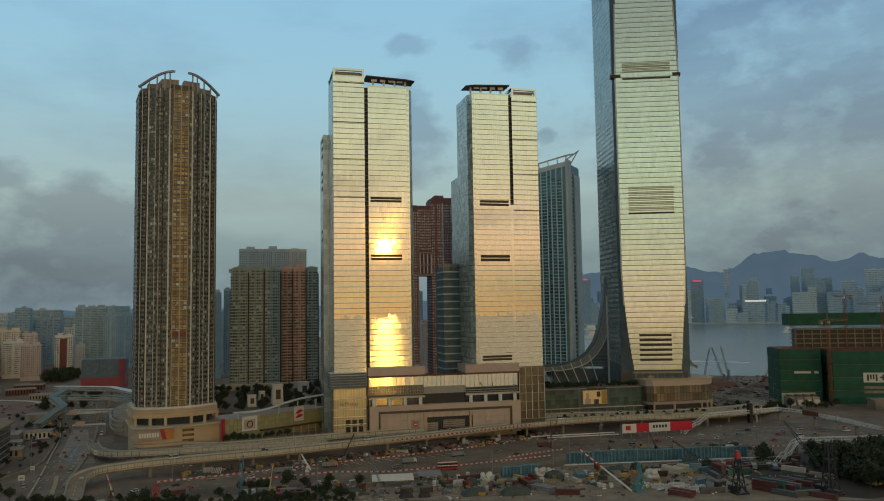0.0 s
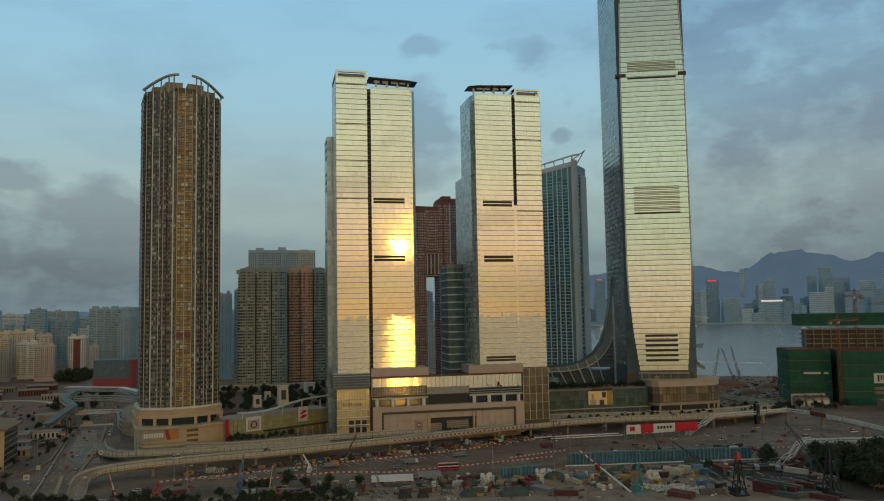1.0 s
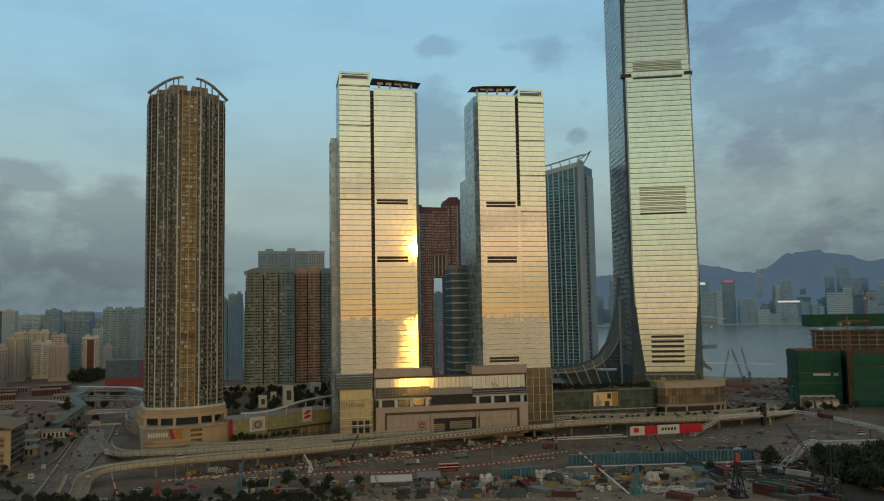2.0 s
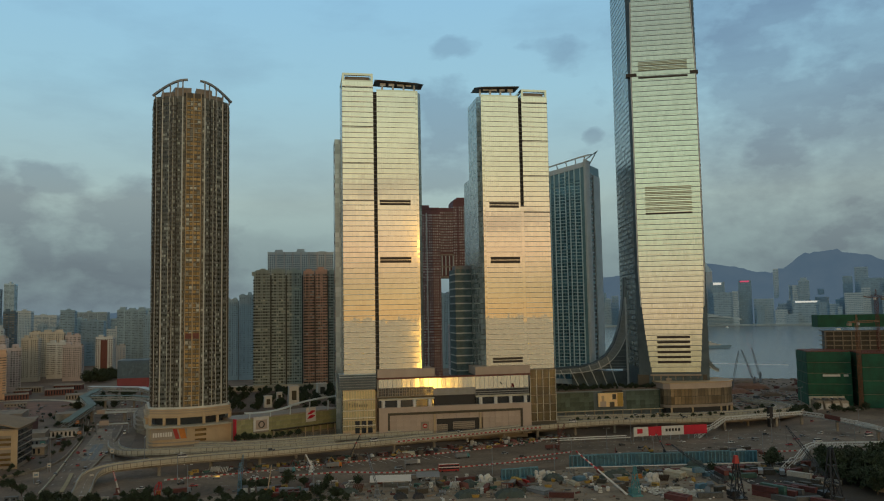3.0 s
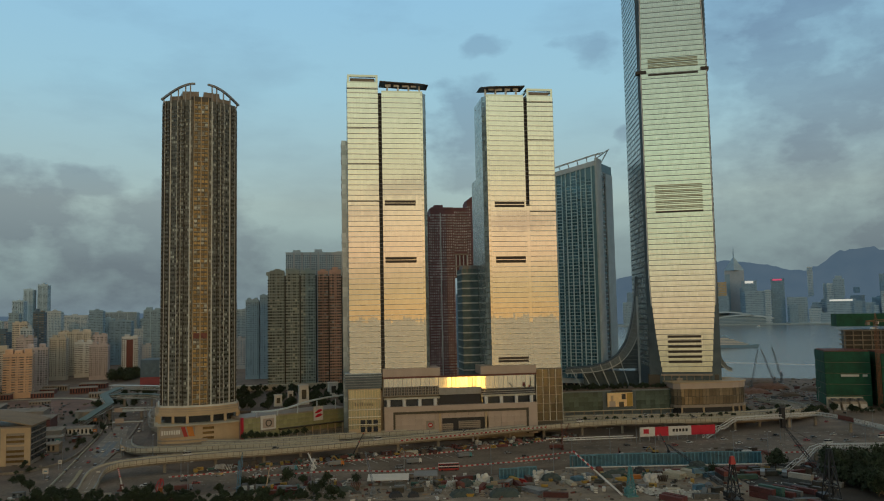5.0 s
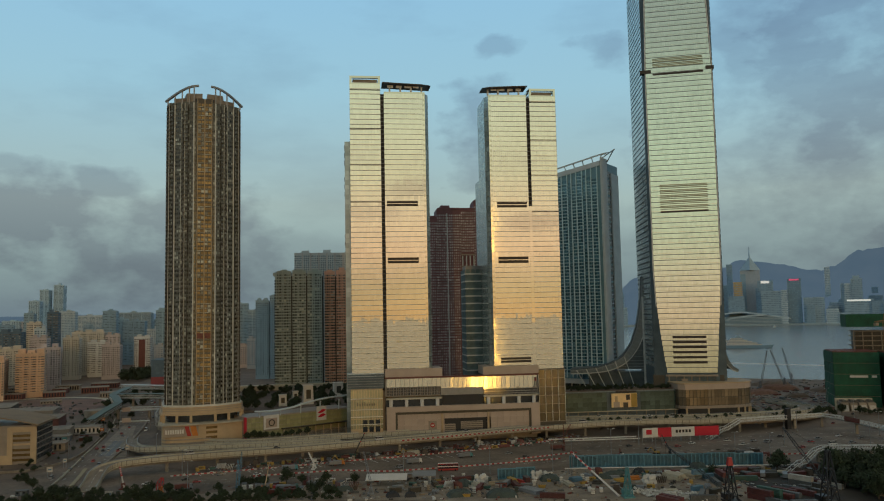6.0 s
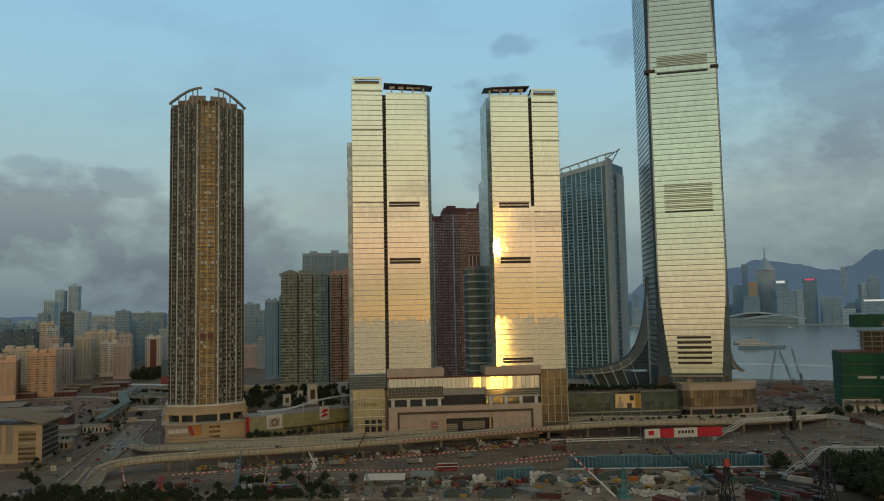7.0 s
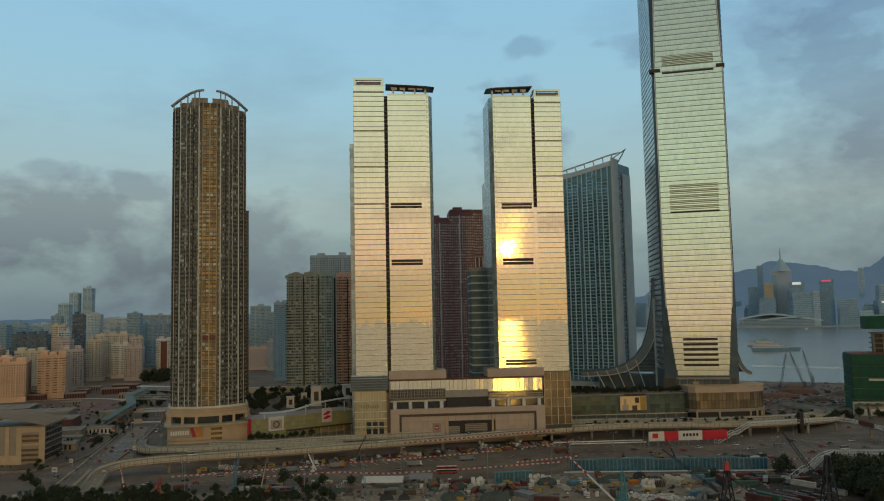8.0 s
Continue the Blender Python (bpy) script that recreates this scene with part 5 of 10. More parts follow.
# red roadside advert wall on one block
b = bmesh.new()
box(b, -5, 5, -0.5, 0, 12, 58)
solo("advert_wall", b, "rust", "tall faded red advert on a block wall", "advert", at=pose(-270, 1293.4, 0, 0, 0, 4))
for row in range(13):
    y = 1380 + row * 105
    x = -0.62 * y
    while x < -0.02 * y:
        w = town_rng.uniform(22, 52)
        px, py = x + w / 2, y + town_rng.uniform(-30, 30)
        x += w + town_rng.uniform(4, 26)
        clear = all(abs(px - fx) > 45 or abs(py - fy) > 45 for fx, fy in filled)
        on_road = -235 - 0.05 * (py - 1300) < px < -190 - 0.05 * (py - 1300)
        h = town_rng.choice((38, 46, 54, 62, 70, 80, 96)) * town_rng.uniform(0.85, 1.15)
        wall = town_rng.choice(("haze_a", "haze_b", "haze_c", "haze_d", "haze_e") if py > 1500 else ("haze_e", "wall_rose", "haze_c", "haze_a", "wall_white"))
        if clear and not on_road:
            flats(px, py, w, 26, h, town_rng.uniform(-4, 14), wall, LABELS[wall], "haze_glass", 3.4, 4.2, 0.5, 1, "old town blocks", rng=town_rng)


# ---- the tower with the great arch ----
def arch_tower():
    root = thing("arch_tower", 205, 832, 0, 0, "dark red residential tower with a great rectangular arch", "skyscraper")
    rng = random.Random(8)
    parts = (("west_leg", -66, -40.5, 0, 134, 199), ("middle_leg", -40.5, -13.4, 0, 134, 208), ("east_leg", 1.4, 40, 0, 134, 217))
    for name, u0, u1, z0, z1, top in parts:
        b = bmesh.new()
        box(b, u0, u1, 0 if name != "west_leg" else -3, 26, z0, top)
        leg = part(name, b, "red_clad", root)
        b = bmesh.new()
        v0 = 0 if name != "west_leg" else -3
        wall_panes(b, (u0, v0), (u1, v0), 4, top - 5, 2.2, 3.0, 0.95, 1.35, 0.1, 0, rng)
        wall_panes(b, (u1, 0), (u1, 26), 4, top - 5, 2.2, 3.0, 0.95, 1.35, 0.1, 0, rng)
        wall_panes(b, (u0, 26), (u0, 0), 4, top - 5, 2.2, 3.0, 0.95, 1.35, 0.1, 0, rng)
        part("window", b, "arch_window", leg)["kind"] = "stuff"
        n = int((u1 - u0) / 6.5)
        for k in range(n):
            b = bmesh.new()
            u = u0 + (u1 - u0) * (k + 0.7) / n
            box(b, u - 0.4, u + 0.4, v0 - 0.9, v0, 20, top - 4)
            part("rib", b, "grey_clad" if k % 3 == 1 else "red_clad", leg)
        b = bmesh.new()
        box(b, u0 + 1, u1 - 1, -1, 24, top, top + 2)
        box(b, u0 + 5, u0 + 15, 2, 16, top + 2, top + 5)
        part("roof_cornice", b, "red_clad", leg)
    b = bmesh.new()
    box(b, -13.4, 1.4, 1, 25, 131.5, 210)
    sp = part("bridge_block", b, "red_clad", root)
    b = bmesh.new()
    wall_panes(b, (-13.4, 1), (1.4, 1), 160, 206, 2.2, 3.0, 0.95, 1.35, 0.1, 0, rng)
    part("window", b, "arch_window", sp)["kind"] = "stuff"
    for k in range(4):
        b = bmesh.new()
        u = -12.4 + k * 4.2
        box(b, u, u + 1.0, -0.6, 1, 134, 156)
        part("arch_fin", b, "grey_clad", sp)
    for z in (131.6, 143.0, 156.4):
        b = bmesh.new()
        box(b, -13.4, 1.4, -0.9, 1, z, z + 1.4)
        part("arch_beam", b, "tan_stone", sp)


arch_tower()


def banded_block():
    root = thing("hotel_wing", 158.0, 586, 0, 0, "dark glass wing with white balcony bands beside the gold tower", "building")
    b = bmesh.new()
    box(b, 0, 19, 0, 26, 0, 127)
    part("wall", b, "wing_wall", root)
    z = 30.0
    while z < 127:
        b = bmesh.new()
        box(b, -0.8, 17.0, -1.4, 20, z, z + 1.0)
        part("balcony_band", b, "wing_band", root, "white balcony edge")
        b = bmesh.new()
        box(b, -0.5, 12.0, -0.9, 18, z + 1.0, z + 2.0)
        part("balustrade", b, "wing_wall", root)
        z += 5.8
    b = bmesh.new()
    for z in range(24, 127, 4):
        box(b, 12.5, 19.2, -0.4, 0, z, z + 0.5)
    part("floor_line", b, "steel", root)["kind"] = "stuff"
    b = bmesh.new()
    box(b, 1, 12, 2, 18, 127, 130)
    part("roof_house", b, "steel", root)
    for k in range(4):
        b = bmesh.new()
        box(b, -0.5 + k * 4, 0.1 + k * 4, -1.0, -0.6, 124, 130)
        part("roof_post", b, "steel", root)


banded_block()


# ---- the long teal slab tower ----
def teal_slab():
    root = thing("slab_tower", 301, 674, 0, -41.0, "long teal-windowed residential slab with pale grey piers and curved roof rail", "skyscraper")
    rng = random.Random(9)

    def top(u):
        """The roof line climbs towards the end wall."""
        return 221.0 + 11.5 * ((u + 86) / 86) ** 1.25

    body = None
    n = 10
    for k in range(n):
        b = bmesh.new()
        ua, ub = -86 + 86 * k / n, -86 + 86 * (k + 1) / n
        prism(b, [(ua, 0), (ub, 0), (ub, 44), (ua, 44)], 26, [top(ua), top(ub), top(ub), top(ua)])
        body = part("wall" if body is None else "wall_bay", b, "teal_frame", root if body is None else body)
        if k:
            body = body.parent
        b = bmesh.new()
        prism(b, [(ua, -0.9), (ub, -0.9), (ub, 0.2), (ua, 0.2)], [top(ua) - 4.5, top(ub) - 4.5, top(ub) - 4.5, top(ua) - 4.5], [top(ua), top(ub), top(ub), top(ua)])
        part("top_band", b, "slab_end", root)
    # bays: piers, recessed window strips, balconies
    u = -85.0
    k = 0
    while u < -6:
        width = (5.2, 3.4, 4.4)[k % 3]
        head = top(u) - 6 - (k % 4) * 3
        b = bmesh.new()
        wall_panes(b, (u, -0.1), (u + width, -0.1), 34, head, width / 2 if width > 4 else width, 3.15, 0.35, 0.7, 0.1, 0.005, rng)
        part("window", b, "teal_glass", body, "teal bay window strip")["kind"] = "stuff"
        b = bmesh.new()
        z = 34.0
        while z < head - 2:
            if k % 3 == 1:
                box(b, u + 0.2, u + width - 0.2, -1.4, 0, z, z + 1.0)
            else:
                box(b, u + 0.1, u + width - 0.1, -0.55, 0, z - 0.2, z + 0.2)
            z += 3.15
        part("balcony" if k % 3 == 1 else "sill", b, "teal_frame" if k % 3 == 1 else "teal_rib", root)["kind"] = "stuff"
        b = bmesh.new()
        box(b, u + width - 0.05, u + width + 0.8, -0.9, 0.2, 30, top(u) - 2)
        part("pier", b, "teal_rib", root)
        u += width + 0.75
        k += 1
    # end wall: two pale piers with a dark window stack between
    for v0, v1, zt in ((0.5, 14, top(0) + 3), (24, 42, top(0) - 9)):
        b = bmesh.new()
        box(b, 0, 1.6, v0, v1, 26, zt)
        part("end_pier", b, "slab_end", root)
    z = 30.0
    while z < top(0) - 12:
        b = bmesh.new()
        box(b, 0, 0.6, 15, 23.5, z, z + 6.2)
        w = part("end_window", b, "dark_glass", root)
        b = bmesh.new()
        box(b, 0.5, 0.8, 15, 23.5, z + 2.9, z + 3.3)
        part("transom", b, "slab_end", w)
        z += 8.2
    # roof rail: two curved chords with cross bars on posts
    prev = None
    rail = bmesh.new()
    for i in range(21):
        f = i / 20
        u = -86 + 92 * f
        p = (u, 2 - 4 * math.sin(f * 3.0), top(min(u, 0)) + 3.0 + 3.2 * f ** 2)
        if prev:
            bar(rail, prev, p, 0.9, 1.3)
            bar(rail, (prev[0], prev[1] + 7, prev[2] + 2.2), (p[0], p[1] + 7, p[2] + 2.2), 0.8)
            bar(rail, prev, (p[0], p[1] + 7, p[2] + 2.2), 0.45)
            bar(rail, p, (p[0], p[1] + 7, p[2] + 2.2), 0.45)
        prev = p
    part("roof_rail", rail, "grey_clad", root, "curved pale roof rail")
    for i in range(1, 20, 2):
        f = i / 20
        u = -86 + 92 * f
        b = bmesh.new()
        bar(b, (min(u, -0.6), 2.4, top(min(u, 0)) - 0.5), (u, 2.4 - 4 * math.sin(f * 3.0), top(min(u, 0)) + 3.0 + 3.2 * f ** 2), 0.7)
        part("rail_post", b, "grey_clad", root)
    for a, c in (((1, 4, top(0) + 3), (9, 16, top(0) + 12.5)), ((1, 14, top(0) - 0.5), (8.2, 15, top(0) + 11.5))):
        b = bmesh.new()
        bar(b, a, c, 0.9)
        part("roof_boom", b, "grey_clad", root)
    b = bmesh.new()
    box(b, -60, -4, 12, 34, top(-60) - 1, top(-60) + 5)
    part("plant_room", b, "slab_end", root)
    b = bmesh.new()
    box(b, -92, 6, -6, 46, 25, 29)
    base = part("base_slab", b, "grey_clad", root)
    b = bmesh.new()
    box(b, -88, 2, -2, 44, 0, 25)
    part("base", b, "dark_glass", base)
    for k in range(12):
        b = bmesh.new()
        box(b, -90 + k * 8, -88.6 + k * 8, -5.4, -4.2, 0, 25)
        part("base_column", b, "concrete", base)


teal_slab()

# ---- plan of the far shore ----
HILLS = [(14, -0.5), (20, 0.8), (22.16, 2.25), (26.37, 2.51), (28.22, 2.75), (28.89, 3.2), (30.37, 3.01), (31.75, 2.76), (33.42, 2.35), (34.29, 2.29), (34.86, 2.55), (36.36, 3.48), (37.45, 3.59), (38.17, 3.67), (38.86, 3.41), (39.89, 3.25), (41.23, 2.74), (41.9, 2.86), (42.91, 3.29), (43.54, 2.97), (44.11, 2.83), (48.11, 3.0), (53.11, 1.5)]
SPIRE = (2152, 3763, 277)
HALL = (2024, 3642)
SHIP = (972, 1658, -20, 0.80)
BOATS = [(1742.4, 2212.8, 20.0, 1.6), (1973.0, 2496.6, 15.0, 1.6), (1030.1, 2173.3, 10.0, 3.2), (1388.9, 2962.4, 10.0, 3.0), (1920.5, 3155.9, 40.0, 1.2)]
WAKE = [(715.2, 1253.7), (825.7, 1139.6), (815.5, 1124.0), (702.7, 1229.1)]


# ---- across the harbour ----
# hills give off a flat blue: the distance haze is put into the emission
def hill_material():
    m = bpy.data.materials.new("hillside_haze_glow")
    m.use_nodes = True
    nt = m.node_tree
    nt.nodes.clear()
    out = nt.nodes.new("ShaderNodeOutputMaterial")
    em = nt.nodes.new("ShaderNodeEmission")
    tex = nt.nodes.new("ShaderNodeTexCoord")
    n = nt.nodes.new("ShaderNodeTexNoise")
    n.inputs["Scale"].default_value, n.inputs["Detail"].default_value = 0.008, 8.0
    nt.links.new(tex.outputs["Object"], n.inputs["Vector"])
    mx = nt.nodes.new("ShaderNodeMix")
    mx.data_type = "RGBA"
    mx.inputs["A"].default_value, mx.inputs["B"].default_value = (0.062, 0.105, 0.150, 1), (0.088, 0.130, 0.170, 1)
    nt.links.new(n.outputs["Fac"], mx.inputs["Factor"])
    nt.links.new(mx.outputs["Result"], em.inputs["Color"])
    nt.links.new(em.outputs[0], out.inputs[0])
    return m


M["hill"] = hill_material()


def ridge(name, az_el, dist, label, rough):
    """A far hill range: a solid ridge on an arc, its crest given as (azimuth, elevation) in degrees."""
    b = bmesh.new()
    rows = []
    steps = 140
    a0, a1 = az_el[0][0], az_el[-1][0]
    for i in range(steps + 1):
        a = a0 + (a1 - a0) * i / steps
        for (pa, pe), (qa, qe) in zip(az_el, az_el[1:]):
            if pa <= a <= qa:
                k = (a - pa) / (qa - pa)
                k = k * k * (3 - 2 * k)
                el = pe + (qe - pe) * k
                break
        h = 94 + dist * math.tan(radians(el)) + rough * (noise.noise((a * 3.1, 0, 0)) + 0.5 * noise.noise((a * 9.0, 3, 0)))
        h = max(h, 4)
        d = Vector((math.sin(radians(a)), math.cos(radians(a)), 0))
        rows.append([b.verts.new((*(d * r).xy, z)) for r, z in ((dist - 420, -4), (dist - 250, h * 0.45), (dist, h), (dist + 60, -4))])
    for p, q in zip(rows, rows[1:]):
        for i in range(3):
            b.faces.new((p[i], q[i], q[i + 1], p[i + 1]))
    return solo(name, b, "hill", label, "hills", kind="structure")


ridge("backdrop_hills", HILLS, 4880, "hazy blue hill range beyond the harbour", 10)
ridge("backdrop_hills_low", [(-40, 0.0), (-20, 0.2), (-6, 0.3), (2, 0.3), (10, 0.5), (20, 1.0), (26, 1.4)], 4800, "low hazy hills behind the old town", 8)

# far shore, a low quay
b = bmesh.new()
prism(b, [(727, 4848), (1721, 4600), (3195, 3750), (4024, 2680), (3244, 2496), (2661, 3114), (2085, 3529), (1440, 3830), (613, 4036)], -6, 3.0)
solo("far_shore", b, "haze_a", "low grey quay on the far side of the harbour", "quay", kind="structure")

# far-shore haze is put into these pale blue base colours
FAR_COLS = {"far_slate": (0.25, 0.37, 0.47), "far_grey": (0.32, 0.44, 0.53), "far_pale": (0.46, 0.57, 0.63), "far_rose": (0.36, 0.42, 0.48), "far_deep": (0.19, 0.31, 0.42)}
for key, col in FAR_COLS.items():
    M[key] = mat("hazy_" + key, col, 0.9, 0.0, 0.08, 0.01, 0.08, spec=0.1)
# window colour drawn towards the walls, as haze would
M["far_glass"] = mat("haze_tinted_far_glass", (0.22, 0.33, 0.43), 0.6, 0.0, 0.1, 0.02, 0.2, spec=0.2, island=0.2)


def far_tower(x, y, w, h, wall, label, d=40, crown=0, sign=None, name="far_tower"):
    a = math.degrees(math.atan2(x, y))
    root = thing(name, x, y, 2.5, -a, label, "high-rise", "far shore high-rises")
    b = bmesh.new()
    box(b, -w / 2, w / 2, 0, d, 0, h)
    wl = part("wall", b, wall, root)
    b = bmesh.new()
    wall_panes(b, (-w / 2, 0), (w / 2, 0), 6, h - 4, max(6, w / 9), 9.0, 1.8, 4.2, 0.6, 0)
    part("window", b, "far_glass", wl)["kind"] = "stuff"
    if crown:
        b = bmesh.new()
        prism(b, [(-w * 0.3, 5), (w * 0.3, 5), (w * 0.3, d - 5), (-w * 0.3, d - 5)], h, h + crown)
        part("crown", b, wall, root)
    if sign:
        b = bmesh.new()
        sx, sz = sign[1], sign[2]
        box(b, -sx / 2, sx / 2, -2, 0, h - sz - 2, h - 2)
        part("roof_sign", b, sign[0], root, "glowing roof sign")
    return root


M["sign_red"] = glow("glowing_red_sign", (0.75, 0.10, 0.20), 0.42)
M["sign_white"] = glow("glowing_white_sign", (0.8, 0.8, 0.75), 0.45)
# wall colour with the low sun's gold painted in
M["sun_gold"] = mat("sunlit_gold_glass", (0.52, 0.35, 0.12), 0.4, 0.2, 0.1, 0.02, 0.1)
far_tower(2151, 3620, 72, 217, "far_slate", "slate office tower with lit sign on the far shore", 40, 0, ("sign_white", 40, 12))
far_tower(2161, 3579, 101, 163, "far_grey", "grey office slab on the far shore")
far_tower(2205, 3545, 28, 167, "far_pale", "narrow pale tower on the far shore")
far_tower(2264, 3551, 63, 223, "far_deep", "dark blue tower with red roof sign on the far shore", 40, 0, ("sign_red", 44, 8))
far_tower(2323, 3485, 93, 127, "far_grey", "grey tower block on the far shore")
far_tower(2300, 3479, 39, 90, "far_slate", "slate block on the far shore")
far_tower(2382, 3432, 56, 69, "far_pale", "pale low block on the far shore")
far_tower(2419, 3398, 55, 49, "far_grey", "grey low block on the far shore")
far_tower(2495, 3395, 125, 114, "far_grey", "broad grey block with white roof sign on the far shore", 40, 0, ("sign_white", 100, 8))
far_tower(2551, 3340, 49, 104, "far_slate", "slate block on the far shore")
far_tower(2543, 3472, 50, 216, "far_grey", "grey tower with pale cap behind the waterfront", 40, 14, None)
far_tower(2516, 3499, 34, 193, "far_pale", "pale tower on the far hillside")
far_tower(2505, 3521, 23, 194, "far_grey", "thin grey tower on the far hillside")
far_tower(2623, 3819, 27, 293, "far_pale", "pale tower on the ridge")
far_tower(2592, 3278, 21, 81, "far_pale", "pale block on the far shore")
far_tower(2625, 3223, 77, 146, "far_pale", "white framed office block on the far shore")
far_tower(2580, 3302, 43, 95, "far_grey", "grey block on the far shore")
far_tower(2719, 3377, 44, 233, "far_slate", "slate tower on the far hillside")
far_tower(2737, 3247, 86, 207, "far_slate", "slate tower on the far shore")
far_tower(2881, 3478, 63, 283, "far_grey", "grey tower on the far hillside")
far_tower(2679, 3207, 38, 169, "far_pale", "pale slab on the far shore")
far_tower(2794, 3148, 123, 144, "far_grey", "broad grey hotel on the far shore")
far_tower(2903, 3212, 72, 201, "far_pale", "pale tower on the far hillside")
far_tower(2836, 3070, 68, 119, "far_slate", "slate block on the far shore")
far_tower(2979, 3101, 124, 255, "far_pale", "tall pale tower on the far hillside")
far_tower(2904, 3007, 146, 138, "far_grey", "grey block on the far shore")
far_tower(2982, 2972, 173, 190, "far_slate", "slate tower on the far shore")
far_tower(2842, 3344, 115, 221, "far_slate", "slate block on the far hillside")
far_tower(2055, 3714, 42, 213, "sun_gold", "gold glass tower on the far shore, sunlight painted in")
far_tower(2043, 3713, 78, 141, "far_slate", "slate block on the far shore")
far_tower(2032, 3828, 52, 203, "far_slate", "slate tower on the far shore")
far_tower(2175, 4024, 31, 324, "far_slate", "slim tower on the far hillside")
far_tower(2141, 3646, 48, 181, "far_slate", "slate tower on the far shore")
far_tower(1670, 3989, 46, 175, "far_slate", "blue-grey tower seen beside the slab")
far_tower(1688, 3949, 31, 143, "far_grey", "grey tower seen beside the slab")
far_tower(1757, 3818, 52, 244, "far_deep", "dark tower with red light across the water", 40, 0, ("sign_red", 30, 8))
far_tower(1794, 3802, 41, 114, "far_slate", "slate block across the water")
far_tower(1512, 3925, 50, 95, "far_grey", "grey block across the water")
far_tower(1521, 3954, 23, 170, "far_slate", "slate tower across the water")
far_rng = random.Random(14)
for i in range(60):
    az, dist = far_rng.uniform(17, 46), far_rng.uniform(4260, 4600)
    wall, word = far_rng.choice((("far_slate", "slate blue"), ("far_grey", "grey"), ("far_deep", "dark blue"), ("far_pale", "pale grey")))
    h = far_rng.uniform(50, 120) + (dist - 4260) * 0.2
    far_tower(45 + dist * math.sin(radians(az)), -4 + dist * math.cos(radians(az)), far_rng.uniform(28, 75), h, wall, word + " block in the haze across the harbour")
# the spired tower
t = thing("spire_tower", SPIRE[0], SPIRE[1], 2.5, -math.degrees(math.atan2(SPIRE[0], SPIRE[1])), "tallest far tower with pyramid top and mast", "high-rise", "far shore high-rises")
b = bmesh.new()
box(b, -48, 48, 0, 60, 0, SPIRE[2])
part("wall", b, "far_rose", t)
b = bmesh.new()
box(b, -48, -22, -4, 0, 0, SPIRE[2] - 20)
part("corner_bay", b, "far_slate", t)
b = bmesh.new()
tube(b, (0, 30, SPIRE[2]), (0, 30, SPIRE[2] + 70), 52, 3, n=4)
part("pyramid_roof", b, "far_grey", t)
b = bmesh.new()
tube(b, (0, 30, SPIRE[2] + 70), (0, 30, SPIRE[2] + 125), 3, 1, n=6)
part("mast", b, "far_slate", t)
# convention hall with its wing roofs
t = thing("convention_hall", HALL[0], HALL[1], 2.5, -math.degrees(math.atan2(HALL[0], HALL[1])), "low white waterfront hall with winged curved roof", "hall")
for u0, u1, z in ((-150, 150, 62), (-60, 230, 46)):
    b = bmesh.new()
    n = 14
    lo, hi = [], []
    for i in range(n + 1):
        f = i / n
        u = u0 + (u1 - u0) * f
        zz = z * (0.62 + 0.38 * math.sin(f * math.pi))
        lo.append((u, zz))
    pts = [(u, zz) for u, zz in lo]
    va = [b.verts.new((u, 0, zz)) for u, zz in pts] + [b.verts.new((u, 0, zz - 7)) for u, zz in pts[::-1]]
    vb = [b.verts.new((u, 90, zz)) for u, zz in pts] + [b.verts.new((u, 90, zz - 7)) for u, zz in pts[::-1]]
    b.faces.new(va[::-1])
    b.faces.new(vb)
    for i in range(len(va)):
        b.faces.new((va[i], va[(i + 1) % len(va)], vb[(i + 1) % len(va)], vb[i]))
    bmesh.ops.recalc_face_normals(b, faces=b.faces)
    part("wing_roof", b, "far_pale", t)
b = bmesh.new()
box(b, -150, 220, 10, 80, 0, 34)
part("glass_hall", b, "far_slate", t)
for k in range(5):
    b = bmesh.new()
    box(b, -150, 220, 2, 10, 4 + k * 7, 6 + k * 7)
    part("terrace", b, "far_pale", t)


# ---- boats ----
def cruise_ship(x, y, rz, s, label):
    root = thing("cruise_ship", x, y, -3, rz, label, "ship")
    b = bmesh.new()
    hull = [(-60, -8), (45, -8), (72, 0), (45, 8), (-60, 8)]
    lo = [b.verts.new((u * 0.93 * s, v * 0.8 * s, 0)) for u, v in hull]
    hi = [b.verts.new((u * s, v * s, 9 * s)) for u, v in hull]
    for i in range(5):
        b.faces.new((lo[i], lo[(i + 1) % 5], hi[(i + 1) % 5], hi[i]))
    b.faces.new(hi)
    b.faces.new(lo[::-1])
    part("hull", b, "far_deep", root)
    for k in range(5):
        b = bmesh.new()
        box(b, (-56 + k * 3) * s, (40 - k * 13) * s, -7 * s, 7 * s, (9 + k * 4.2) * s, (11.6 + k * 4.2) * s)
        part("deck", b, "white", root)
        b = bmesh.new()
        box(b, (-55 + k * 3) * s, (37 - k * 13) * s, -6.4 * s, 6.4 * s, (11.6 + k * 4.2) * s, (13.2 + k * 4.2) * s)
        part("window_band", b, "far_glass", root)
    b = bmesh.new()
    box(b, -30 * s, -16 * s, -4 * s, 4 * s, 30 * s, 36 * s)
    part("funnel", b, "far_slate", root)
    return root


cruise_ship(SHIP[0], SHIP[1], SHIP[2], SHIP[3], "white tiered cruise ship on the harbour")
cruise_ship(1039, 1873, -12, 0.36, "small white ferry moored behind the cruise ship")


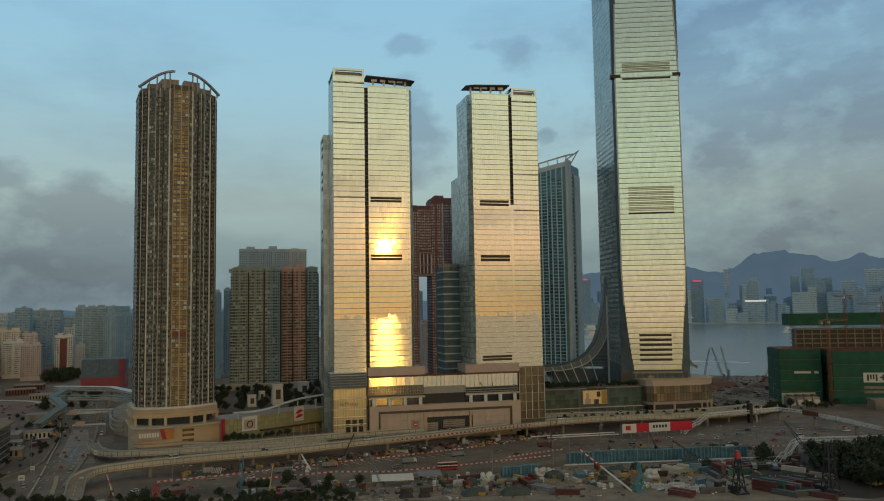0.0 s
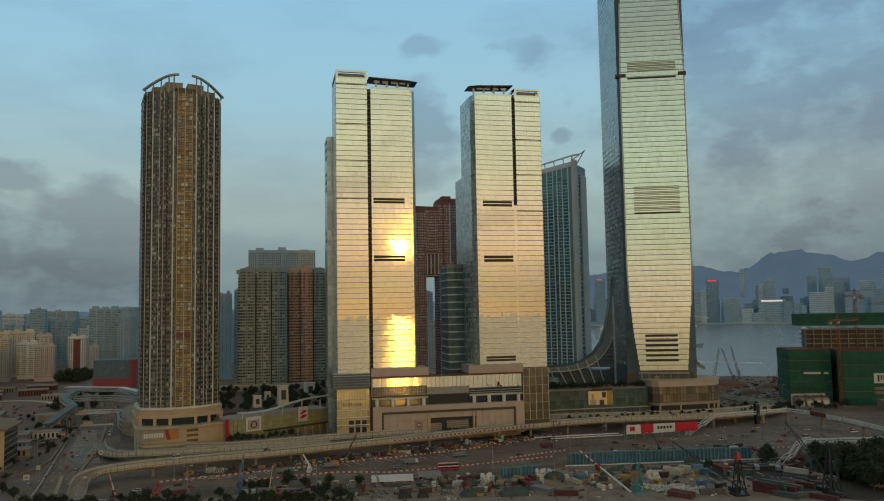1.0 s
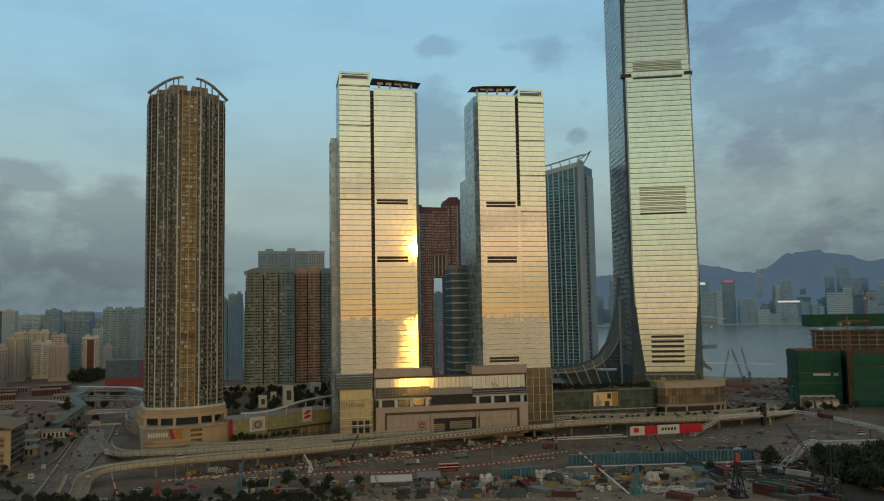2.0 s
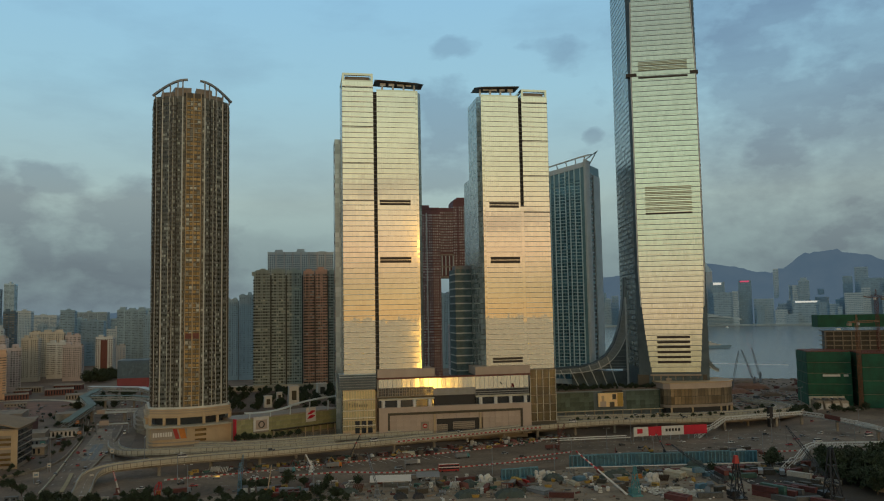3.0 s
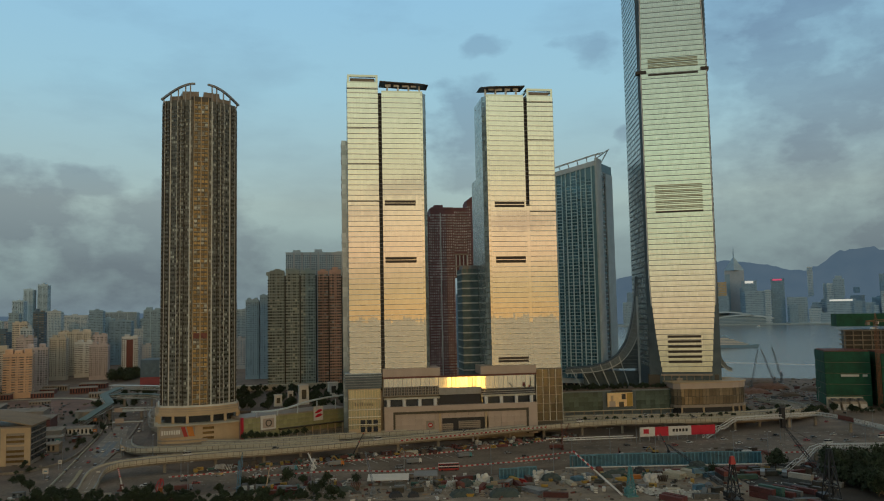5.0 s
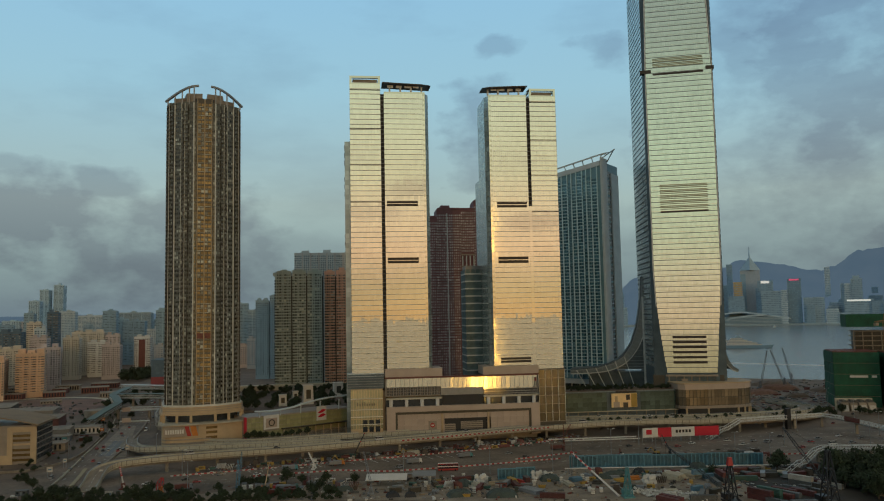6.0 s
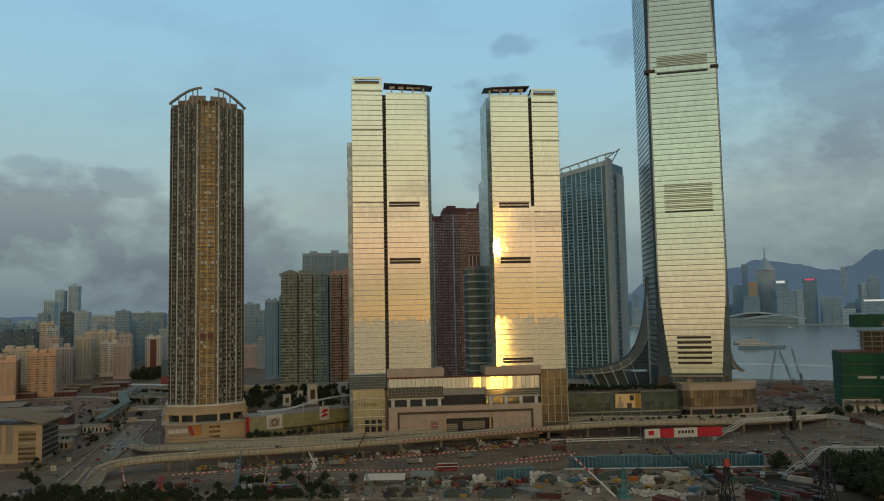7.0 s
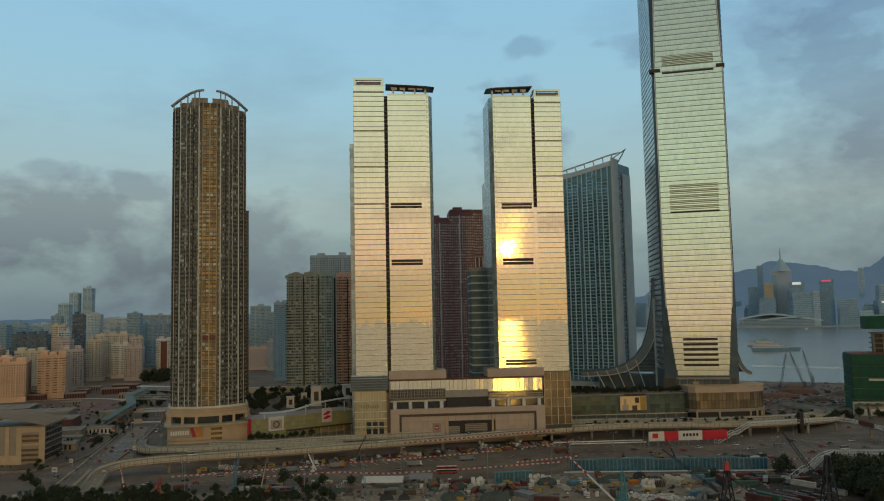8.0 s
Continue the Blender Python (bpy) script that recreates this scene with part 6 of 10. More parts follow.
def launch(x, y, rz, s, label):
    root = thing("motor_boat", x, y, -3, rz, label, "boat", "harbour boats")
    b = bmesh.new()
    prism(b, [(-12 * s, -3 * s), (8 * s, -3 * s), (14 * s, 0), (8 * s, 3 * s), (-12 * s, 3 * s)], 0, 3 * s)
    part("hull", b, "far_pale", root)
    b = bmesh.new()
    box(b, -8 * s, 4 * s, -2.2 * s, 2.2 * s, 3 * s, 6.5 * s)
    part("cabin", b, "white", root)


for x, y, rz, s in BOATS:
    launch(x, y, rz, s, "small pale boat on the harbour")
# the white wake of a passing boat
b = bmesh.new()
prism(b, WAKE, -3.0, -2.96)
solo("wake", b, "white", "thin white boat wake on the water", "wake", kind="structure")


# ---- roads ----
def sheet(name, pts, z, material, label, category, kind="structure"):
    b = bmesh.new()
    prism(b, pts, z - 0.3, z)
    b.normal_update()
    big = [f for f in b.faces if len(f.verts) > 4]
    bmesh.ops.triangulate(b, faces=big)
    return solo(name, b, material, label, category, kind=kind)


def side_points(pts, off):
    out = []
    for i, p in enumerate(pts):
        a, c = Vector(pts[max(0, i - 1)]), Vector(pts[min(len(pts) - 1, i + 1)])
        d = (c - a)
        d.z = 0
        d.normalize()
        nrm = Vector((-d.y, d.x, 0))
        q = Vector(p) + nrm * off
        out.append((q.x, q.y, q.z))
    return out


def ribbon(b, pts, o0, o1, z0, z1):
    """A solid strip along a line, between two side offsets and two heights above it."""
    A, C = side_points(pts, o0), side_points(pts, o1)
    rings = [[b.verts.new((p[0], p[1], p[2] + z)) for p, z in ((a, z0), (q, z0), (q, z1), (a, z1))] for a, q in zip(A, C)]
    for lo, hi in zip(rings, rings[1:]):
        for i in range(4):
            b.faces.new((lo[i], lo[(i + 1) % 4], hi[(i + 1) % 4], hi[i]))
    b.faces.new(rings[0])
    b.faces.new(rings[-1][::-1])
    bmesh.ops.recalc_face_normals(b, faces=b.faces)
    return b


def viaduct(line, width, label, piers, deck_mat="pale_concrete", para=1.1):
    pts = smooth_line(line)
    root = thing("viaduct", *line[0][:2], 0, 0, label, "viaduct", kind="structure")
    o = Vector(line[0][:2]).to_3d()
    loc = [(p[0] - o.x, p[1] - o.y, p[2]) for p in pts]
    w = width / 2
    part("deck", ribbon(bmesh.new(), loc, -w, w, -1.7, 0), deck_mat, root)
    part("carriageway", ribbon(bmesh.new(), loc, -w + 0.7, w - 0.7, 0, 0.05), "concrete", root)
    part("girder", ribbon(bmesh.new(), loc, -w * 0.6, w * 0.6, -3.0, -1.7), "concrete", root)
    b = bmesh.new()
    for p, q in zip(loc, loc[1:]):
        p, q = Vector(p), Vector(q)
        d = q - p
        if p.z < 2.5:
            continue
        for i in range(max(1, int(d.length / 3.4))):
            for s in (-1, 1):
                c = p + d * (i / max(1, int(d.length / 3.4))) + Vector((-d.y, d.x, 0)).normalized() * s * (w + 0.08)
                box(b, c.x - 0.16, c.x + 0.16, c.y - 0.16, c.y + 0.16, c.z - 1.5, c.z + para + 0.12)
    part("parapet_post", b, "concrete", root)["kind"] = "stuff"
    for s in (-1, 1):
        e0, e1 = sorted((s * (w - 0.5), s * w))
        part("parapet", ribbon(bmesh.new(), loc, e0, e1, 0, para), deck_mat, root)
        part("rail", ribbon(bmesh.new(), loc, e0 + 0.1, e1 - 0.1, para + 0.35, para + 0.5), "steel", root)
        r0, r1 = sorted((s * (w + 0.02), s * (w + 0.16)))
        part("fascia_line", ribbon(bmesh.new(), loc, r0, r1, -1.0, -0.8), "concrete", root)
    for x, y, h in piers:
        b = bmesh.new()
        tube(b, (x - o.x, y - o.y, 0), (x - o.x, y - o.y, h - 2.6), 1.0, n=12)
        pr = part("pier", b, "concrete", root)
        b = bmesh.new()
        prism(b, [(x - o.x - 1.6, y - o.y - w * 0.62), (x - o.x + 1.6, y - o.y - w * 0.62), (x - o.x + 1.6, y - o.y + w * 0.62), (x - o.x - 1.6, y - o.y + w * 0.62)], h - 2.8, h - 1.6)
        part("pier_head", b, "concrete", pr)
    # pale dashes down the middle
    b = bmesh.new()
    for i in range(0, len(loc) - 1, 1):
        if i % 2:
            continue
        ribbon(b, loc[i:i + 2], -0.12, 0.12, 0.052, 0.06)
    part("lane_line", b, "paint", root)["kind"] = "stuff"
    return root


sheet("road", [(-420, 446), (-118, 438), (-62, 432), (-20, 420), (40, 440), (75, 440), (140, 436), (200, 446), (330, 432), (470, 420), (560, 480), (520, 560), (420, 545), (300, 535), (205, 528), (140, 505), (70, 490), (-30, 472), (-50, 500), (-75, 540), (-84, 600), (-96, 680), (-118, 800), (-150, 900), (-190, 1050), (-225, 1300), (-262, 1300), (-222, 1050), (-176, 850), (-155, 760), (-138, 700), (-122, 610), (-116, 560), (-120, 500), (-130, 470), (-420, 480)], 0.06, "asphalt", "wide worn asphalt highway with lanes", "road")
sheet("road_slip", [(440, 560), (520, 560), (560, 640), (520, 760), (470, 800), (440, 790), (480, 720), (490, 650)], 0.06, "asphalt", "curving asphalt slip road by the waterfront", "road")
sheet("road_yard", [(0, 398), (90, 384), (190, 350), (300, 318), (330, 410), (200, 437), (140, 428), (40, 432), (-20, 415)], 0.05, "concrete", "stained concrete storage yard", "yard")
sheet("road_yard_dark", [(268, 345), (300, 320), (420, 330), (470, 395), (400, 425), (330, 428), (296, 418), (276, 396)], 0.07, "dark_ground", "dark ground under trees and containers", "yard")
# lane markings: highway dashes and the slanted bays of the widened plaza
b = bmesh.new()
for k in range(60):
    y = 470 + k * 10
    f = (y - 470) / 600
    for off in (-9.5, -6, -2.5, 5, 9):
        x = -98 - 68 * f * f - 22 * f + off * (1 - 0.25 * f)
        if k % 2 == 0:
            box(b, x - 0.17, x + 0.17, y, y + 4, 0.062, 0.075)
for k in range(26):
    x = -28 + k * 7.0
    y = 463 + (x + 28) * 0.16
    box(b, -0.22, 0.22, 0, 13, 0.062, 0.075, pose(x, y, 0, 0, 0, 24))
for k in range(40):
    x = -20 + k * 12
    y = 452 + 0.04 * x
    box(b, x, x + 4, y, y + 0.16, 0.062, 0.075)
    box(b, x + 3, x + 7, y - 7 + x * 0.05, y - 6.84 + x * 0.05, 0.062, 0.075)
for k in range(34):
    x = 215 + k * 8
    box(b, x, x + 3.4, 492 + 0.05 * k, 492.3 + 0.05 * k, 0.062, 0.075)
    box(b, x + 2, x + 5.4, 505, 505.3, 0.062, 0.075)
    box(b, x + 1, x + 4.4, 478, 478.3, 0.062, 0.075)
    box(b, x + 3, x + 6.4, 464, 464.3, 0.062, 0.075)
    box(b, x, x + 4.0, 518 + 0.05 * k, 518.3 + 0.05 * k, 0.062, 0.075)
solo("lane_marking", b, "paint", "white painted lane dashes and slanted bays", "road marking", kind="stuff")

# wide verge of dusty ground between barriers and viaduct
sheet("road_works", [(60, 494), (110, 505), (170, 520), (235, 545), (235, 530), (205, 518), (150, 502), (110, 494)], 0.08, "earth", "brown dug-up road works strip", "ground")

viaduct([(-76.6, 436, 0.4), (-77.8, 448, 1.8), (-79.4, 460, 3.6), (-78.6, 470, 5.6), (-72, 476.4, 7.2), (-60, 478.8, 8.1), (-44, 482, 8.6), (-16, 487.5, 8.8), (13, 492, 8.8), (41, 498, 8.8), (71, 506, 8.8), (99, 513.5, 8.8), (128, 521.5, 8.8), (156, 530, 8.8), (182, 538, 8.8), (209, 545, 8.8), (240, 551, 8.8), (270, 553, 8.8), (305, 551, 8.6), (345, 549, 8.0), (385, 555, 7.0), (430, 575, 5.0), (468, 610, 2.5), (485, 660, 0.9), (480, 720, 0.2)], 9.2,
        "long pale concrete viaduct curving past the podium", [(-44.5, 481.5, 8.6), (-15.7, 488, 8.8), (13.1, 493, 8.8), (41.4, 498.5, 8.8), (71.2, 506.5, 8.8), (99.4, 513, 8.8), (127.6, 520, 8.8), (156.5, 529, 8.8), (181.8, 537, 8.8), (208.8, 544, 8.8), (240, 550, 8.8), (272, 552, 8.8), (305, 550, 8.6), (345, 549, 8.0), (385, 555, 7.0)])
viaduct([(-101, 618, 0.5), (-95, 592, 1.6), (-88, 568, 3.2), (-79, 546, 5.0), (-67, 530, 6.6), (-49, 521, 7.8), (-24, 516, 8.6), (5, 514, 8.9), (35, 514.5, 8.9), (60, 516.5, 8.9)], 8.0, "narrow concrete ramp joining the viaduct", [(-49, 521, 7.8), (-24, 516, 8.6), (5, 514, 8.9), (35, 514.5, 8.9)])
# upper forecourt road before the mall
viaduct([(-30, 533, 8.8), (0, 527, 8.9), (30, 531, 9.0), (60, 537, 9.0), (95, 541, 9.0), (130, 543.5, 9.0)], 9.0, "forecourt drive in front of the mall", [(0, 527, 8.9), (60, 537, 9.0)])
viaduct([(225, 578, 8.8), (260, 578, 8.8), (300, 570, 8.8), (340, 566, 8.6), (390, 572, 8.0), (440, 596, 6.0), (470, 640, 3.0), (474, 700, 0.6)], 12.0, "pale concrete drive round the waterfront drum", [(260, 578, 8.8), (300, 570, 8.8), (340, 566, 8.6), (390, 572, 8.0)])


def barriers(line, label, step=1.7, red="barrier_red"):
    """A row of alternating red and white plastic barriers."""
    root = thing("barrier_row", line[0][0], line[0][1], line[0][2], 0, label, "road barrier", "road barriers")
    o = Vector(line[0])
    reds, whites = bmesh.new(), bmesh.new()
    k = 0
    for p, q in zip(line, line[1:]):
        p, q = Vector(p) - o, Vector(q) - o
        d = q - p
        n = max(1, int(d.length / step))
        a = math.atan2(d.y, d.x)
        for i in range(n):
            c = p + d * ((i + 0.5) / n)
            m = Matrix.Translation(c) @ Matrix.Rotation(a, 4, "Z")
            bm = reds if k % 2 else whites
            w = d.length / n / 2 - 0.05
            hexa(bm, [m @ Vector(v) for v in ((-w, -0.32, 0), (w, -0.32, 0), (w, 0.32, 0), (-w, 0.32, 0), (-w, -0.14, 0.8), (w, -0.14, 0.8), (w, 0.14, 0.8), (-w, 0.14, 0.8))])
            k += 1
    part("red_block", reds, red, root)["kind"] = "stuff"
    part("white_block", whites, "barrier_white", root)["kind"] = "stuff"
    return root


barriers([(-39, 466, 0.06), (-7, 472, 0.06), (39.7, 483, 0.06), (75.3, 492, 0.06), (105.2, 497.5, 0.06), (136.8, 506, 0.06), (170, 516, 0.06), (205, 532, 0.06), (228, 545, 0.06)], "red and white plastic barrier row along the road works")
barriers([(7.8, 455, 0.06), (59.8, 462, 0.06), (89, 452, 0.06), (134, 457, 0.06), (198, 468, 0.06)], "red and white plastic barrier row on the plaza")
barriers([(170, 472, 0.06), (198, 481, 0.06), (214, 486, 0.06)], "short red and white barrier row by the site")
barriers([(308, 448, 0.06), (330, 452, 0.06), (355, 450, 0.06)], "red and white barrier row beside the blue screens")
barriers([(99, 504.2, 8.9), (128, 512.8, 8.9), (156, 521.3, 8.9), (182, 529.3, 8.9), (209, 536.4, 8.9)], "red and white barrier row on the viaduct edge")


# ---- lamp posts ----
def lamp_post(h=17.0):
    root = thing("street_lamp", 0, 0, 0, 0, "slim grey steel street lamp beside the road", "street lamp", "street lamps")
    b = bmesh.new()
    tube(b, (0, 0, 0), (0, 0, h), 0.26, 0.13, n=8)
    part("pole", b, "steel", root)
    b = bmesh.new()
    box(b, -0.4, 0.4, -0.4, 0.4, 0, 0.8)
    part("base", b, "concrete", root)
    for s in (-1, 1):
        b = bmesh.new()
        bar(b, (0, 0, h - 0.2), (s * 1.8, 0, h + 0.25), 0.12)
        a = part("arm", b, "steel", root)
        b = bmesh.new()
        box(b, s * 1.6 - 0.4, s * 1.6 + 0.9 * (s > 0) + 0.1, -0.2, 0.2, h + 0.15, h + 0.4)
        part("lamp_head", b, "white_steel", a)
    return root


lamp = lamp_post()
lamp.matrix_world = pose(-19.4, 418, 0)
for x, y, rz in ((44.9, 407, 8), (97, 440, 0), (146, 430, 10), (182.4, 428, 5), (196, 436, 0), (248, 436, 0), (232, 470, 0), (300, 440, 10), (318, 432, 0), (356, 480, 0), (394.7, 528, 0), (398, 452, 0), (262, 500, 0), (-60, 520, 90), (-122, 540, 90), (-128, 640, 90), (-150, 730, 90), (-105, 700, 90), (470, 570, 0), (500, 650, 0), (440, 500, 0), (-30, 455, 0)):
    copy_thing(lamp, pose(x, y, 0, 0, 0, rz))


# ---- trees ----
def tree(seed, h, spread, label, name="tree"):
    rng = random.Random(seed)
    root = thing(name, 0, 0, 0, 0, label, "tree", "broadleaf trees")
    b = bmesh.new()
    tube(b, (0, 0, -0.2), (0.1, 0.05, h * 0.4), 0.05 * h * 0.7, 0.03 * h * 0.6, n=7)
    tips = []
    for k in range(6):
        a = k * 1.05 + rng.uniform(-0.3, 0.3)
        r = spread * rng.uniform(0.35, 0.7)
        tip = (r * math.cos(a), r * math.sin(a), h * rng.uniform(0.34, 0.72))
        tube(b, (0.1, 0.05, h * rng.uniform(0.15, 0.3)), tip, 0.02 * h * 0.6, 0.006 * h, n=5)
        tips.append(tip)
    part("trunk", b, "bark", root)
    b = bmesh.new()
    tips += [(0, 0, h * 0.85), (spread * 0.3, 0, h * 0.62), (-spread * 0.25, spread * 0.2, h * 0.7), (0.2, -0.3, h * 0.45)]
    for tx, ty, tz in tips:
        cr = spread * rng.uniform(0.38, 0.58)
        for i in range(58):
            d = Vector((rng.gauss(0, 1), rng.gauss(0, 1), rng.gauss(0, 0.8)))
            d.normalize()
            p = Vector((tx, ty, tz)) + d * cr * rng.uniform(0.35, 1.05)
            if p.z < h * 0.1:
                continue
            s = rng.uniform(0.45, 0.95) * (h / 9)
            m = Matrix.Translation(p) @ Euler((rng.uniform(-1.2, 1.2), rng.uniform(-1.2, 1.2), rng.uniform(0, 6.3))).to_matrix().to_4x4()
            v = [b.verts.new(m @ Vector(q)) for q in ((-s, -s * 0.5, 0), (0, -s * 0.2, s * 0.25), (s, 0, 0), (0, s * 0.6, 0.1 * s))]
            b.faces.new(v)
            v2 = [b.verts.new(m @ Vector(q)) for q in ((-s * 0.4, 0, -s * 0.5), (s * 0.5, 0.1 * s, -s * 0.2), (0.2 * s, -0.1 * s, s * 0.6))]
            b.faces.new(v2)
    part("crown", b, "leaf", root)
    return root


TREES = [tree(1, 9.5, 4.6, "dark leafy roadside tree"), tree(2, 7.5, 4.0, "dense dark green tree"), tree(3, 11.5, 5.5, "broad dark evergreen tree"), tree(4, 5.5, 3.2, "low bushy dark tree")]
planted = [0, 0, 0, 0]
tree_rng = random.Random(77)


def plant(i, x, y, z=0.0, s=None):
    s = s or tree_rng.uniform(0.8, 1.2)
    m = pose(x, y, z, 0, 0, tree_rng.uniform(0, 360))
    ob = TREES[i] if not planted[i] else copy_thing(TREES[i], m)
    planted[i] = 1
    ob.matrix_world = m
    ob.scale = (s, s, s)
    return ob


for i, x, y in ((2, 31, 433), (0, 40, 428), (2, 53, 428), (0, 20, 424), (1, 8, 413), (1, -4, 420), (2, -118, 462), (1, -126, 470), (0, -108, 446), (1, -92, 436), (1, -80, 430), (3, -66, 426), (1, -52, 424), (1, -40, 421), (0, -29, 418), (3, -14, 416), (2, 322, 372), (2, 334, 368), (2, 346, 372), (0, 330, 385), (2, 341, 385), (0, 352, 392), (1, 318, 362), (2, 360, 380), (0, 334, 398), (1, 314, 415), (1, 308, 408), (2, 372, 392), (0, 385, 400), (2, 356, 366)):
    plant(i, x, y, 0, tree_rng.uniform(1.1, 1.5) if x > 300 else tree_rng.uniform(0.55, 0.85))
for k in range(26):
    plant(tree_rng.choice((0, 2, 2)), tree_rng.uniform(322, 420), tree_rng.uniform(330, 385), 0, tree_rng.uniform(0.9, 1.4))
for k in range(30):
    f = tree_rng.random() ** 0.8
    plant(tree_rng.choice((1, 3, 0, 2)), -122 + 128 * f + tree_rng.gauss(0, 3), 424 - 26 * f + tree_rng.uniform(-8, 5), 0, tree_rng.uniform(0.3, 0.75))
for k in range(34):
    plant(tree_rng.choice((0, 2, 2, 1)), tree_rng.uniform(318, 410), tree_rng.uniform(322, 380), 0, tree_rng.uniform(0.9, 1.5))
# hedge and small trees on the deck before the mall
for x, y in ((-3, 538), (1, 540), (5, 541), (9, 542.5), (13, 544), (17, 545), (21, 547), (26, 549), (31, 552), (36, 554)):
    plant(tree_rng.choice((1, 3, 3)), x + tree_rng.uniform(-1, 1), y - 3.5, 8.8, tree_rng.uniform(0.55, 0.95))
for k in range(22):
    plant(tree_rng.choice((1, 3)), tree_rng.uniform(-205, -150), tree_rng.uniform(820, 1020), 0, tree_rng.uniform(0.9, 1.6))
# verge planting on the left and by the slip roads
for k in range(34):
    plant(tree_rng.choice((1, 3)), tree_rng.uniform(-150, -126), 478 + k * 7.5 + tree_rng.uniform(-3, 3), 0, tree_rng.uniform(0.3, 0.6))
for k in range(26):
    plant(tree_rng.choice((0, 1, 3)), 350 + tree_rng.uniform(0, 160), 585 + tree_rng.uniform(0, 50), 0, tree_rng.uniform(0.6, 1.1))
for k in range(40):
    plant(tree_rng.choice((1, 3, 3)), tree_rng.uniform(240, 420), 560.5 + tree_rng.uniform(-1, 2), 8.2, tree_rng.uniform(0.25, 0.6))


# ---- mall strip, roof garden, drum ----
def mall_terrace():
    root = thing("mall_roof_deck", 0, 0, 0, 0, "broad concrete mall roof deck with garden", "podium", kind="structure")
    b = bmesh.new()
    prism(b, [(-34, 606), (66, 606), (66, 640), (230, 640), (300, 660), (300, 790), (-70, 800), (-84, 700), (-78, 640), (-62, 606)], 0, 20)
    part("deck", b, "earth", root)
    b = bmesh.new()
    prism(b, [(-84, 646), (-66, 628), (-70, 660), (-84, 700), (-72, 800), (-98, 800), (-104, 720), (-94, 664)], 0, 13.0)
    fl = part("flank", b, "concrete", root)
    for z in (3.4, 7.0, 10.6):
        line = smooth_line([(-84, 646, z), (-94.6, 664, z), (-104.6, 720, z), (-98.6, 795, z)], 4)
        part("string_course", ribbon(bmesh.new(), line, -0.2, 1.0, 0, 0.9), "tan_stone", fl)
    return root


mall_terrace()
def grove(spots, label):
    """Roof garden: many trees too dense to count, joined."""
    verts, faces = [], []
    for i, x, y, z, sc in spots:
        m = pose(x, y, z, 0, 0, tree_rng.uniform(0, 360)) @ Matrix.Scale(sc, 4)
        me = next(ch for ch in TREES[i].children if ch.name.startswith("crown")).data
        for p in list(me.polygons)[::2]:
            n = len(verts)
            c = p.center
            verts.extend([tuple(m @ (c + (me.vertices[k].co - c) * 1.3)) for k in p.vertices])
            faces.append(range(n, n + len(p.vertices)))
    me = bpy.data.meshes.new("grove")
    me.from_pydata(verts, [], faces)
    me.materials.append(M["leaf"])
    return tagged(new("roof_garden_trees", me), label, "trees", kind="stuff")


spots = []
for k in range(330):
    x, y = tree_rng.uniform(-70, 120), 612 + 180 * tree_rng.random() ** 1.5
    if not (abs(x - 32) < 7 and y < 648 or abs(x - 12) < 6 and y < 640):
        spots.append((tree_rng.choice((0, 1, 1, 3)), x, y, 19.6, tree_rng.uniform(0.5, 0.95)))
for k in range(46):
    spots.append((tree_rng.choice((1, 3)), tree_rng.uniform(130, 160), 585 + 50 * tree_rng.random(), 19.5, tree_rng.uniform(0.5, 0.9)))
for k in range(120):
    f = tree_rng.random()
    spots.append((tree_rng.choice((1, 3, 3)), 238 + 92 * f, 597 - 3.3 * f + 21 * tree_rng.random(), 27.7, tree_rng.uniform(0.3, 0.62)))
grove(spots, "dense dark green trees of the roof gardens")


def vent_tower(x, y, z, w, h, label):
    root = thing("vent_tower", x, y, z, 10, label, "vent tower", "roof vent towers")
    b = bmesh.new()
    hexa(b, [(-w / 2, -w / 2, 0), (w / 2, -w / 2, 0), (w / 2, w / 2, 0), (-w / 2, w / 2, 0), (-w * 0.43, -w * 0.43, h), (w * 0.43, -w * 0.43, h), (w * 0.43, w * 0.43, h), (-w * 0.43, w * 0.43, h)])
    part("shaft", b, "white", root)
    b = bmesh.new()
    box(b, -w * 0.22, w * 0.22, -w * 0.5, -w * 0.3, h * 0.3, h * 0.8)
    part("louvre", b, "brown_clad", root)
    b = bmesh.new()
    box(b, -w * 0.5, w * 0.5, -w * 0.5, w * 0.5, h, h + 0.6)
    part("cap", b, "white", root)


vent_tower(32, 640, 20, 8.5, 15, "white tapered vent tower with brown louvre")
vent_tower(12, 632, 20, 6.5, 8.5, "small white vent box with brown louvre")
vent_tower(20, 664, 20, 5, 8, "small white vent box on the roof garden")
vent_tower(56, 690, 20, 9, 12, "grey-white plant room box on the roof garden")
b = bmesh.new()
box(b, -60, 60, -5, 5, 0, 5)
solo("roof_pavilion", b, "pale_concrete", "long low pale roof pavilion among trees", "pavilion", at=pose(0, 770, 20, 0, 0, 3))


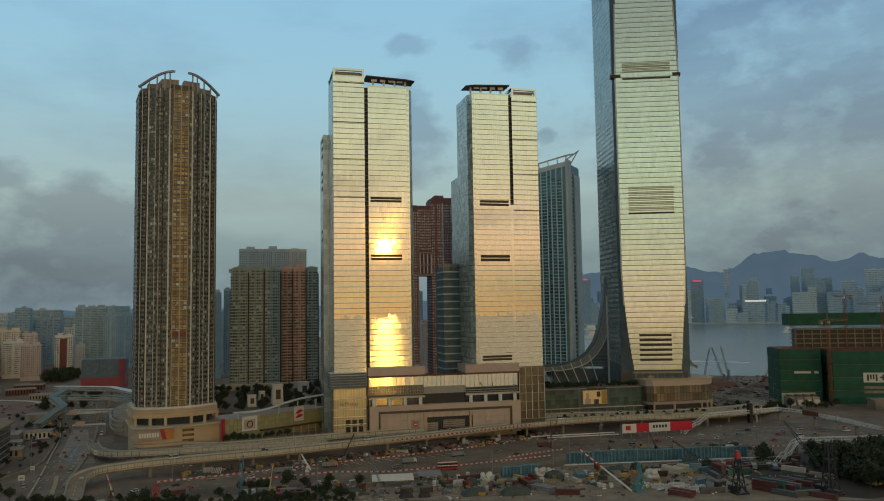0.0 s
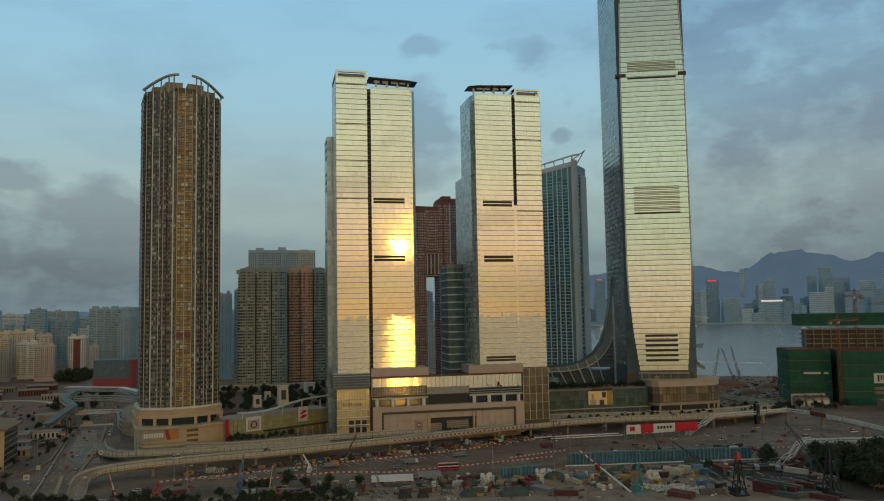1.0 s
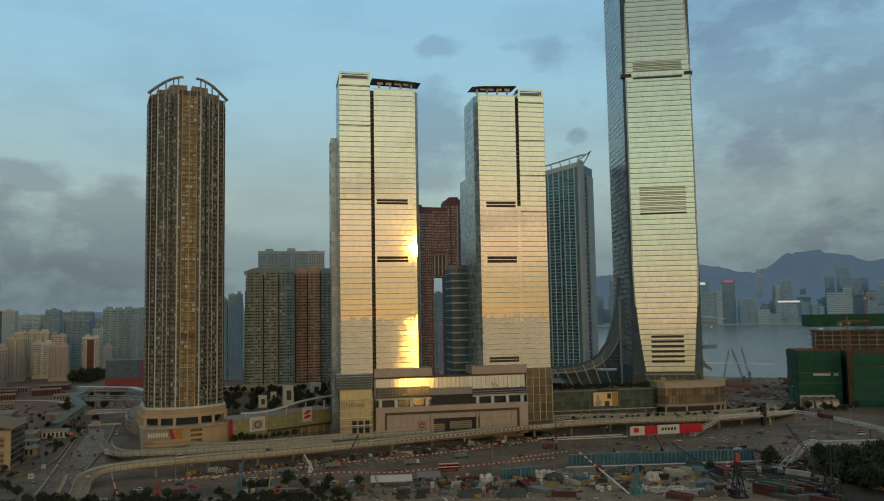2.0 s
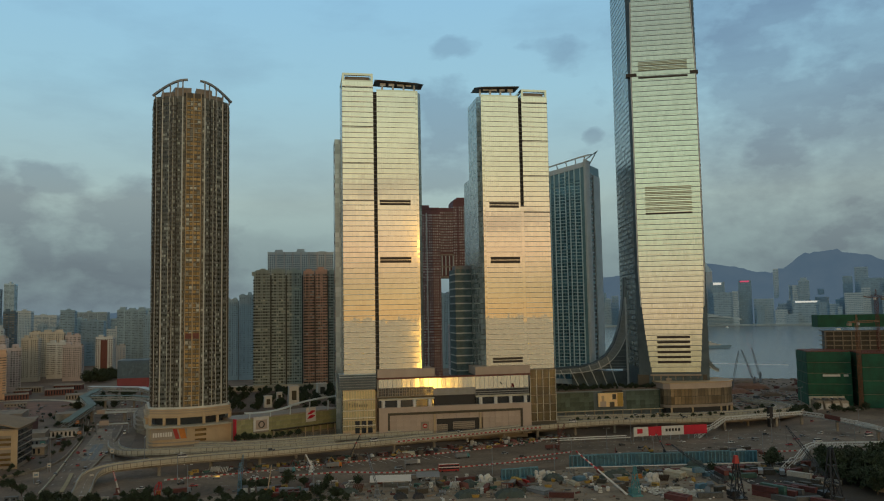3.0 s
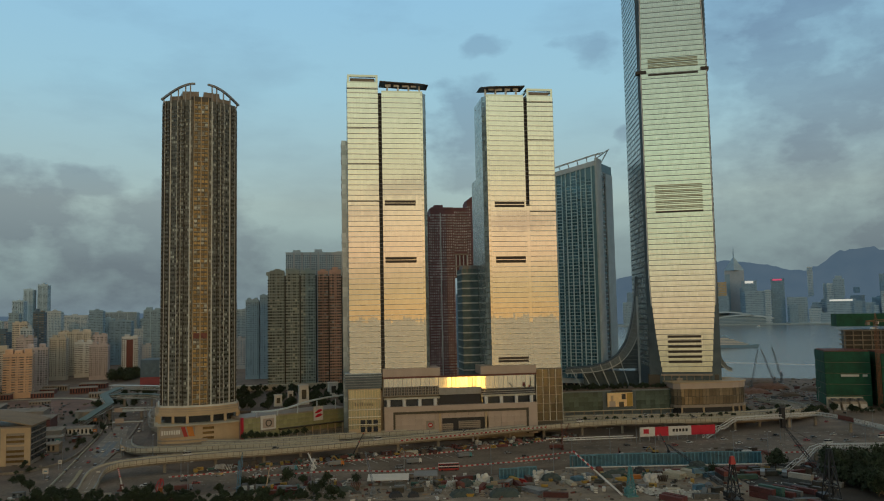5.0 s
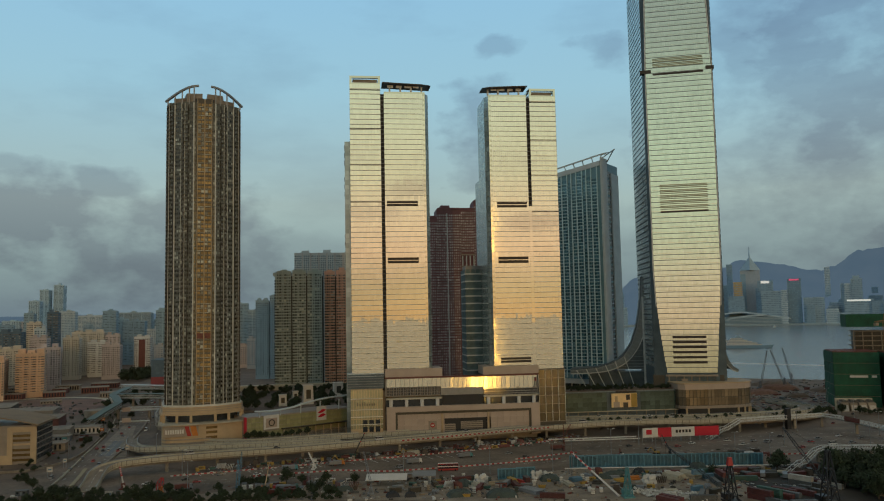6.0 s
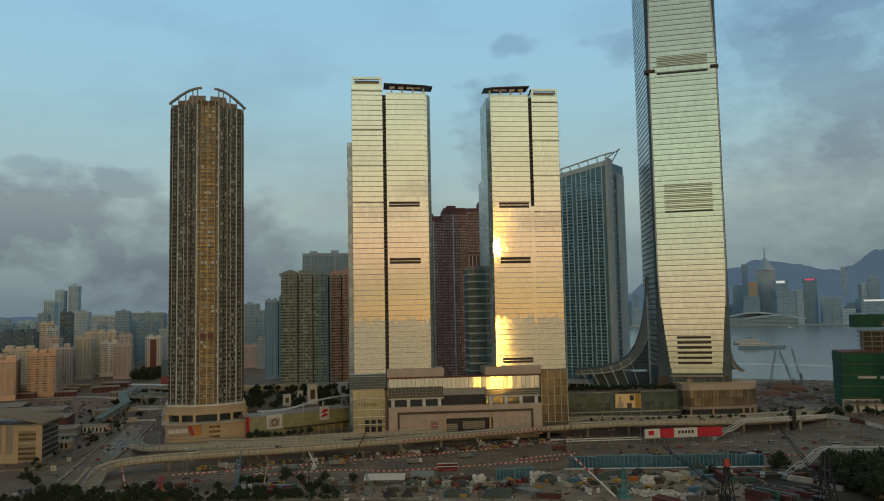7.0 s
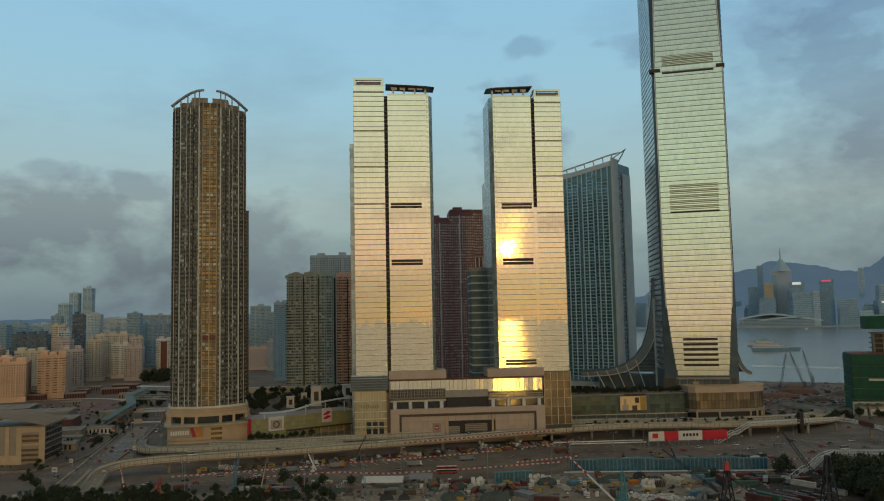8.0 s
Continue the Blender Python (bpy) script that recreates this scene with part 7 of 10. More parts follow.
def mall_front():
    """Sloping strip of lit glass and boards between the two tower bases."""
    root = thing("mall_building", -6, 545, 0, 31, "low mall frontage of yellow-green glass with poster boards", "mall")
    b = bmesh.new()
    box(b, 0, 84, 0, 22, 8, 22.5)
    part("wall", b, "tan_stone", root)
    b = bmesh.new()
    box(b, 0, 84, -3, 20, 0, 8)
    part("base", b, "concrete", root)
    pane = bmesh.new()
    box(pane, -1.45, 1.45, -0.1, 0.1, -1.55, 1.55)
    me = link_mesh("glass_pane", pane, M["lime_glass"])
    for i in range(27):
        for j in range(4):
            u = 2.6 + i * 3.0
            if 13.5 < u < 25 and j > 0:
                continue
            same("glass_pane", me, root, pose(u, -0.25, 10.2 + j * 3.3))
    b = bmesh.new()
    box(b, -0.6, 0.4, -0.8, 2.2, 8, 22.8)
    part("end_wall", b, "signal_red", root, "bright red end wall")
    line = smooth_line([(6, -2, 26.5), (20, -2.5, 26), (34, -2, 26.8), (48, -1, 29.2), (64, 0, 31), (84, 2, 31.5)], 5)
    part("canopy_rail", ribbon(bmesh.new(), line, -1.2, 1.2, -0.45, 0.45), "grey_clad", root, "wavy pale canopy rail")
    for u in (10, 26, 42, 58, 74):
        b = bmesh.new()
        z = 26.2 if u < 40 else 29.6
        bar(b, (u, -1, 22), (u, -1.6, z), 0.7)
        part("canopy_post", b, "grey_clad", root)
    # poster with a round emblem
    b = bmesh.new()
    box(b, 13.2, 25.0, -1.0, -0.4, 13.0, 22.8)
    p = part("poster", b, "white", root, "cream poster board with brown ring emblem")
    b = bmesh.new()
    box(b, 14.8, 23.4, -1.15, -1.0, 14.2, 20.6)
    part("poster_panel", b, "pink_stone", p)
    b = bmesh.new()
    for k in range(20):
        a, c = 2 * math.pi * k / 20, 2 * math.pi * (k + 1) / 20
        bar(b, (19.1 + 2.1 * math.cos(a), -1.3, 17.4 + 2.1 * math.sin(a)), (19.1 + 2.1 * math.cos(c), -1.3, 17.4 + 2.1 * math.sin(c)), 0.6)
    part("ring_emblem", b, "brown_clad", p)
    # white board with a red swoosh
    b = bmesh.new()
    box(b, 55.4, 63.4, -1.2, -0.5, 15.2, 25.4)
    p = part("poster", b, "white", root, "white board with red swoosh")
    for dz, s in ((0, 1), (-3.0, 0.8)):
        b = bmesh.new()
        n = 10
        lo = [b.verts.new((56 + 7 * i / n, -1.3, 20.6 + dz + 2.0 * (i / n) ** 2 * s - 0.4 * math.sin(i / n * math.pi))) for i in range(n + 1)]
        hi = [b.verts.new((56 + 7 * i / n, -1.3, 20.6 + dz + 2.0 * (i / n) ** 2 * s + 2.0 * math.sin(i / n * math.pi))) for i in range(n + 1)]
        for i in range(n):
            b.faces.new((lo[i], lo[i + 1], hi[i + 1], hi[i]))
        part("swoosh", b, "signal_red", p)
    # ground floor shade and columns
    for k in range(9):
        b = bmesh.new()
        tube(b, (28 + k * 6.4, -2.6, 0), (28 + k * 6.4, -2.6, 12), 0.55, n=8)
        part("column", b, "cream", root)
    b = bmesh.new()
    box(b, 27, 84, -3.6, 0, 12, 12.8)
    part("awning", b, "brown_clad", root)


M["lime_glass"] = mat("yellow_green_glazing", (0.33, 0.31, 0.15), 0.35, 0.1, 0.15, 0.1, 1.0, rnd=0.12)
M["green_glass"] = mat("grey_green_glazing", (0.105, 0.15, 0.13), 0.2, 0.3, 0.2, 0.1, 1.0, rnd=0.3)
mall_front()


def mall_east():
    root = thing("mall_east_front", 236, 594, 0, -2, "low grey-green glass mall frontage with planted edge", "mall")
    b = bmesh.new()
    box(b, 0, 96, 0, 26, 0, 27)
    part("wall", b, "web_glass", root)
    pane = bmesh.new()
    box(pane, -1.95, 1.95, -0.1, 0.1, -1.8, 1.8)
    me = link_mesh("glass_pane", pane, "green_glass")
    for i in range(24):
        for j in range(4):
            u, z = 2.2 + i * 3.98, 13.6 + j * 3.7
            if 37 < u < 63 and z < 26:
                continue
            same("glass_pane", me, root, pose(u, -0.25, z))
    b = bmesh.new()
    box(b, -0.6, 96.6, -0.6, 26, 27, 27.5)
    part("roof_edge", b, "web_bar", root)
    b = bmesh.new()
    box(b, 1.0, 95.0, 1.0, 25, 27.5, 28.0)
    part("roof_bed", b, "earth", root)
    for k in range(12):
        b = bmesh.new()
        tube(b, (4 + k * 8, -1.2, 0), (4 + k * 8, -1.2, 11.6), 0.5, n=8)
        part("column", b, "concrete", root)
    b = bmesh.new()
    box(b, 0, 96, -1.9, 0, 11.4, 12.0)
    part("canopy_edge", b, "pale_concrete", root)
    b = bmesh.new()
    box(b, 39.5, 60.5, -1.8, -0.4, 14.6, 25.6)
    p = part("poster", b, "poster_gold", root, "bright warm lit fashion poster board")
    b = bmesh.new()
    box(b, 43, 60, -1.9, -1.4, 26.2, 27.6)
    part("letter_bar", b, "black", p)
    for u0, u1, z0, z1, m_ in ((41.0, 46.0, 14.6, 19.0, "pink_stone"), (42.2, 44.4, 19.0, 23.5, "cream"), (49.0, 53.0, 14.6, 18.4, "brown_clad"), (51.4, 54.6, 20.4, 24.6, "black")):
        b = bmesh.new()
        box(b, u0, u1, -1.95, -1.8, z0, z1)
        part("poster_patch", b, m_, p)
    b = bmesh.new()
    box(b, 55.6, 60.3, -1.93, -1.8, 14.8, 25.4)
    part("poster_stripe", b, "yellow", p)


M["poster_gold"] = mat("warm_poster_print", (0.85, 0.60, 0.30), 0.4, 0.0, 0.1, 0.2, 1.0)
mall_east()


def drum():
    """Rounded bronze-glass waterfront wing before the tallest tower."""
    root = thing("mall_drum", 360.5, 590, 0, 0, "rounded bronze-glass mall wing with cream bands", "mall")
    arc = [(-32, 22), (-32, -6), (-28, -10.5), (-10, -12.5)] + [(16 + 18 * math.sin(a), 6 - 18.5 * math.cos(a)) for a in (0, 0.35, 0.7, 1.05, 1.4, 1.75)] + [(32, 22)]
    # the undercroft's shade is put into its near-black colour
    for z0, z1, m_, grow in ((0, 13.0, "recess", 0.93), (13.0, 15.2, "tan_stone", 1.0), (15.2, 28.0, "brown_clad", 0.975), (28.0, 32.4, "pink_stone", 1.0), (32.4, 33.2, "cream", 1.03)):
        b = bmesh.new()
        prism(b, [(u * grow, v * grow) for u, v in arc], z0, z1)
        part("band" if z0 > 0 else "undercroft", b, m_, root)
    n = len(arc)
    pane = bmesh.new()
    box(pane, -1.25, 1.25, -0.12, 0.12, -3.0, 3.0)
    me = link_mesh("glass_pane", pane, "bronze_drum")
    for i in range(n - 1):
        a, c = Vector(arc[i]) * 0.985, Vector(arc[i + 1]) * 0.985
        d = c - a
        k = max(1, int(d.length / 2.8))
        ang = math.degrees(math.atan2(d.y, d.x))
        for q in range(k):
            p = a + d * ((q + 0.5) / k)
            for z in (18.6, 25.0):
                same("glass_pane", me, root, pose(p.x, p.y, z, 0, 0, ang))
    for i in range(2, n - 1, 1):
        b = bmesh.new()
        p = Vector(arc[i]) * 0.97
        tube(b, (p.x, p.y, 0), (p.x, p.y, 13.2), 0.8, n=8)
        part("column", b, "cream", root)
    for x, y, w, h in ((-18, 6, 9, 2), (4, 10, 12, 2.6)):
        b = bmesh.new()
        box(b, x - w / 2, x + w / 2, y, y + 8, 33.2, 33.2 + h)
        part("roof_plant", b, "tan_stone", root)


M["bronze_drum"] = mat("warm_bronze_glazing", (0.19, 0.145, 0.09), 0.35, 0.2, 0.2, 0.1, 1.0, rnd=0.45)
drum()


# ---- footbridges ----
def footbridge(line, width, label, piers, colour="white_steel", roof=False, name="footbridge"):
    o = Vector((line[0][0], line[0][1], 0))
    root = thing(name, o.x, o.y, 0, 0, label, "footbridge")
    loc = [(p[0] - o.x, p[1] - o.y, p[2]) for p in line]
    w = width / 2
    part("deck", ribbon(bmesh.new(), loc, -w, w, -0.9, 0), "concrete", root)
    for s in (-1, 1):
        e0, e1 = sorted((s * w, s * (w - 0.2)))
        part("top_rail", ribbon(bmesh.new(), loc, e0, e1, 1.7, 2.1), colour, root)
        part("side_beam", ribbon(bmesh.new(), loc, e0, e1, -0.9, 0.3), colour, root)
        b = bmesh.new()
        for p, q in zip(loc, loc[1:]):
            p, q = Vector(p), Vector(q)
            d = (q - p)
            nrm = Vector((-d.y, d.x, 0)).normalized() * s * (w - 0.1)
            k = max(1, int(d.length / 3))
            for i in range(k):
                c = p + d * (i / k) + nrm
                box(b, c.x - 0.08, c.x + 0.08, c.y - 0.08, c.y + 0.08, c.z, c.z + 1.8)
        part("baluster", b, colour, root)["kind"] = "stuff"
    if roof:
        part("roof", ribbon(bmesh.new(), loc, -w - 0.8, w + 0.8, 3.4, 3.9), roof, root)
        for p in loc:
            b = bmesh.new()
            box(b, p[0] - 0.2, p[0] + 0.2, p[1] - 0.2, p[1] + 0.2, p[2], p[2] + 3.4)
            part("roof_post", b, "steel", root)
    for x, y, h in piers:
        b = bmesh.new()
        box(b, x - o.x - 0.9, x - o.x + 0.9, y - o.y - 0.7, y - o.y + 0.7, 0, h - 0.9)
        part("pier", b, "concrete", root)
    return root


footbridge([(318, 513, 0.4), (336, 527, 4.2), (340, 529, 4.2), (356, 540, 8.0), (380, 543, 8.2), (405, 546, 8.2), (428, 549, 8.2), (432, 535, 8.2), (431, 500, 8.2), (428, 470, 8.2), (424, 440, 8.2)], 3.4, "white-railed concrete footbridge with stairs over the highway", [(356, 540, 8), (404, 546, 8.2), (428, 549, 8.2), (431, 512, 8.2), (427, 466, 8.2)])
footbridge([(309, 398, 0.4), (322, 408, 3.0), (326, 410, 3.0), (342, 424, 6.4), (352, 431, 6.6), (380, 426, 6.6), (420, 418, 6.6), (460, 410, 6.6)], 3.4, "white-railed stair and footbridge above dark trees", [(345, 426, 6.6), (380, 426, 6.6), (420, 418, 6.6)])
b = bmesh.new()
box(b, -1.6, 1.6, -1.6, 1.6, 0, 15.5)
lift = solo("lift_tower", b, "black", "dark lift tower beside the footbridge", "lift tower", at=pose(398, 545.0, 0, 0, 0, 5))
b = bmesh.new()
box(b, -7, 7, -0.15, 0.15, 8.0, 11.0)
solo("bridge_sign", b, "white", "white sign board hung on the footbridge", "sign", at=pose(428.2, 474, 0, 0, 0, 84))
b = bmesh.new()
box(b, -9, 9, -0.15, 0.15, 8.2, 11.4)
solo("bridge_sign", b, "rust", "dark red sign board hung on the footbridge", "sign", at=pose(429.6, 515, 0, 0, 0, 88))
footbridge([(-96, 770, 13), (-122, 792, 14), (-150, 800, 14), (-172, 806, 13.5)], 5.5, "teal-roofed covered footbridge over the highway", [(-122, 792, 14), (-150, 800, 14)], "grey_clad", "teal_roof")
footbridge([(-176, 880, 14), (-172, 806, 13.5), (-158, 770, 13), (-148, 742, 12), (-152, 716, 8), (-156, 690, 3.5)], 6, "teal-roofed covered footbridge with ramp down to the pavement", [(-172, 806, 13.5), (-158, 770, 13), (-148, 742, 12)], "grey_clad", "teal_roof")
footbridge([(-96, 800, 15), (-130, 870, 15), (-190, 900, 15)], 7, "pale covered footbridge in the distance", [(-130, 870, 15)], "grey_clad", "grey_clad")
footbridge([(-98, 735, 9), (-140, 742, 9)], 5, "plain grey footbridge over the highway", [(-119, 738, 9)], "grey_clad")
# round landing of the covered bridge
b = bmesh.new()
tube(b, (0, 0, 0), (0, 0, 9), 11, 11, n=24)
ob = solo("ramp_drum", b, "concrete", "round concrete spiral ramp under the teal bridge", "ramp", at=pose(-168, 745, 0))


# ---- banner wall ----
def banner_wall():
    root = thing("banner_fence", 270, 513, 0, -0.4, "long red and white advert fence on short posts", "advert board")
    for u0, u1, m_ in ((0, 11, "white"), (11, 21, "signal_red"), (21, 38, "white"), (38, 45.5, "signal_red"), (45.5, 56, "signal_red")):
        b = bmesh.new()
        box(b, u0 + 0.05, u1 - 0.05, -0.3, 0.3, 3.4, 9.8)
        p = part("board", b, m_, root)
        if m_ == "white" and u0 == 0:
            b = bmesh.new()
            box(b, u0 + 2.5, u0 + 6.5, -0.42, -0.3, 5.4, 8.6)
            part("emblem", b, "signal_red", p)
        if u0 == 21:
            for k in range(5):
                b = bmesh.new()
                box(b, u0 + 3 + k * 2.4, u0 + 4.6 + k * 2.4, -0.42, -0.3, 6.0, 8.0)
                part("letter_bar", b, "black", p)
    for k in range(9):
        b = bmesh.new()
        box(b, k * 7 - 0.25, k * 7 + 0.25, 0.3, 0.8, 0, 9.0)
        part("post", b, "steel", root)


banner_wall()


# ---- near low building on the west side ----
def civic_building():
    root = thing("low_office_building", -138, 528, 0, 3, "low sandstone office building with bowed overhanging roof", "building")
    b = bmesh.new()
    box(b, -70, 0, 0, 32, 0, 25)
    part("body", b, "tan_stone", root)
    for u0, u1, z0, z1, v in ((-17.5, -14.2, 0, 24, -0.7), (-3.4, 0.3, 0, 24, -0.7), (-17.5, 0.3, 20.8, 24, -0.75), (-14.2, -3.4, 12.2, 13.4, -0.5), (-31, -28.6, 0, 25, -0.6), (-24.4, -22.0, 0, 25, -0.6), (-70, -31, 0, 20, -0.6), (-28.6, -17.5, 0, 6, -0.5)):
        b = bmesh.new()
        box(b, u0, u1, v, 0.4, z0, z1)
        part("stone_frame", b, "cream", root)
    for z in (2, 5.2, 8.4, 14.6, 17.6):
        b = bmesh.new()
        box(b, -14.2, -3.4, -0.35, 0.2, z, z + 1.6)
        part("window_band", b, "bronze", root)
    b = bmesh.new()
    box(b, -14, -10.6, -0.4, 0.2, 20.9, 23.8)
    part("corner_window", b, "dark_glass", root)
    b = bmesh.new()
    wall_panes(b, (0, 0), (0, 32), 2, 24, 3.0, 3.6, 0.25, 0.9, 0.1, 0.0)
    part("side_window", b, "dark_glass", root)["kind"] = "stuff"
    # bowed roof
    b = bmesh.new()
    n = 12
    prof = [(-74 + 76 * i / n, 25.2 + 7.5 * math.sin(i / n * math.pi * 0.9 + 0.25)) for i in range(n + 1)]
    prof += [(u, z - 0.8) for u, z in prof[::-1]]
    lo = [b.verts.new((u, -4, z)) for u, z in prof]
    hi = [b.verts.new((u, 35, z)) for u, z in prof]
    for i in range(len(prof)):
        q = (i + 1) % len(prof)
        b.faces.new((lo[i], lo[q], hi[q], hi[i]))
    for ring in (lo, hi):
        for i in range(n):
            b.faces.new((ring[i], ring[i + 1], ring[2 * n - i], ring[2 * n + 1 - i]))
    bmesh.ops.recalc_face_normals(b, faces=b.faces)
    part("bowed_roof", b, "roof_felt", root, "sandy bowed roof")


civic_building()
# low walls and clutter on the verge beside it
b = bmesh.new()
ribbon(b, smooth_line([(-200, 500, 0), (-150, 498, 0), (-128, 505, 0), (-118, 540, 0), (-124, 600, 0), (-138, 690, 0)], 5), -0.4, 0.4, 0, 1.4)
solo("verge_wall", b, "concrete", "low concrete verge wall along the highway", "wall", kind="structure")
b = bmesh.new()
ribbon(b, smooth_line([(-100, 448, 0), (-104, 480, 0), (-116, 560, 0), (-130, 650, 0), (-150, 740, 0)], 5), -0.3, 0.3, 0, 1.2)
solo("road_wall", b, "pale_concrete", "pale concrete wall beside the highway", "wall", kind="structure")
b = bmesh.new()
ribbon(b, smooth_line([(-88, 470, 0), (-91, 520, 0), (-97, 590, 0), (-111, 690, 0), (-124, 760, 0)], 5), -0.8, 0.8, 0, 1.0)
solo("median", b, "concrete", "concrete median dividing the highway", "median", kind="structure")


b = bmesh.new()
ribbon(b, smooth_line([(-89.5, 450, 0), (-92.5, 470, 0), (-98.2, 501, 0)], 4), -1.1, 1.1, 0, 0.5)
solo("traffic_island", b, "yellow_kerb", "narrow raised traffic island with dull yellow kerb", "traffic island", kind="structure")
b = bmesh.new()
for k in range(16):
    y = 545 + k * 4.2
    box(b, -100.5 - (y - 545) * 0.13, -97.2 - (y - 545) * 0.13, y, y + 2.6, 0.062, 0.10)
    box(b, -104.8 - (y - 545) * 0.13, -101.6 - (y - 545) * 0.13, y, y + 2.6, 0.062, 0.10)
solo("drain_grates", b, "black", "two rows of dark drain grates in the plaza", "grate", kind="stuff")
sheet("road_plaza", [(-112, 566), (-97, 540), (-84, 538), (-91, 566), (-98, 596), (-118, 690), (-131, 700)], 0.07, "concrete", "pale concrete apron beside the ramp", "pavement")


def road_sign(x, y, w, h, z, rz, colour, label):
    root = thing("road_sign", x, y, 0, rz, label, "road sign", "road signs")
    for u in (-w * 0.35, w * 0.35):
        b = bmesh.new()
        box(b, u - 0.12, u + 0.12, -0.12, 0.12, 0, z + h)
        part("post", b, "steel", root)
    b = bmesh.new()
    box(b, -w / 2, w / 2, -0.3, -0.12, z, z + h)
    p = part("board", b, colour, root)
    b = bmesh.new()
    box(b, -w * 0.3, w * 0.3, -0.36, -0.3, z + h * 0.35, z + h * 0.6)
    part("letter_bar", b, "blue" if colour == "barrier_white" else "white", p)


for x, y, w, h, z, rz, col, lab in ((-111, 478, 4.6, 4.2, 3.5, 5, "white", "white and blue direction sign by the highway"), (-113, 508, 3.2, 3.4, 3.5, 5, "white", "white direction sign by the highway"), (-78, 466, 3, 3.4, 3.5, 0, "white", "white sign at the ramp nose"),
                                  (-86, 548, 3.4, 4.4, 3.5, 0, "white", "tall white sign between the lanes"), (-150, 705, 4.4, 3.6, 4, 0, "orange", "orange road works sign"), (-131, 640, 4.0, 3.2, 4, 0, "orange", "orange road works sign"), (-142, 590, 5, 4.6, 4, 0, "teal", "teal board on the verge"), (-60, 420, 5.5, 3.6, 0.5, 0, "white", "white site board by the trees")):
    road_sign(x, y, w * 0.7, h * 0.7, z, rz, "barrier_white" if col == "white" else col, lab)


def gantry(x0, x1, y, z, label):
    root = thing("sign_gantry", x0, y, 0, 0, label, "gantry")
    for u in (0, x1 - x0):
        b = bmesh.new()
        box(b, u - 0.3, u + 0.3, -0.3, 0.3, 0, z)
        part("post", b, "steel", root)
    b = bmesh.new()
    box(b, 0, x1 - x0, -0.4, 0.4, z - 1, z)
    part("beam", b, "grey_clad", root)
    b = bmesh.new()
    box(b, 2, 9, -0.7, -0.4, z - 1.4, z + 2.4)
    part("board", b, "pink_stone", root)


gantry(-124, -100, 663, 8.5, "grey steel sign gantry over the highway")
gantry(-144, -116, 735, 9, "grey steel sign gantry in the distance")


# ---- vehicles ----
def car(colour, label, long=4.5, wide=1.85, high=1.5, name="car", van=False):
    root = thing(name, 0, 0, 0.06, 0, label, "van" if van else "car", "road vehicles")
    b = bmesh.new()
    L, W = long / 2, wide / 2
    hexa(b, [(-L, -W, 0.35), (L, -W, 0.35), (L, W, 0.35), (-L, W, 0.35), (-L * 0.97, -W * 0.95, high * 0.58), (L * 0.95, -W * 0.95, high * 0.55), (L * 0.95, W * 0.95, high * 0.55), (-L * 0.97, W * 0.95, high * 0.58)])
    body = part("body", b, colour, root)
    f, r = (0.9, -0.95) if van else (0.35, -0.8)
    b = bmesh.new()
    hexa(b, [(L * r, -W * 0.93, high * 0.57), (L * f, -W * 0.93, high * 0.55), (L * f, W * 0.93, high * 0.55), (L * r, W * 0.93, high * 0.57),
             (L * (r + 0.1), -W * 0.8, high), (L * (f - 0.28), -W * 0.8, high), (L * (f - 0.28), W * 0.8, high), (L * (r + 0.1), W * 0.8, high)])
    part("cabin_glass", b, "dark_glass", root)
    b = bmesh.new()
    box(b, L * (r + 0.1), L * (f - 0.28), -W * 0.8, W * 0.8, high, high + 0.06)
    part("roof", b, colour, root)
    for u in (-0.62, 0.62):
        for v in (-1, 1):
            b = bmesh.new()
            tube(b, (u * L, v * (W - 0.22), 0.34), (u * L, v * (W + 0.02), 0.34), 0.34, n=10)
            part("wheel", b, "tyre", root)
    return root


CARS = [car("white", "small white saloon car on the road"), car("red", "red taxi with pale roof on the road"), car("black", "black saloon car on the road"), car("steel", "grey saloon car on the road"), car("white", "white delivery van on the road", 5.6, 2.1, 2.4, "van", True), car("steel", "silver people carrier on the road", 5.0, 2.0, 1.9, "van", True)]
parked = [0] * 6
car_rng = random.Random(31)


def park(i, x, y, rz, z=0.06):
    m = pose(x, y, z, 0, 0, rz)
    ob = CARS[i] if not parked[i] else copy_thing(CARS[i], m)
    parked[i] = 1
    ob.matrix_world = m


for k in range(28):
    y = 470 + car_rng.uniform(0, 480)
    f = (y - 470) / 600
    lane = car_rng.choice((-11, -7.7, -4.2, -1, 6.8, 10.4))
    park(car_rng.choice((0, 1, 1, 2, 3, 4, 5)), -98 - 68 * f * f - 22 * f + lane * (1 - 0.25 * f), y, 98 if lane < 0 else 278)
for x, y, rz in ((170, 492, 12), (178, 478, 8), (255, 500, 5), (262, 484, 185), (286, 492, 3), (330, 488, 183), (345, 500, 4), (362, 470, 180), (372, 512, 10), (392, 498, 8), (405, 480, 5), (412, 505, 190), (436, 486, 4), (-10, 464, 8), (12, 460, 8), (-28, 454, 188), (-48, 446, 190), (455, 620, 70), (478, 680, 95), (474, 655, 270), (445, 560, 40), (490, 600, 250), (-20, 446, 5), (96, 462, 188)):
    park(car_rng.choice((0, 1, 2, 3, 4, 5)), x, y, rz)
for x, y, rz in ((20, 496, 10), (86, 512, 16), (148, 532, 18), (240, 555, 8), (284, 556, 0), (330, 552, -4), (-32, 486, 20), (262, 582, 0), (300, 573, -12), (316, 566, -8)):
    park(car_rng.choice((0, 2, 3, 4)), x, y, rz, 8.9)


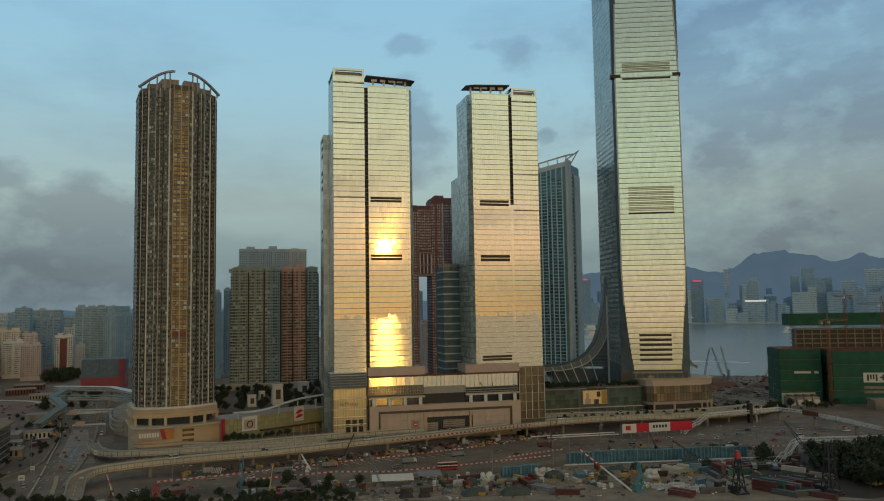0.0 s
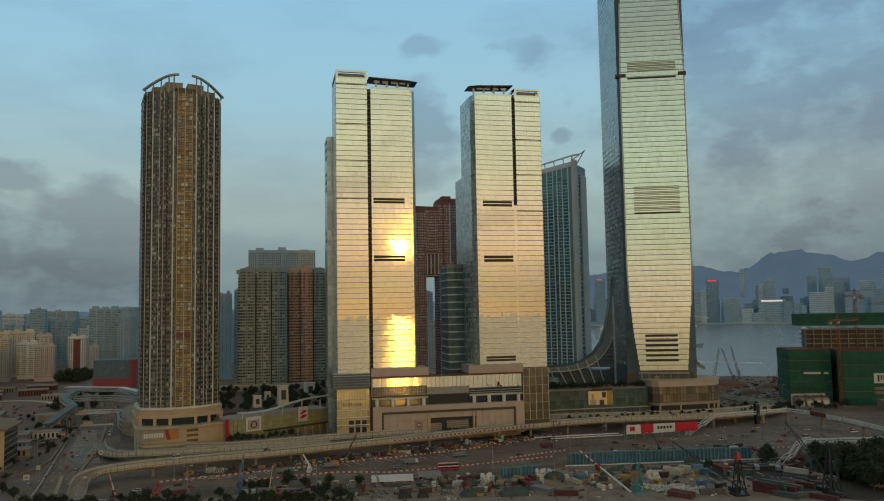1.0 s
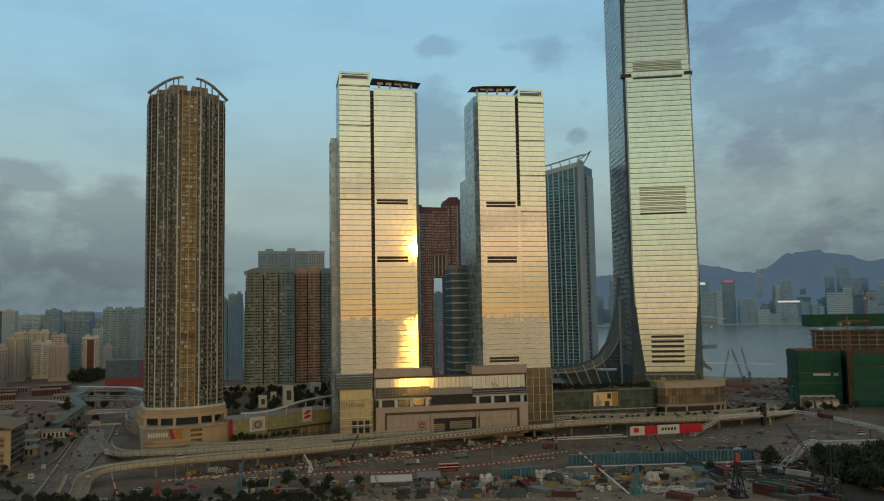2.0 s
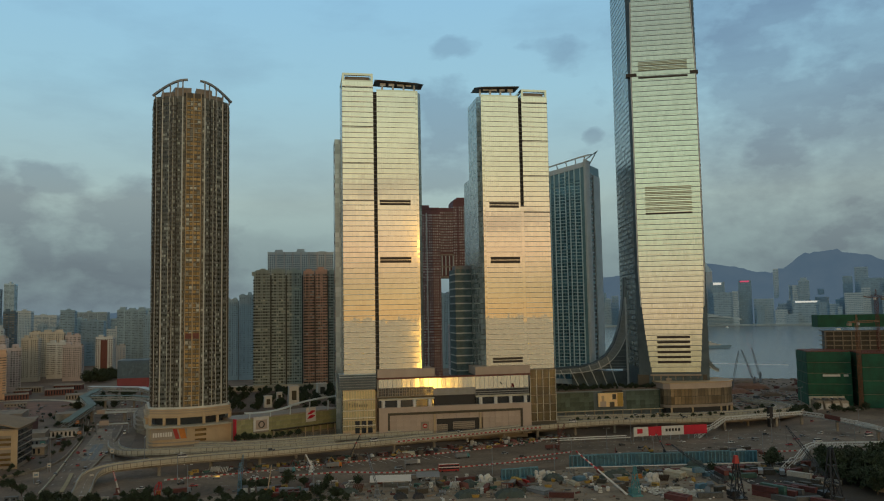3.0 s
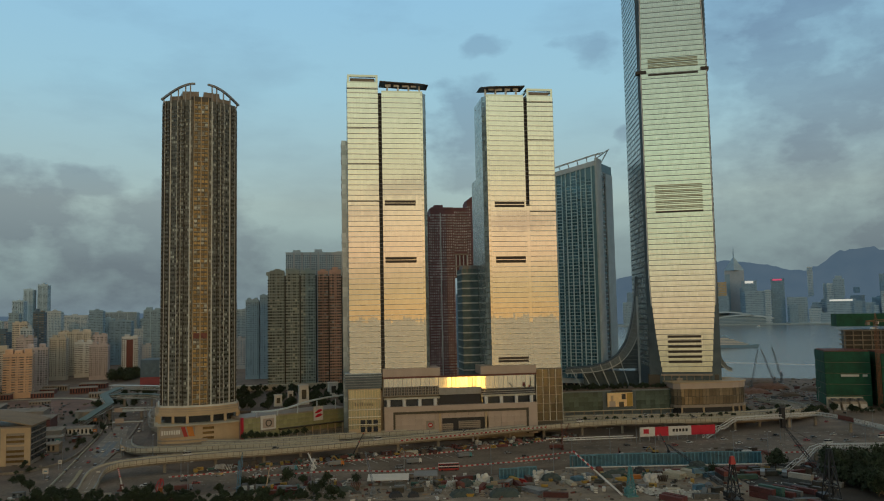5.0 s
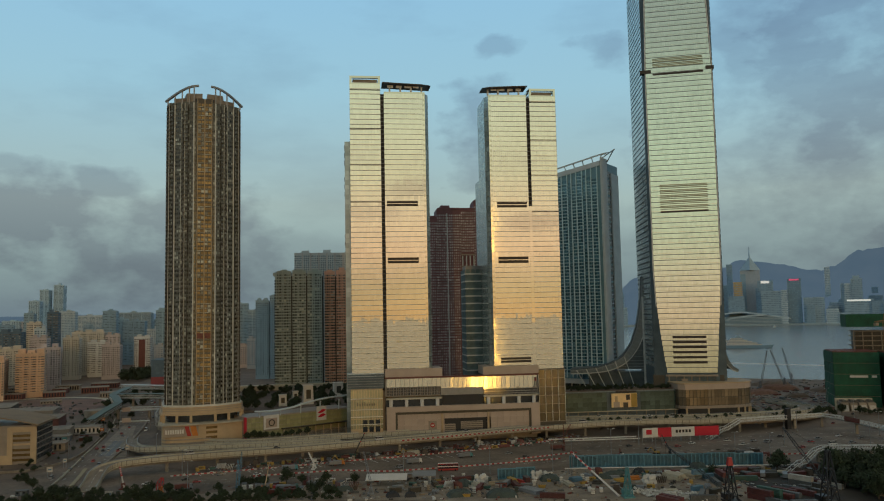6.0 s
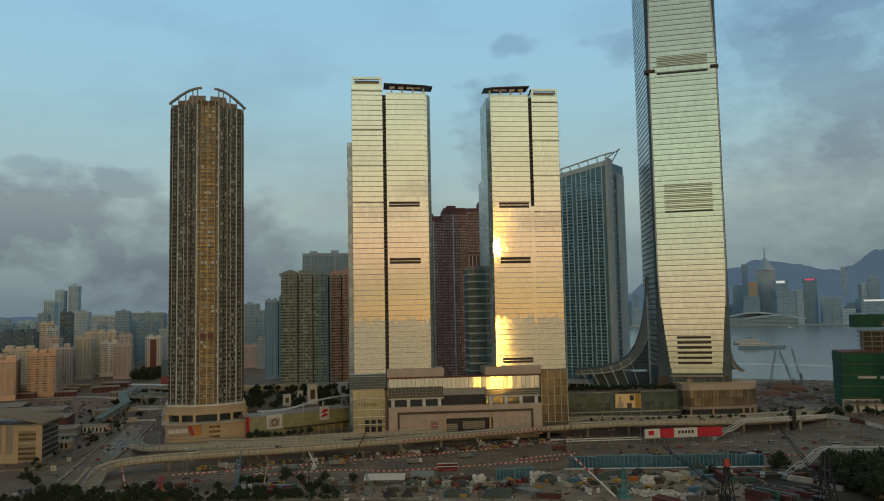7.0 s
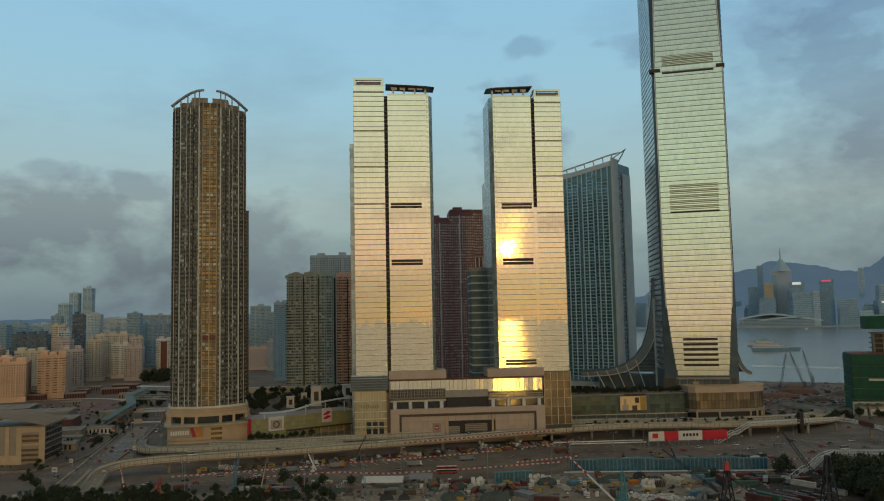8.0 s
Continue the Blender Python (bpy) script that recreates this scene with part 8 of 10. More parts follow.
def bus(x, y, rz):
    root = thing("double_decker_bus", x, y, 0.06, rz, "red double-decker bus with white window band", "bus")
    b = bmesh.new()
    box(b, -6, 6, -1.25, 1.25, 0.4, 4.3)
    body = part("body", b, "red", root)
    for z in (1.5, 3.1):
        b = bmesh.new()
        box(b, -5.8, 5.8, -1.3, 1.3, z, z + 0.8)
        part("window_band", b, "dark_glass", body)
    b = bmesh.new()
    box(b, -6.02, 6.02, -1.28, 1.28, 2.45, 2.9)
    part("white_band", b, "white", body)
    b = bmesh.new()
    box(b, -5.9, 5.9, -1.15, 1.15, 4.3, 4.42)
    part("roof", b, "white", root)
    for u in (-4, 4.2):
        for v in (-1, 1):
            b = bmesh.new()
            tube(b, (u, v * 1.0, 0.5), (u, v * 1.28, 0.5), 0.5, n=12)
            part("wheel", b, "tyre", root)


bus(124, 448, -4)


# ---- green-netted museum building site on the east ----
def netted_block(x, y, rz, w, d, z1, label, slabs=0):
    root = thing("netted_building", x, y, 0, rz, label, "building site")
    b = bmesh.new()
    box(b, 0.6, w - 0.6, 0.6, d - 0.6, 0, z1 - 1)
    part("frame", b, "concrete", root)
    nz = max(2, int(z1 / 10))
    for i in range(nz):
        za, zb = z1 * i / nz, z1 * (i + 1) / nz
        for (ua, va), (ub, vb) in (((0, 0), (w, 0)), ((0, d), (0, 0)), ((w, 0), (w, d))):
            b = bmesh.new()
            n = 10
            rows = []
            for k in range(n + 1):
                f = k / n
                wob = 0.25 * math.sin(k * 2.3 + i * 1.7)
                dx, dy = ub - ua, vb - va
                l = math.hypot(dx, dy)
                nx, ny = dy / l, -dx / l
                rows.append([b.verts.new((ua + dx * f + nx * o, va + dy * f + ny * o, z)) for o, z in ((0.1, za + 0.2), (0.35 + wob, (za + zb) / 2), (0.1, zb - 0.2), (-0.15, zb - 0.2), (-0.15, za + 0.2))])
            for p, q in zip(rows, rows[1:]):
                for j in range(5):
                    b.faces.new((p[j], q[j], q[(j + 1) % 5], p[(j + 1) % 5]))
            bmesh.ops.recalc_face_normals(b, faces=b.faces)
            part("net", b, "green_net", root, "dark green scaffold net")
    b = bmesh.new()
    for k in range(int(w / 2.5)):
        box(b, k * 2.5, k * 2.5 + 0.3, 0.2, 0.5, z1 - 1, z1 + car_rng.uniform(1, 3.2))
    part("rebar", b, "rust", root)["kind"] = "stuff"
    b = bmesh.new()
    box(b, 1, w - 1, 1, d - 1, z1 - 1, z1 + 0.6)
    part("top_slab", b, "rust", root)
    return root


a = netted_block(508, 650, -24, 38, 46, 50, "green-netted building under construction by the water")
for u0, u1, z in ((13, 28, 27), (31, 35, 27)):
    b = bmesh.new()
    box(b, u0, u1, -0.75, -0.55, z, z + 2.0)
    part("label_bar", b, "white", a)
c = netted_block(541, 618, -24, 78, 56, 49, "large green-netted museum building under construction")
b = bmesh.new()
box(b, 26, 48, -0.95, -0.6, 20, 29)
p = part("site_sign", b, "white", c, "white square sign board with dark emblem")
for u0, u1, z0, z1 in ((29, 30.6, 21.5, 27.5), (31.6, 33.0, 23, 27.5), (34, 35.4, 23, 27.5), (36.4, 38, 21.5, 27.5), (40.5, 45.5, 24, 25.4), (42.3, 43.7, 22, 27.4)):
    b = bmesh.new()
    box(b, u0, u1, -1.1, -0.95, z0, z1)
    part("emblem_bar", b, "black", p)
for k in range(2):
    b = bmesh.new()
    box(b, 26, 48, -0.9, -0.6, 10 + k * 4, 12.6 + k * 4)
    part("label_bar", b, "concrete", c)
# open slab floors above, with columns, and netted top
tower = thing("slab_frame", 545, 672, 0, -24, "open concrete floors of a tower under construction", "building site")
for k in range(5):
    b = bmesh.new()
    box(b, 0, 96, 0, 22, 49 + k * 4.6, 49.9 + k * 4.6)
    part("floor_slab", b, "concrete", tower)
    for q in range(13):
        b = bmesh.new()
        box(b, q * 8 - 0.0, q * 8 + 0.8, 0.6, 1.4, 45 + k * 4.6, 49 + k * 4.6)
        part("column", b, "concrete", tower)
b = bmesh.new()
box(b, 2, 94, 3, 21, 0, 68)
part("core", b, "brown_clad", tower)
b = bmesh.new()
box(b, -6, 100, -1.5, 24, 72, 84)
part("net", b, "green_net", tower, "dark green scaffold net")


def lattice(b, x, y, z0, z1, w, taper=1.0):
    n = max(2, int((z1 - z0) / (w * 1.2)))
    for k in range(n):
        za, zb = z0 + (z1 - z0) * k / n, z0 + (z1 - z0) * (k + 1) / n
        wa = w * (1 + (taper - 1) * k / n) / 2
        wb = w * (1 + (taper - 1) * (k + 1) / n) / 2
        ca = [(x + sx * wa, y + sy * wa, za) for sx, sy in ((-1, -1), (1, -1), (1, 1), (-1, 1))]
        cb = [(x + sx * wb, y + sy * wb, zb) for sx, sy in ((-1, -1), (1, -1), (1, 1), (-1, 1))]
        t = w * 0.09
        for i in range(4):
            bar(b, ca[i], cb[i], t)
            bar(b, ca[i], cb[(i + 1) % 4], t * 0.7)
            bar(b, cb[i], cb[(i + 1) % 4], t * 0.7)


def lattice_boom(b, a, c, w):
    a, c = Vector(a), Vector(c)
    d = c - a
    m = Matrix.Translation(a) @ d.to_track_quat("Z", "Y").to_matrix().to_4x4()
    n = max(3, int(d.length / (w * 1.4)))
    for k in range(n):
        za, zb = d.length * k / n, d.length * (k + 1) / n
        fa, fb = min(1, 0.35 + 2.4 * min(k, n - k) / n), min(1, 0.35 + 2.4 * min(k + 1, n - k - 1) / n)
        ca = [m @ Vector((sx * w / 2 * fa, sy * w / 2 * fa, za)) for sx, sy in ((-1, -1), (1, -1), (1, 1), (-1, 1))]
        cb = [m @ Vector((sx * w / 2 * fb, sy * w / 2 * fb, zb)) for sx, sy in ((-1, -1), (1, -1), (1, 1), (-1, 1))]
        for i in range(4):
            bar(b, ca[i], cb[i], w * 0.13)
            bar(b, ca[i], cb[(i + 1) % 4], w * 0.08)


def tower_crane(x, y, h, jib, az, colour, label):
    root = thing("tower_crane", x, y, 0, az, label, "tower crane", "tower cranes")
    b = bmesh.new()
    lattice(b, 0, 0, 0, h, 2.4)
    part("mast", b, colour, root)["kind"] = "stuff"
    b = bmesh.new()
    lattice_boom(b, (-14, 0, h + 1), (jib, 0, h + 1), 1.8)
    part("jib", b, colour, root)["kind"] = "stuff"
    b = bmesh.new()
    lattice(b, 0, 0, h + 2, h + 8, 1.6, 0.3)
    part("apex", b, colour, root)["kind"] = "stuff"
    b = bmesh.new()
    box(b, -14, -10, -1.2, 1.2, h - 2.5, h)
    part("counterweight", b, "concrete", root)
    b = bmesh.new()
    box(b, 1.2, 3, -1, 1, h - 2, h + 0.4)
    part("cab", b, "white", root)


M["orange_crane"] = mat("dull_orange_steel", (0.30, 0.13, 0.06), 0.6, 0.0, 0.2, 0.5, 3.0)
tower_crane(538, 618, 77, 36, 20, "orange_crane", "orange lattice tower crane over the building site")
tower_crane(578, 640, 100, 20, 200, "rust", "red lattice tower crane over the building site")
tower_crane(612, 630, 92, 22, 150, "rust", "red lattice tower crane beside the open floors")
tower_crane(660, 640, 92, 30, 160, "rust", "red lattice tower crane behind the site")


# ---- storage yard ----
def blue_screen(x, y, rz, w, h, label):
    root = thing("blue_screen", x, y, 0, rz, label, "steel screen", "blue steel screens")
    b = bmesh.new()
    box(b, 0, w, 0.3, 2.4, 0.3, h - 0.4)
    part("back_plate", b, "screen_mid", root)
    n = max(1, round(w / 2.1))
    for k in range(n + 1):
        b = bmesh.new()
        u = w * k / n
        box(b, u - 0.22, u + 0.22, -0.5, 0.3, 0.0, h)
        part("upright", b, "screen_blue", root)
    for z in (0.1, h - 0.7):
        b = bmesh.new()
        box(b, 0, w, -0.35, 0.4, z, z + 0.6)
        part("rail", b, "screen_blue", root)
    return root


for k in range(7):
    f0 = k / 7
    blue_screen(196 + 113 * f0, 440 - 16 * f0, -8, 15.7, 7.4 + (k % 3) * 0.25, "faded blue ribbed steel site screen")
blue_screen(148.5, 418.5, 0, 10.2, 6.0, "short faded blue ribbed steel screen")
blue_screen(159.2, 418.5, 0, 10.2, 6.3, "short faded blue ribbed steel screen")
# white pipe rail in front of the screens
rail = thing("pipe_rail", 190, 430, 0, -7.5, "long white pipe on low trestles", "pipe")
b = bmesh.new()
tube(b, (0, 0, 2.0), (134, 0, 2.0), 0.35, n=8)
part("pipe", b, "white", rail)
for k in range(14):
    b = bmesh.new()
    box(b, 2 + k * 10 - 0.2, 2 + k * 10 + 0.2, -0.4, 0.4, 0, 1.8)
    part("trestle", b, "steel", rail)
rail = thing("pipe_rail", 206, 528, 0, -2, "white crash rail by the tunnel approach", "pipe")
for v in (0, -8):
    b = bmesh.new()
    tube(b, (v * -1.2, v, 2.2), (64, v, 2.2), 0.4, n=8)
    part("pipe", b, "white", rail)
    for k in range(6):
        b = bmesh.new()
        box(b, 10 + k * 10 - 0.2, 10 + k * 10 + 0.2, v - 0.3, v + 0.3, 0, 2.0)
        part("trestle", b, "steel", rail)


def canopy(x, y, w, d, h, label, roof="white"):
    root = thing("canopy", x, y, 0, -7, label, "canopy")
    b = bmesh.new()
    hexa(b, [(0, 0, h - 1.6), (w, 0, h - 1.6), (w, d, h), (0, d, h), (0, 0, h - 1.35), (w, 0, h - 1.35), (w, d, h + 0.25), (0, d, h + 0.25)])
    part("roof", b, roof, root)
    for u in (0.4, w / 3, 2 * w / 3, w - 0.4):
        for v, z in ((0.3, h - 1.6), (d - 0.3, h - 0.1)):
            b = bmesh.new()
            tube(b, (u, v, 0), (u, v, z), 0.14, n=6)
            part("post", b, "steel", root)
    return root


canopy(74.6, 417, 22.5, 9, 4.6, "white sloping sheet canopy on thin posts")
canopy(100.5, 420, 13, 7, 5.0, "grey sheet shelter over stacked goods", "steel")


# containers
def container(colour, label, long=12.2):
    root = thing("shipping_container", 0, 0, 0, 0, label, "container", "shipping containers")
    L = long / 2
    b = bmesh.new()
    box(b, -L, L, -1.2, 1.2, 0.1, 2.6)
    part("box", b, colour, root)
    b = bmesh.new()
    for k in range(int(long / 0.6)):
        u = -L + 0.3 + k * 0.6
        box(b, u - 0.12, u + 0.12, -1.27, 1.27, 0.25, 2.45)
    part("corrugation", b, colour, root)["kind"] = "stuff"
    for u in (-L, L):
        for v in (-1.22, 1.22):
            b = bmesh.new()
            box(b, u - 0.12, u + 0.12, v - 0.12, v + 0.12, 0, 2.68)
            part("corner_post", b, colour, root)
    return root


BOXES = {c: container(m_, lab, L) for c, m_, lab, L in (("red", "box_rust", "rusty red shipping container in the yard", 12.2), ("green", "box_green", "dull green shipping container in the yard", 12.2), ("grey", "box_grey", "grey shipping container in the yard", 12.2), ("white", "box_white", "white shipping container in the yard", 12.2), ("blue", "blue", "faded blue shipping container in the yard", 6.1), ("dark", "brown_clad", "dark brown shipping container in the yard", 6.1))}
used = set()


def stack(c, x, y, rz, level=0):
    m = pose(x, y, level * 2.7, 0, 0, rz)
    ob = BOXES[c] if c not in used else copy_thing(BOXES[c], m)
    used.add(c)
    ob.matrix_world = m


for c, x, y, rz, lv in (("red", 276, 402, 84, 0), ("blue", 262, 398, 10, 0), ("grey", 266, 391, 84, 0), ("green", 270, 391, 84, 0), ("red", 266, 391, 84, 1), ("dark", 284, 398, 5, 0), ("grey", 259, 384, 80, 0), ("blue", 255, 396, 0, 1), ("white", 300, 372, -60, 1), ("grey", 300, 372, -60, 0), ("dark", 296, 362, -60, 0),
                        ("dark", 304, 366, -60, 0), ("red", 307, 378, -60, 0), ("red", 310, 374, -60, 0), ("white", 312, 365, -60, 0), ("green", 270, 350, -62, 0), ("green", 270, 350, -62, 1), ("red", 276, 350, -62, 0), ("red", 264, 348, -62, 0), ("red", 264, 348, -62, 1), ("grey", 281, 352, -62, 0), ("red", 288, 395, 5, 0), ("grey", 296, 400, -10, 0),
                        ("red", 290, 410, -8, 0), ("dark", 277, 412, -8, 0), ("green", 262, 412, -8, 0), ("dark", 249, 364, 20, 0), ("blue", 243, 372, 20, 0), ("red", 167, 372, -20, 0), ("grey", 240, 360, 60, 0), ("red", 222, 355, -58, 0), ("red", 219, 352, -58, 0), ("dark", 90, 400, 0, 0), ("dark", 100, 398, 10, 0)):
    stack(c, x, y, rz, lv)


for c, x, y, rz, lv in (("green", 275.8, 358.3, -62, 0), ("red", 282.6, 358.5, -62, 0), ("grey", 267.6, 337.7, -62, 0), ("grey", 278.2, 334.5, -8, 0), ("red", 281.6, 327.6, -62, 0), ("red", 283.4, 408.8, -8, 0), ("green", 278.4, 388.7, -8, 0), ("dark", 296.2, 393.6, -8, 0), ("grey", 289.5, 360.9, -62, 0), ("red", 289.8, 354.0, -62, 0), ("dark", 297.5, 353.8, -62, 0), ("grey", 237.2, 353.1, -8, 0), ("dark", 290.5, 330.7, -62, 0)):
    stack(c, x, y, rz, lv)


def tarp_heap(x, y, w, d, h, rz, colour, label):
    b = bmesh.new()
    n, q = 12, 8
    rng = random.Random(int(x * 7 + y))
    grid = []
    for i in range(n + 1):
        row = []
        for j in range(q + 1):
            u, v = -1 + 2 * i / n, -1 + 2 * j / q
            e = max(0.0, 1 - abs(u) ** 3) * max(0.0, 1 - abs(v) ** 2.5)
            z = h * e ** 0.6 * (1 + 0.18 * math.sin(i * 2.1 + x) * math.sin(j * 1.7)) + rng.uniform(0, 0.15) * (e > 0)
            row.append(b.verts.new((u * w / 2, v * d / 2, z)))
        grid.append(row)
    for i in range(n):
        for j in range(q):
            b.faces.new((grid[i][j], grid[i + 1][j], grid[i + 1][j + 1], grid[i][j + 1]))
    rim = [grid[i][0] for i in range(n + 1)] + [grid[n][j] for j in range(1, q + 1)] + [grid[i][q] for i in range(n - 1, -1, -1)] + [grid[0][j] for j in range(q - 1, 0, -1)]
    b.faces.new(rim[::-1])
    return solo("tarp_mound", b, colour, label, "heap", "covered heaps", at=pose(x, y, 0.05, 0, 0, rz))


for x, y, w, d, h, rz, c in ((122, 386, 13, 8, 3.2, 5, "tarp"), (143, 381, 16, 9, 3.6, -5, "tarp"), (127, 407, 8, 6, 3.4, 20, "tarp"), (176, 411, 11, 7, 3.2, 0, "tarp"), (88, 391, 7, 5, 2.6, 10, "recess"), (97, 389, 6, 4, 2.4, 0, "recess"), (62, 409, 12, 4, 2.4, 0, "tarp"), (214, 412, 14, 6, 3.2, -5, "tarp"), (206, 408, 8, 5, 2.8, 12, "tarp"), (266, 420, 11, 6, 4.2, -6, "tarp"), (230, 418, 7, 4, 3.0, 0, "recess"), (20, 408, 7, 4, 2.2, 0, "tarp")):
    tarp_heap(x, y, w, d, h, rz, c, "dark sheeted heap of goods in the yard" if c == "recess" else "green tarpaulin covered heap in the yard")


def sack_mesh(w, d, h):
    b = bmesh.new()
    hexa(b, [(-w * 0.42, -d * 0.42, 0), (w * 0.42, -d * 0.42, 0), (w * 0.42, d * 0.42, 0), (-w * 0.42, d * 0.42, 0), (-w * 0.5, -d * 0.5, h * 0.45), (w * 0.5, -d * 0.5, h * 0.45), (w * 0.5, d * 0.5, h * 0.45), (-w * 0.5, d * 0.5, h * 0.45)])
    hexa(b, [(-w * 0.5, -d * 0.5, h * 0.45), (w * 0.5, -d * 0.5, h * 0.45), (w * 0.5, d * 0.5, h * 0.45), (-w * 0.5, d * 0.5, h * 0.45), (-w * 0.3, -d * 0.32, h), (w * 0.32, -d * 0.3, h), (w * 0.3, d * 0.32, h), (-w * 0.32, d * 0.3, h)])
    return link_mesh("sack", b, "white_bag")


sack = sack_mesh(1.25, 0.95, 0.7)
pile_rng = random.Random(6)
pile = thing("sack_pile", 0, 0, 0.05, 0, "sprawling pile of white sacks in the yard", "sack pile")
for k in range(260):
    f = pile_rng.random()
    x = 210 + 28 * f + pile_rng.gauss(0, 2.2)
    y = 374 - 16 * f + pile_rng.gauss(0, 2.6)
    near = math.exp(-(((x - 210 - 28 * f) / 3.2) ** 2 + ((y - 374 + 16 * f) / 3.4) ** 2))
    level = pile_rng.random() * 2.6 * near
    same("sack", sack, pile, pose(x, y, level, pile_rng.uniform(-14, 14), pile_rng.uniform(-14, 14), pile_rng.uniform(0, 360)))
# small stacks of white blocks and jumbo bags
big_bag = sack_mesh(2.2, 2.2, 2.2)
for gx, gy, nx, ny, lab in ((168, 416, 4, 2, "stack of white jumbo bags in the yard"), (136, 413, 3, 2, "pale jumbo bags stacked in the yard"), (224, 392, 3, 3, "white jumbo bags beside pile stacks")):
    root = thing("bag_stack", gx, gy, 0.05, pile_rng.uniform(-10, 10), lab, "bag stack", "bag stacks")
    for i in range(nx):
        for j in range(ny):
            for k in range(2 if (i + j) % 2 else 1):
                same("jumbo_bag", big_bag, root, pose(i * 2.2, j * 2.2, k * 2.0, 0, 0, pile_rng.uniform(-8, 8)))


def pile_stack(x, y, rz, n, levels, long, colour, label):
    root = thing("beam_stack", x, y, 0.05, rz, label, "beam stack", "beam stacks")
    b = bmesh.new()
    box(b, -long / 2, long / 2, -0.55, 0.55, 0, 1.0)
    bmesh.ops.bevel(b, geom=b.edges[:], offset=0.12, segments=1, affect="EDGES")
    me = link_mesh("beam", b, colour)
    for k in range(levels):
        for i in range(n - k):
            same("beam", me, root, pose(pile_rng.uniform(-0.5, 0.5), (i + k * 0.5) * 1.3, k * 1.05))


pile_stack(240, 399, -60, 7, 3, 11, "pale_concrete", "stacked pale concrete beams in the yard")
pile_stack(251, 402, -62, 6, 3, 11, "pale_concrete", "stacked pale concrete beams in the yard")
pile_stack(157, 384, -58, 6, 2, 13, "steel", "stacked grey steel beams in the yard")
pile_stack(132, 402, -70, 3, 3, 6, "pale_concrete", "short stacked pale beams in the yard")
pile_stack(152, 407, -70, 4, 3, 6.5, "yellow", "stacked yellow formwork panels in the yard")
pile_stack(158, 406, -68, 2, 3, 6, "red", "stacked red and pink formwork panels in the yard")
pile_stack(143.5, 405, 0, 2, 4, 5.5, "cream", "stack of tan timber crates in the yard")
pile_stack(212, 398, 15, 3, 2, 6, "yellow", "low stack of yellow machine parts in the yard")
pile_stack(222, 402, 8, 3, 2, 5, "orange", "low stack of orange machine parts in the yard")
pile_stack(92, 406, 5, 3, 2, 6, "steel", "low stack of grey scaffold parts in the yard")
pile_stack(112, 396, 80, 3, 1, 5, "steel", "scattered grey steel parts in the yard")
pile_stack(190, 405, 20, 4, 2, 6, "blue", "low stack of blue steel parts in the yard")
pile_stack(198, 396, -30, 3, 2, 5, "brown_clad", "low stack of rusty brown steel parts in the yard")


# ---- yard cranes ----
def yard_crane(x, y, mast_top, mast_w, boom, mast_colour, boom_colour, label, stripes=0, boom_w=1.5, solid=False):
    """Derrick: a tapered lattice mast on the ground and a raking boom; boom holds its foot and tip in the world."""
    root = thing("derrick_crane", x, y, 0, 0, label, "crane", "yard cranes")
    b = bmesh.new()
    lattice(b, 0, 0, 0, mast_top, mast_w, 0.22)
    part("mast", b, mast_colour, root)["kind"] = "stuff"
    b = bmesh.new()
    box(b, -mast_w * 0.7, mast_w * 0.7, -mast_w * 0.7, mast_w * 0.7, 0, 0.8)
    part("base", b, mast_colour, root)
    foot, tip = Vector(boom[0]) - Vector((x, y, 0)), Vector(boom[1]) - Vector((x, y, 0))
    b = bmesh.new()
    if solid:
        tube(b, foot, tip, boom_w * 0.5, boom_w * 0.32, n=8)
    else:
        lattice_boom(b, foot, tip, boom_w)
    bo = part("boom", b, boom_colour, root)
    if not solid:
        bo["kind"] = "stuff"
    for k in range(stripes):
        b = bmesh.new()
        f0 = 1 - (k * 2 + 1) * 0.05
        tube(b, foot + (tip - foot) * f0, foot + (tip - foot) * (f0 + 0.045), boom_w * 0.42, boom_w * 0.4, n=8)
        part("stripe", b, "red", bo)
    if stripes:
        b = bmesh.new()
        tube(b, foot + (tip - foot) * 0.56, foot + (tip - foot) * 0.62, boom_w * 0.55, boom_w * 0.5, n=8)
        part("collar", b, "red", bo)
    b = bmesh.new()
    bar(b, (0, 0, mast_top), tip, 0.1)
    part("stay_cable", b, "black", root)
    b = bmesh.new()
    tube(b, tip, (tip.x, tip.y, max(1.0, tip.z - 9)), 0.06, n=5)
    part("hoist_cable", b, "black", root)
    b = bmesh.new()
    box(b, -mast_w * 0.4, mast_w * 0.4, mast_w * 0.4, mast_w * 1.3, 0.8, 3.2)
    part("winch_house", b, mast_colour, root)
    return root


yard_crane(204, 366, 14.5, 4.0, ((199.5, 366, 0.8), (184, 396, 18)), "teal", "white", "teal lattice crane with red-striped white boom", 4, 1.1, True)
yard_crane(249, 348, 20.0, 5.0, ((252, 344, 1.0), (227, 372, 23.5)), "black", "black", "black lattice crane with red head", 0, 1.0)
b = bmesh.new()
hexa(b, [(-1.3, -1.3, 17.2), (1.3, -1.3, 17.2), (1.3, 1.3, 17.2), (-1.3, 1.3, 17.2), (-0.7, -0.7, 21.0), (0.9, -0.7, 21.0), (0.9, 0.7, 21.0), (-0.7, 0.7, 21.0)])
solo("crane_head", b, "red", "red machinery head on the black crane", "crane head", at=pose(249, 348, 0))
yard_crane(291, 334, 25.0, 6.4, ((293, 336, 6.0), (278.5, 350, 34.0)), "black", "black", "tall black lattice crane above dark trees", 0, 1.2)
